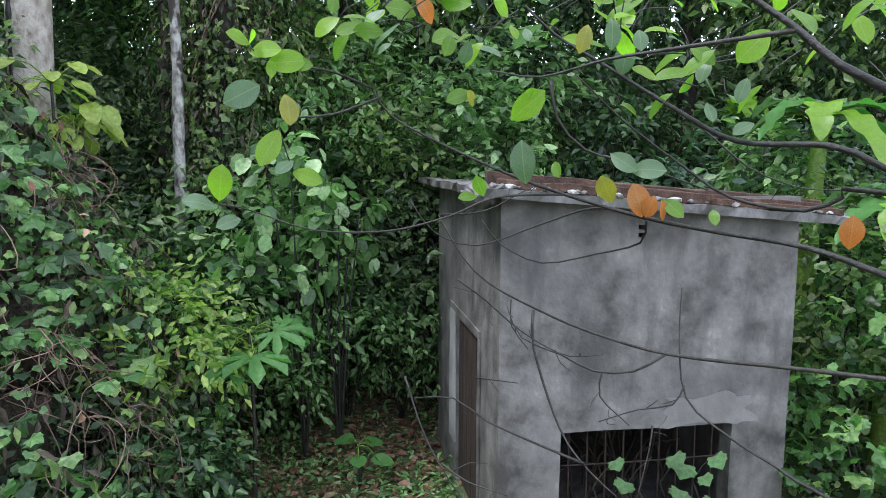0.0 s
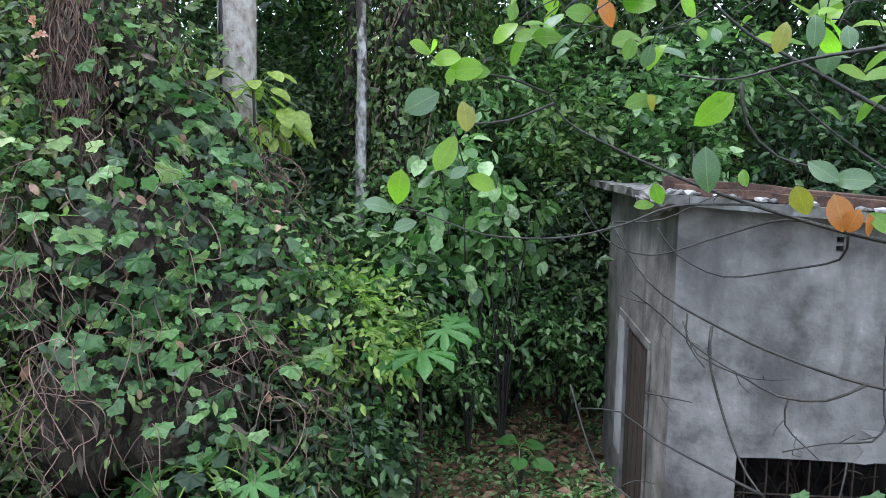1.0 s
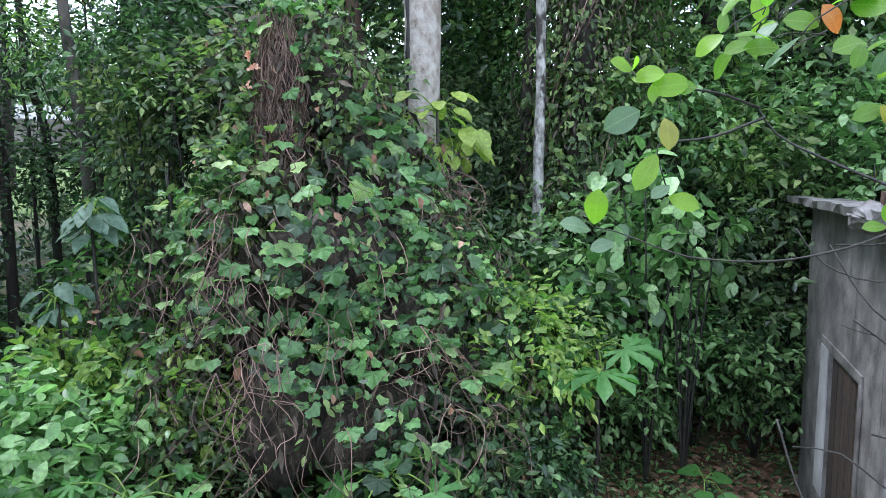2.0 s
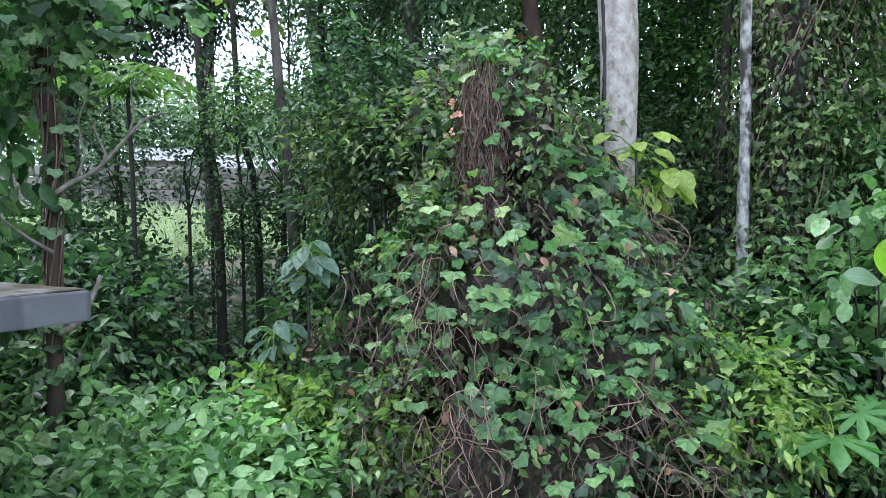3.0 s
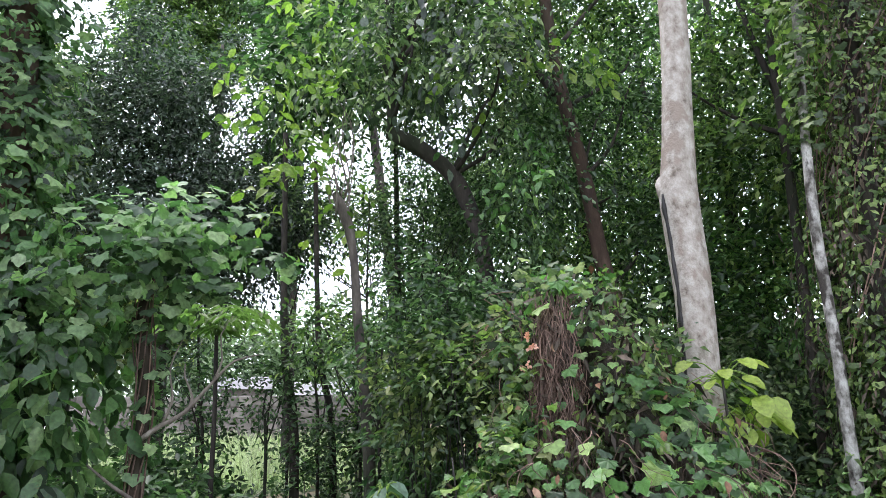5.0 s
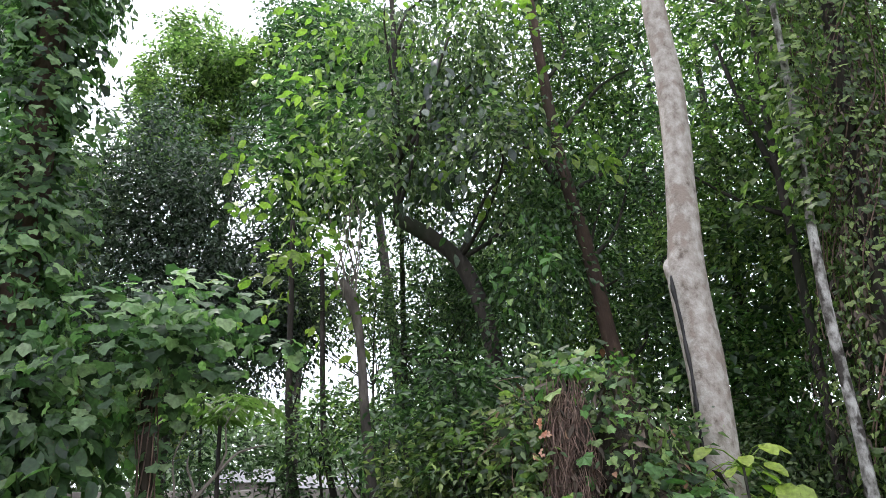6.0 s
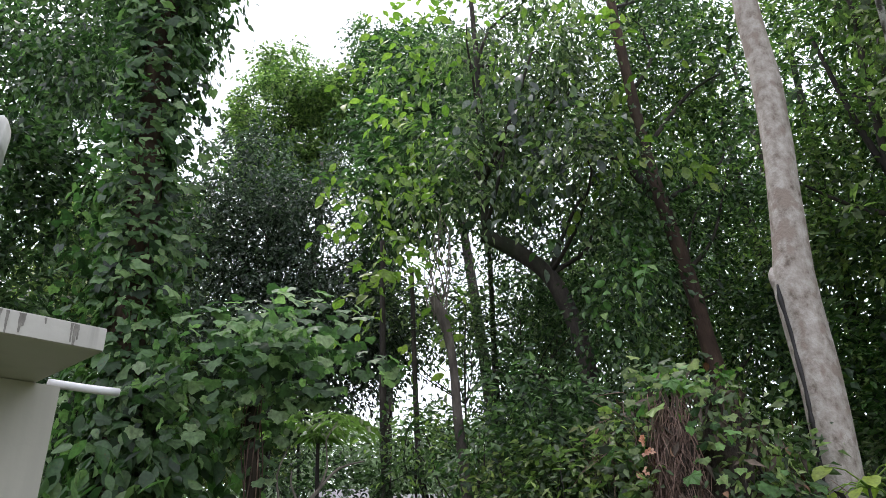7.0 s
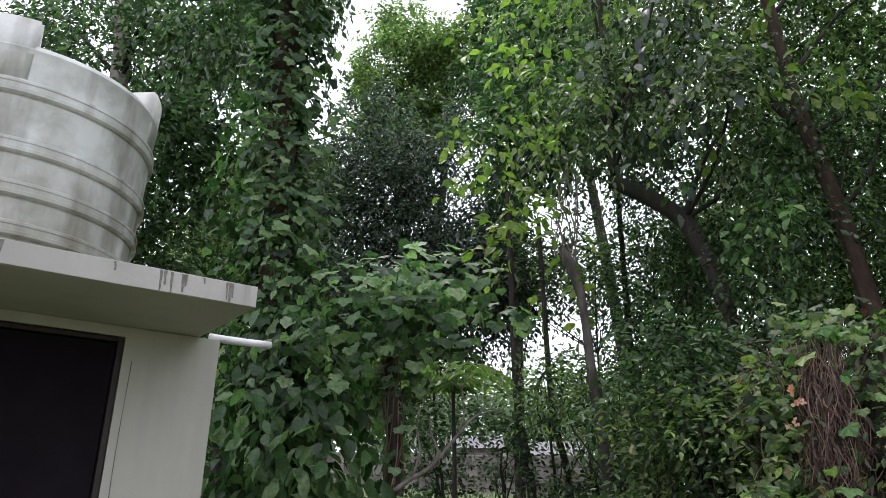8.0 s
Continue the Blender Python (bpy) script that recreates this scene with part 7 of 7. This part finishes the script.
# ---- herbs and litter on the forest floor ----
def build_floor_cover():
    n = 16000
    az, d = rng.uniform(-40, 85, n), 3.2 + 5.5 * rng.uniform(0, 1, n) ** 0.8
    a = np.radians(az)
    x, y = -d * np.sin(a), 0.3 + d * np.cos(a)
    p = np.stack([x, y, land(x, y) + rng.uniform(0.01, 0.12, n)], 1)
    uu, ww = -0.1392 * x + 0.9903 * y, -0.9903 * x - 0.1392 * y
    inside = (uu > 4.35) & (uu < 6.7) & (ww < -0.88) & (ww > -2.9)
    keep = (lumpy(p, 1.4, 31) + rng.normal(0, 0.3, n) > -0.35) & ~inside
    p = p[keep]
    n = 4200
    az, d = rng.uniform(-1, 22, n), rng.uniform(4.2, 7.2, n)
    x, y = -d * np.sin(np.radians(az)), 0.3 + d * np.cos(np.radians(az))
    q = np.stack([x, y, land(x, y) + rng.uniform(0.0, 0.07, n)], 1)
    uu, ww = -0.1392 * x + 0.9903 * y, -0.9903 * x - 0.1392 * y
    q = q[(lumpy(q, 2.2, 12) + rng.normal(0, 0.3, n) > -0.2) & ~((uu > 4.35) & (uu < 6.7) & (ww < -0.88) & (ww > -2.9))]
    p = np.concatenate([p, q])
    k = len(p)
    herb = leaf_mesh("ground_herbs", [leaf_chunk("small", p, rng.normal(0, 1, (k, 3)) * np.array([1, 1, 0.3]), np.array([0, 0, 1.0]) + rng.normal(0, 0.35, (k, 3)), rng.uniform(0.03, 0.085, k))], M_FRESH)
    tagged(herb, "low green herbs covering the forest floor", "herbs", kind="stuff")
    n = 5000
    az, d = np.where(rng.uniform(0, 1, n) < 0.45, rng.uniform(0, 16, n), rng.uniform(-40, 85, n)), 3.2 + 5 * rng.uniform(0, 1, n)
    a = np.radians(az)
    x, y = -d * np.sin(a), 0.3 + d * np.cos(a)
    p = np.stack([x, y, land(x, y) + 0.015], 1)
    dry = leaf_mesh("leaf_litter", [leaf_chunk("ovate", p, rng.normal(0, 1, (n, 3)) * np.array([1, 1, 0.12]), np.array([0, 0, 1.0]) + rng.normal(0, 0.3, (n, 3)), rng.uniform(0.06, 0.14, n))], M_DRY)
    tagged(dry, "brown fallen leaves on the soil", "leaf litter", kind="stuff")


build_floor_cover()
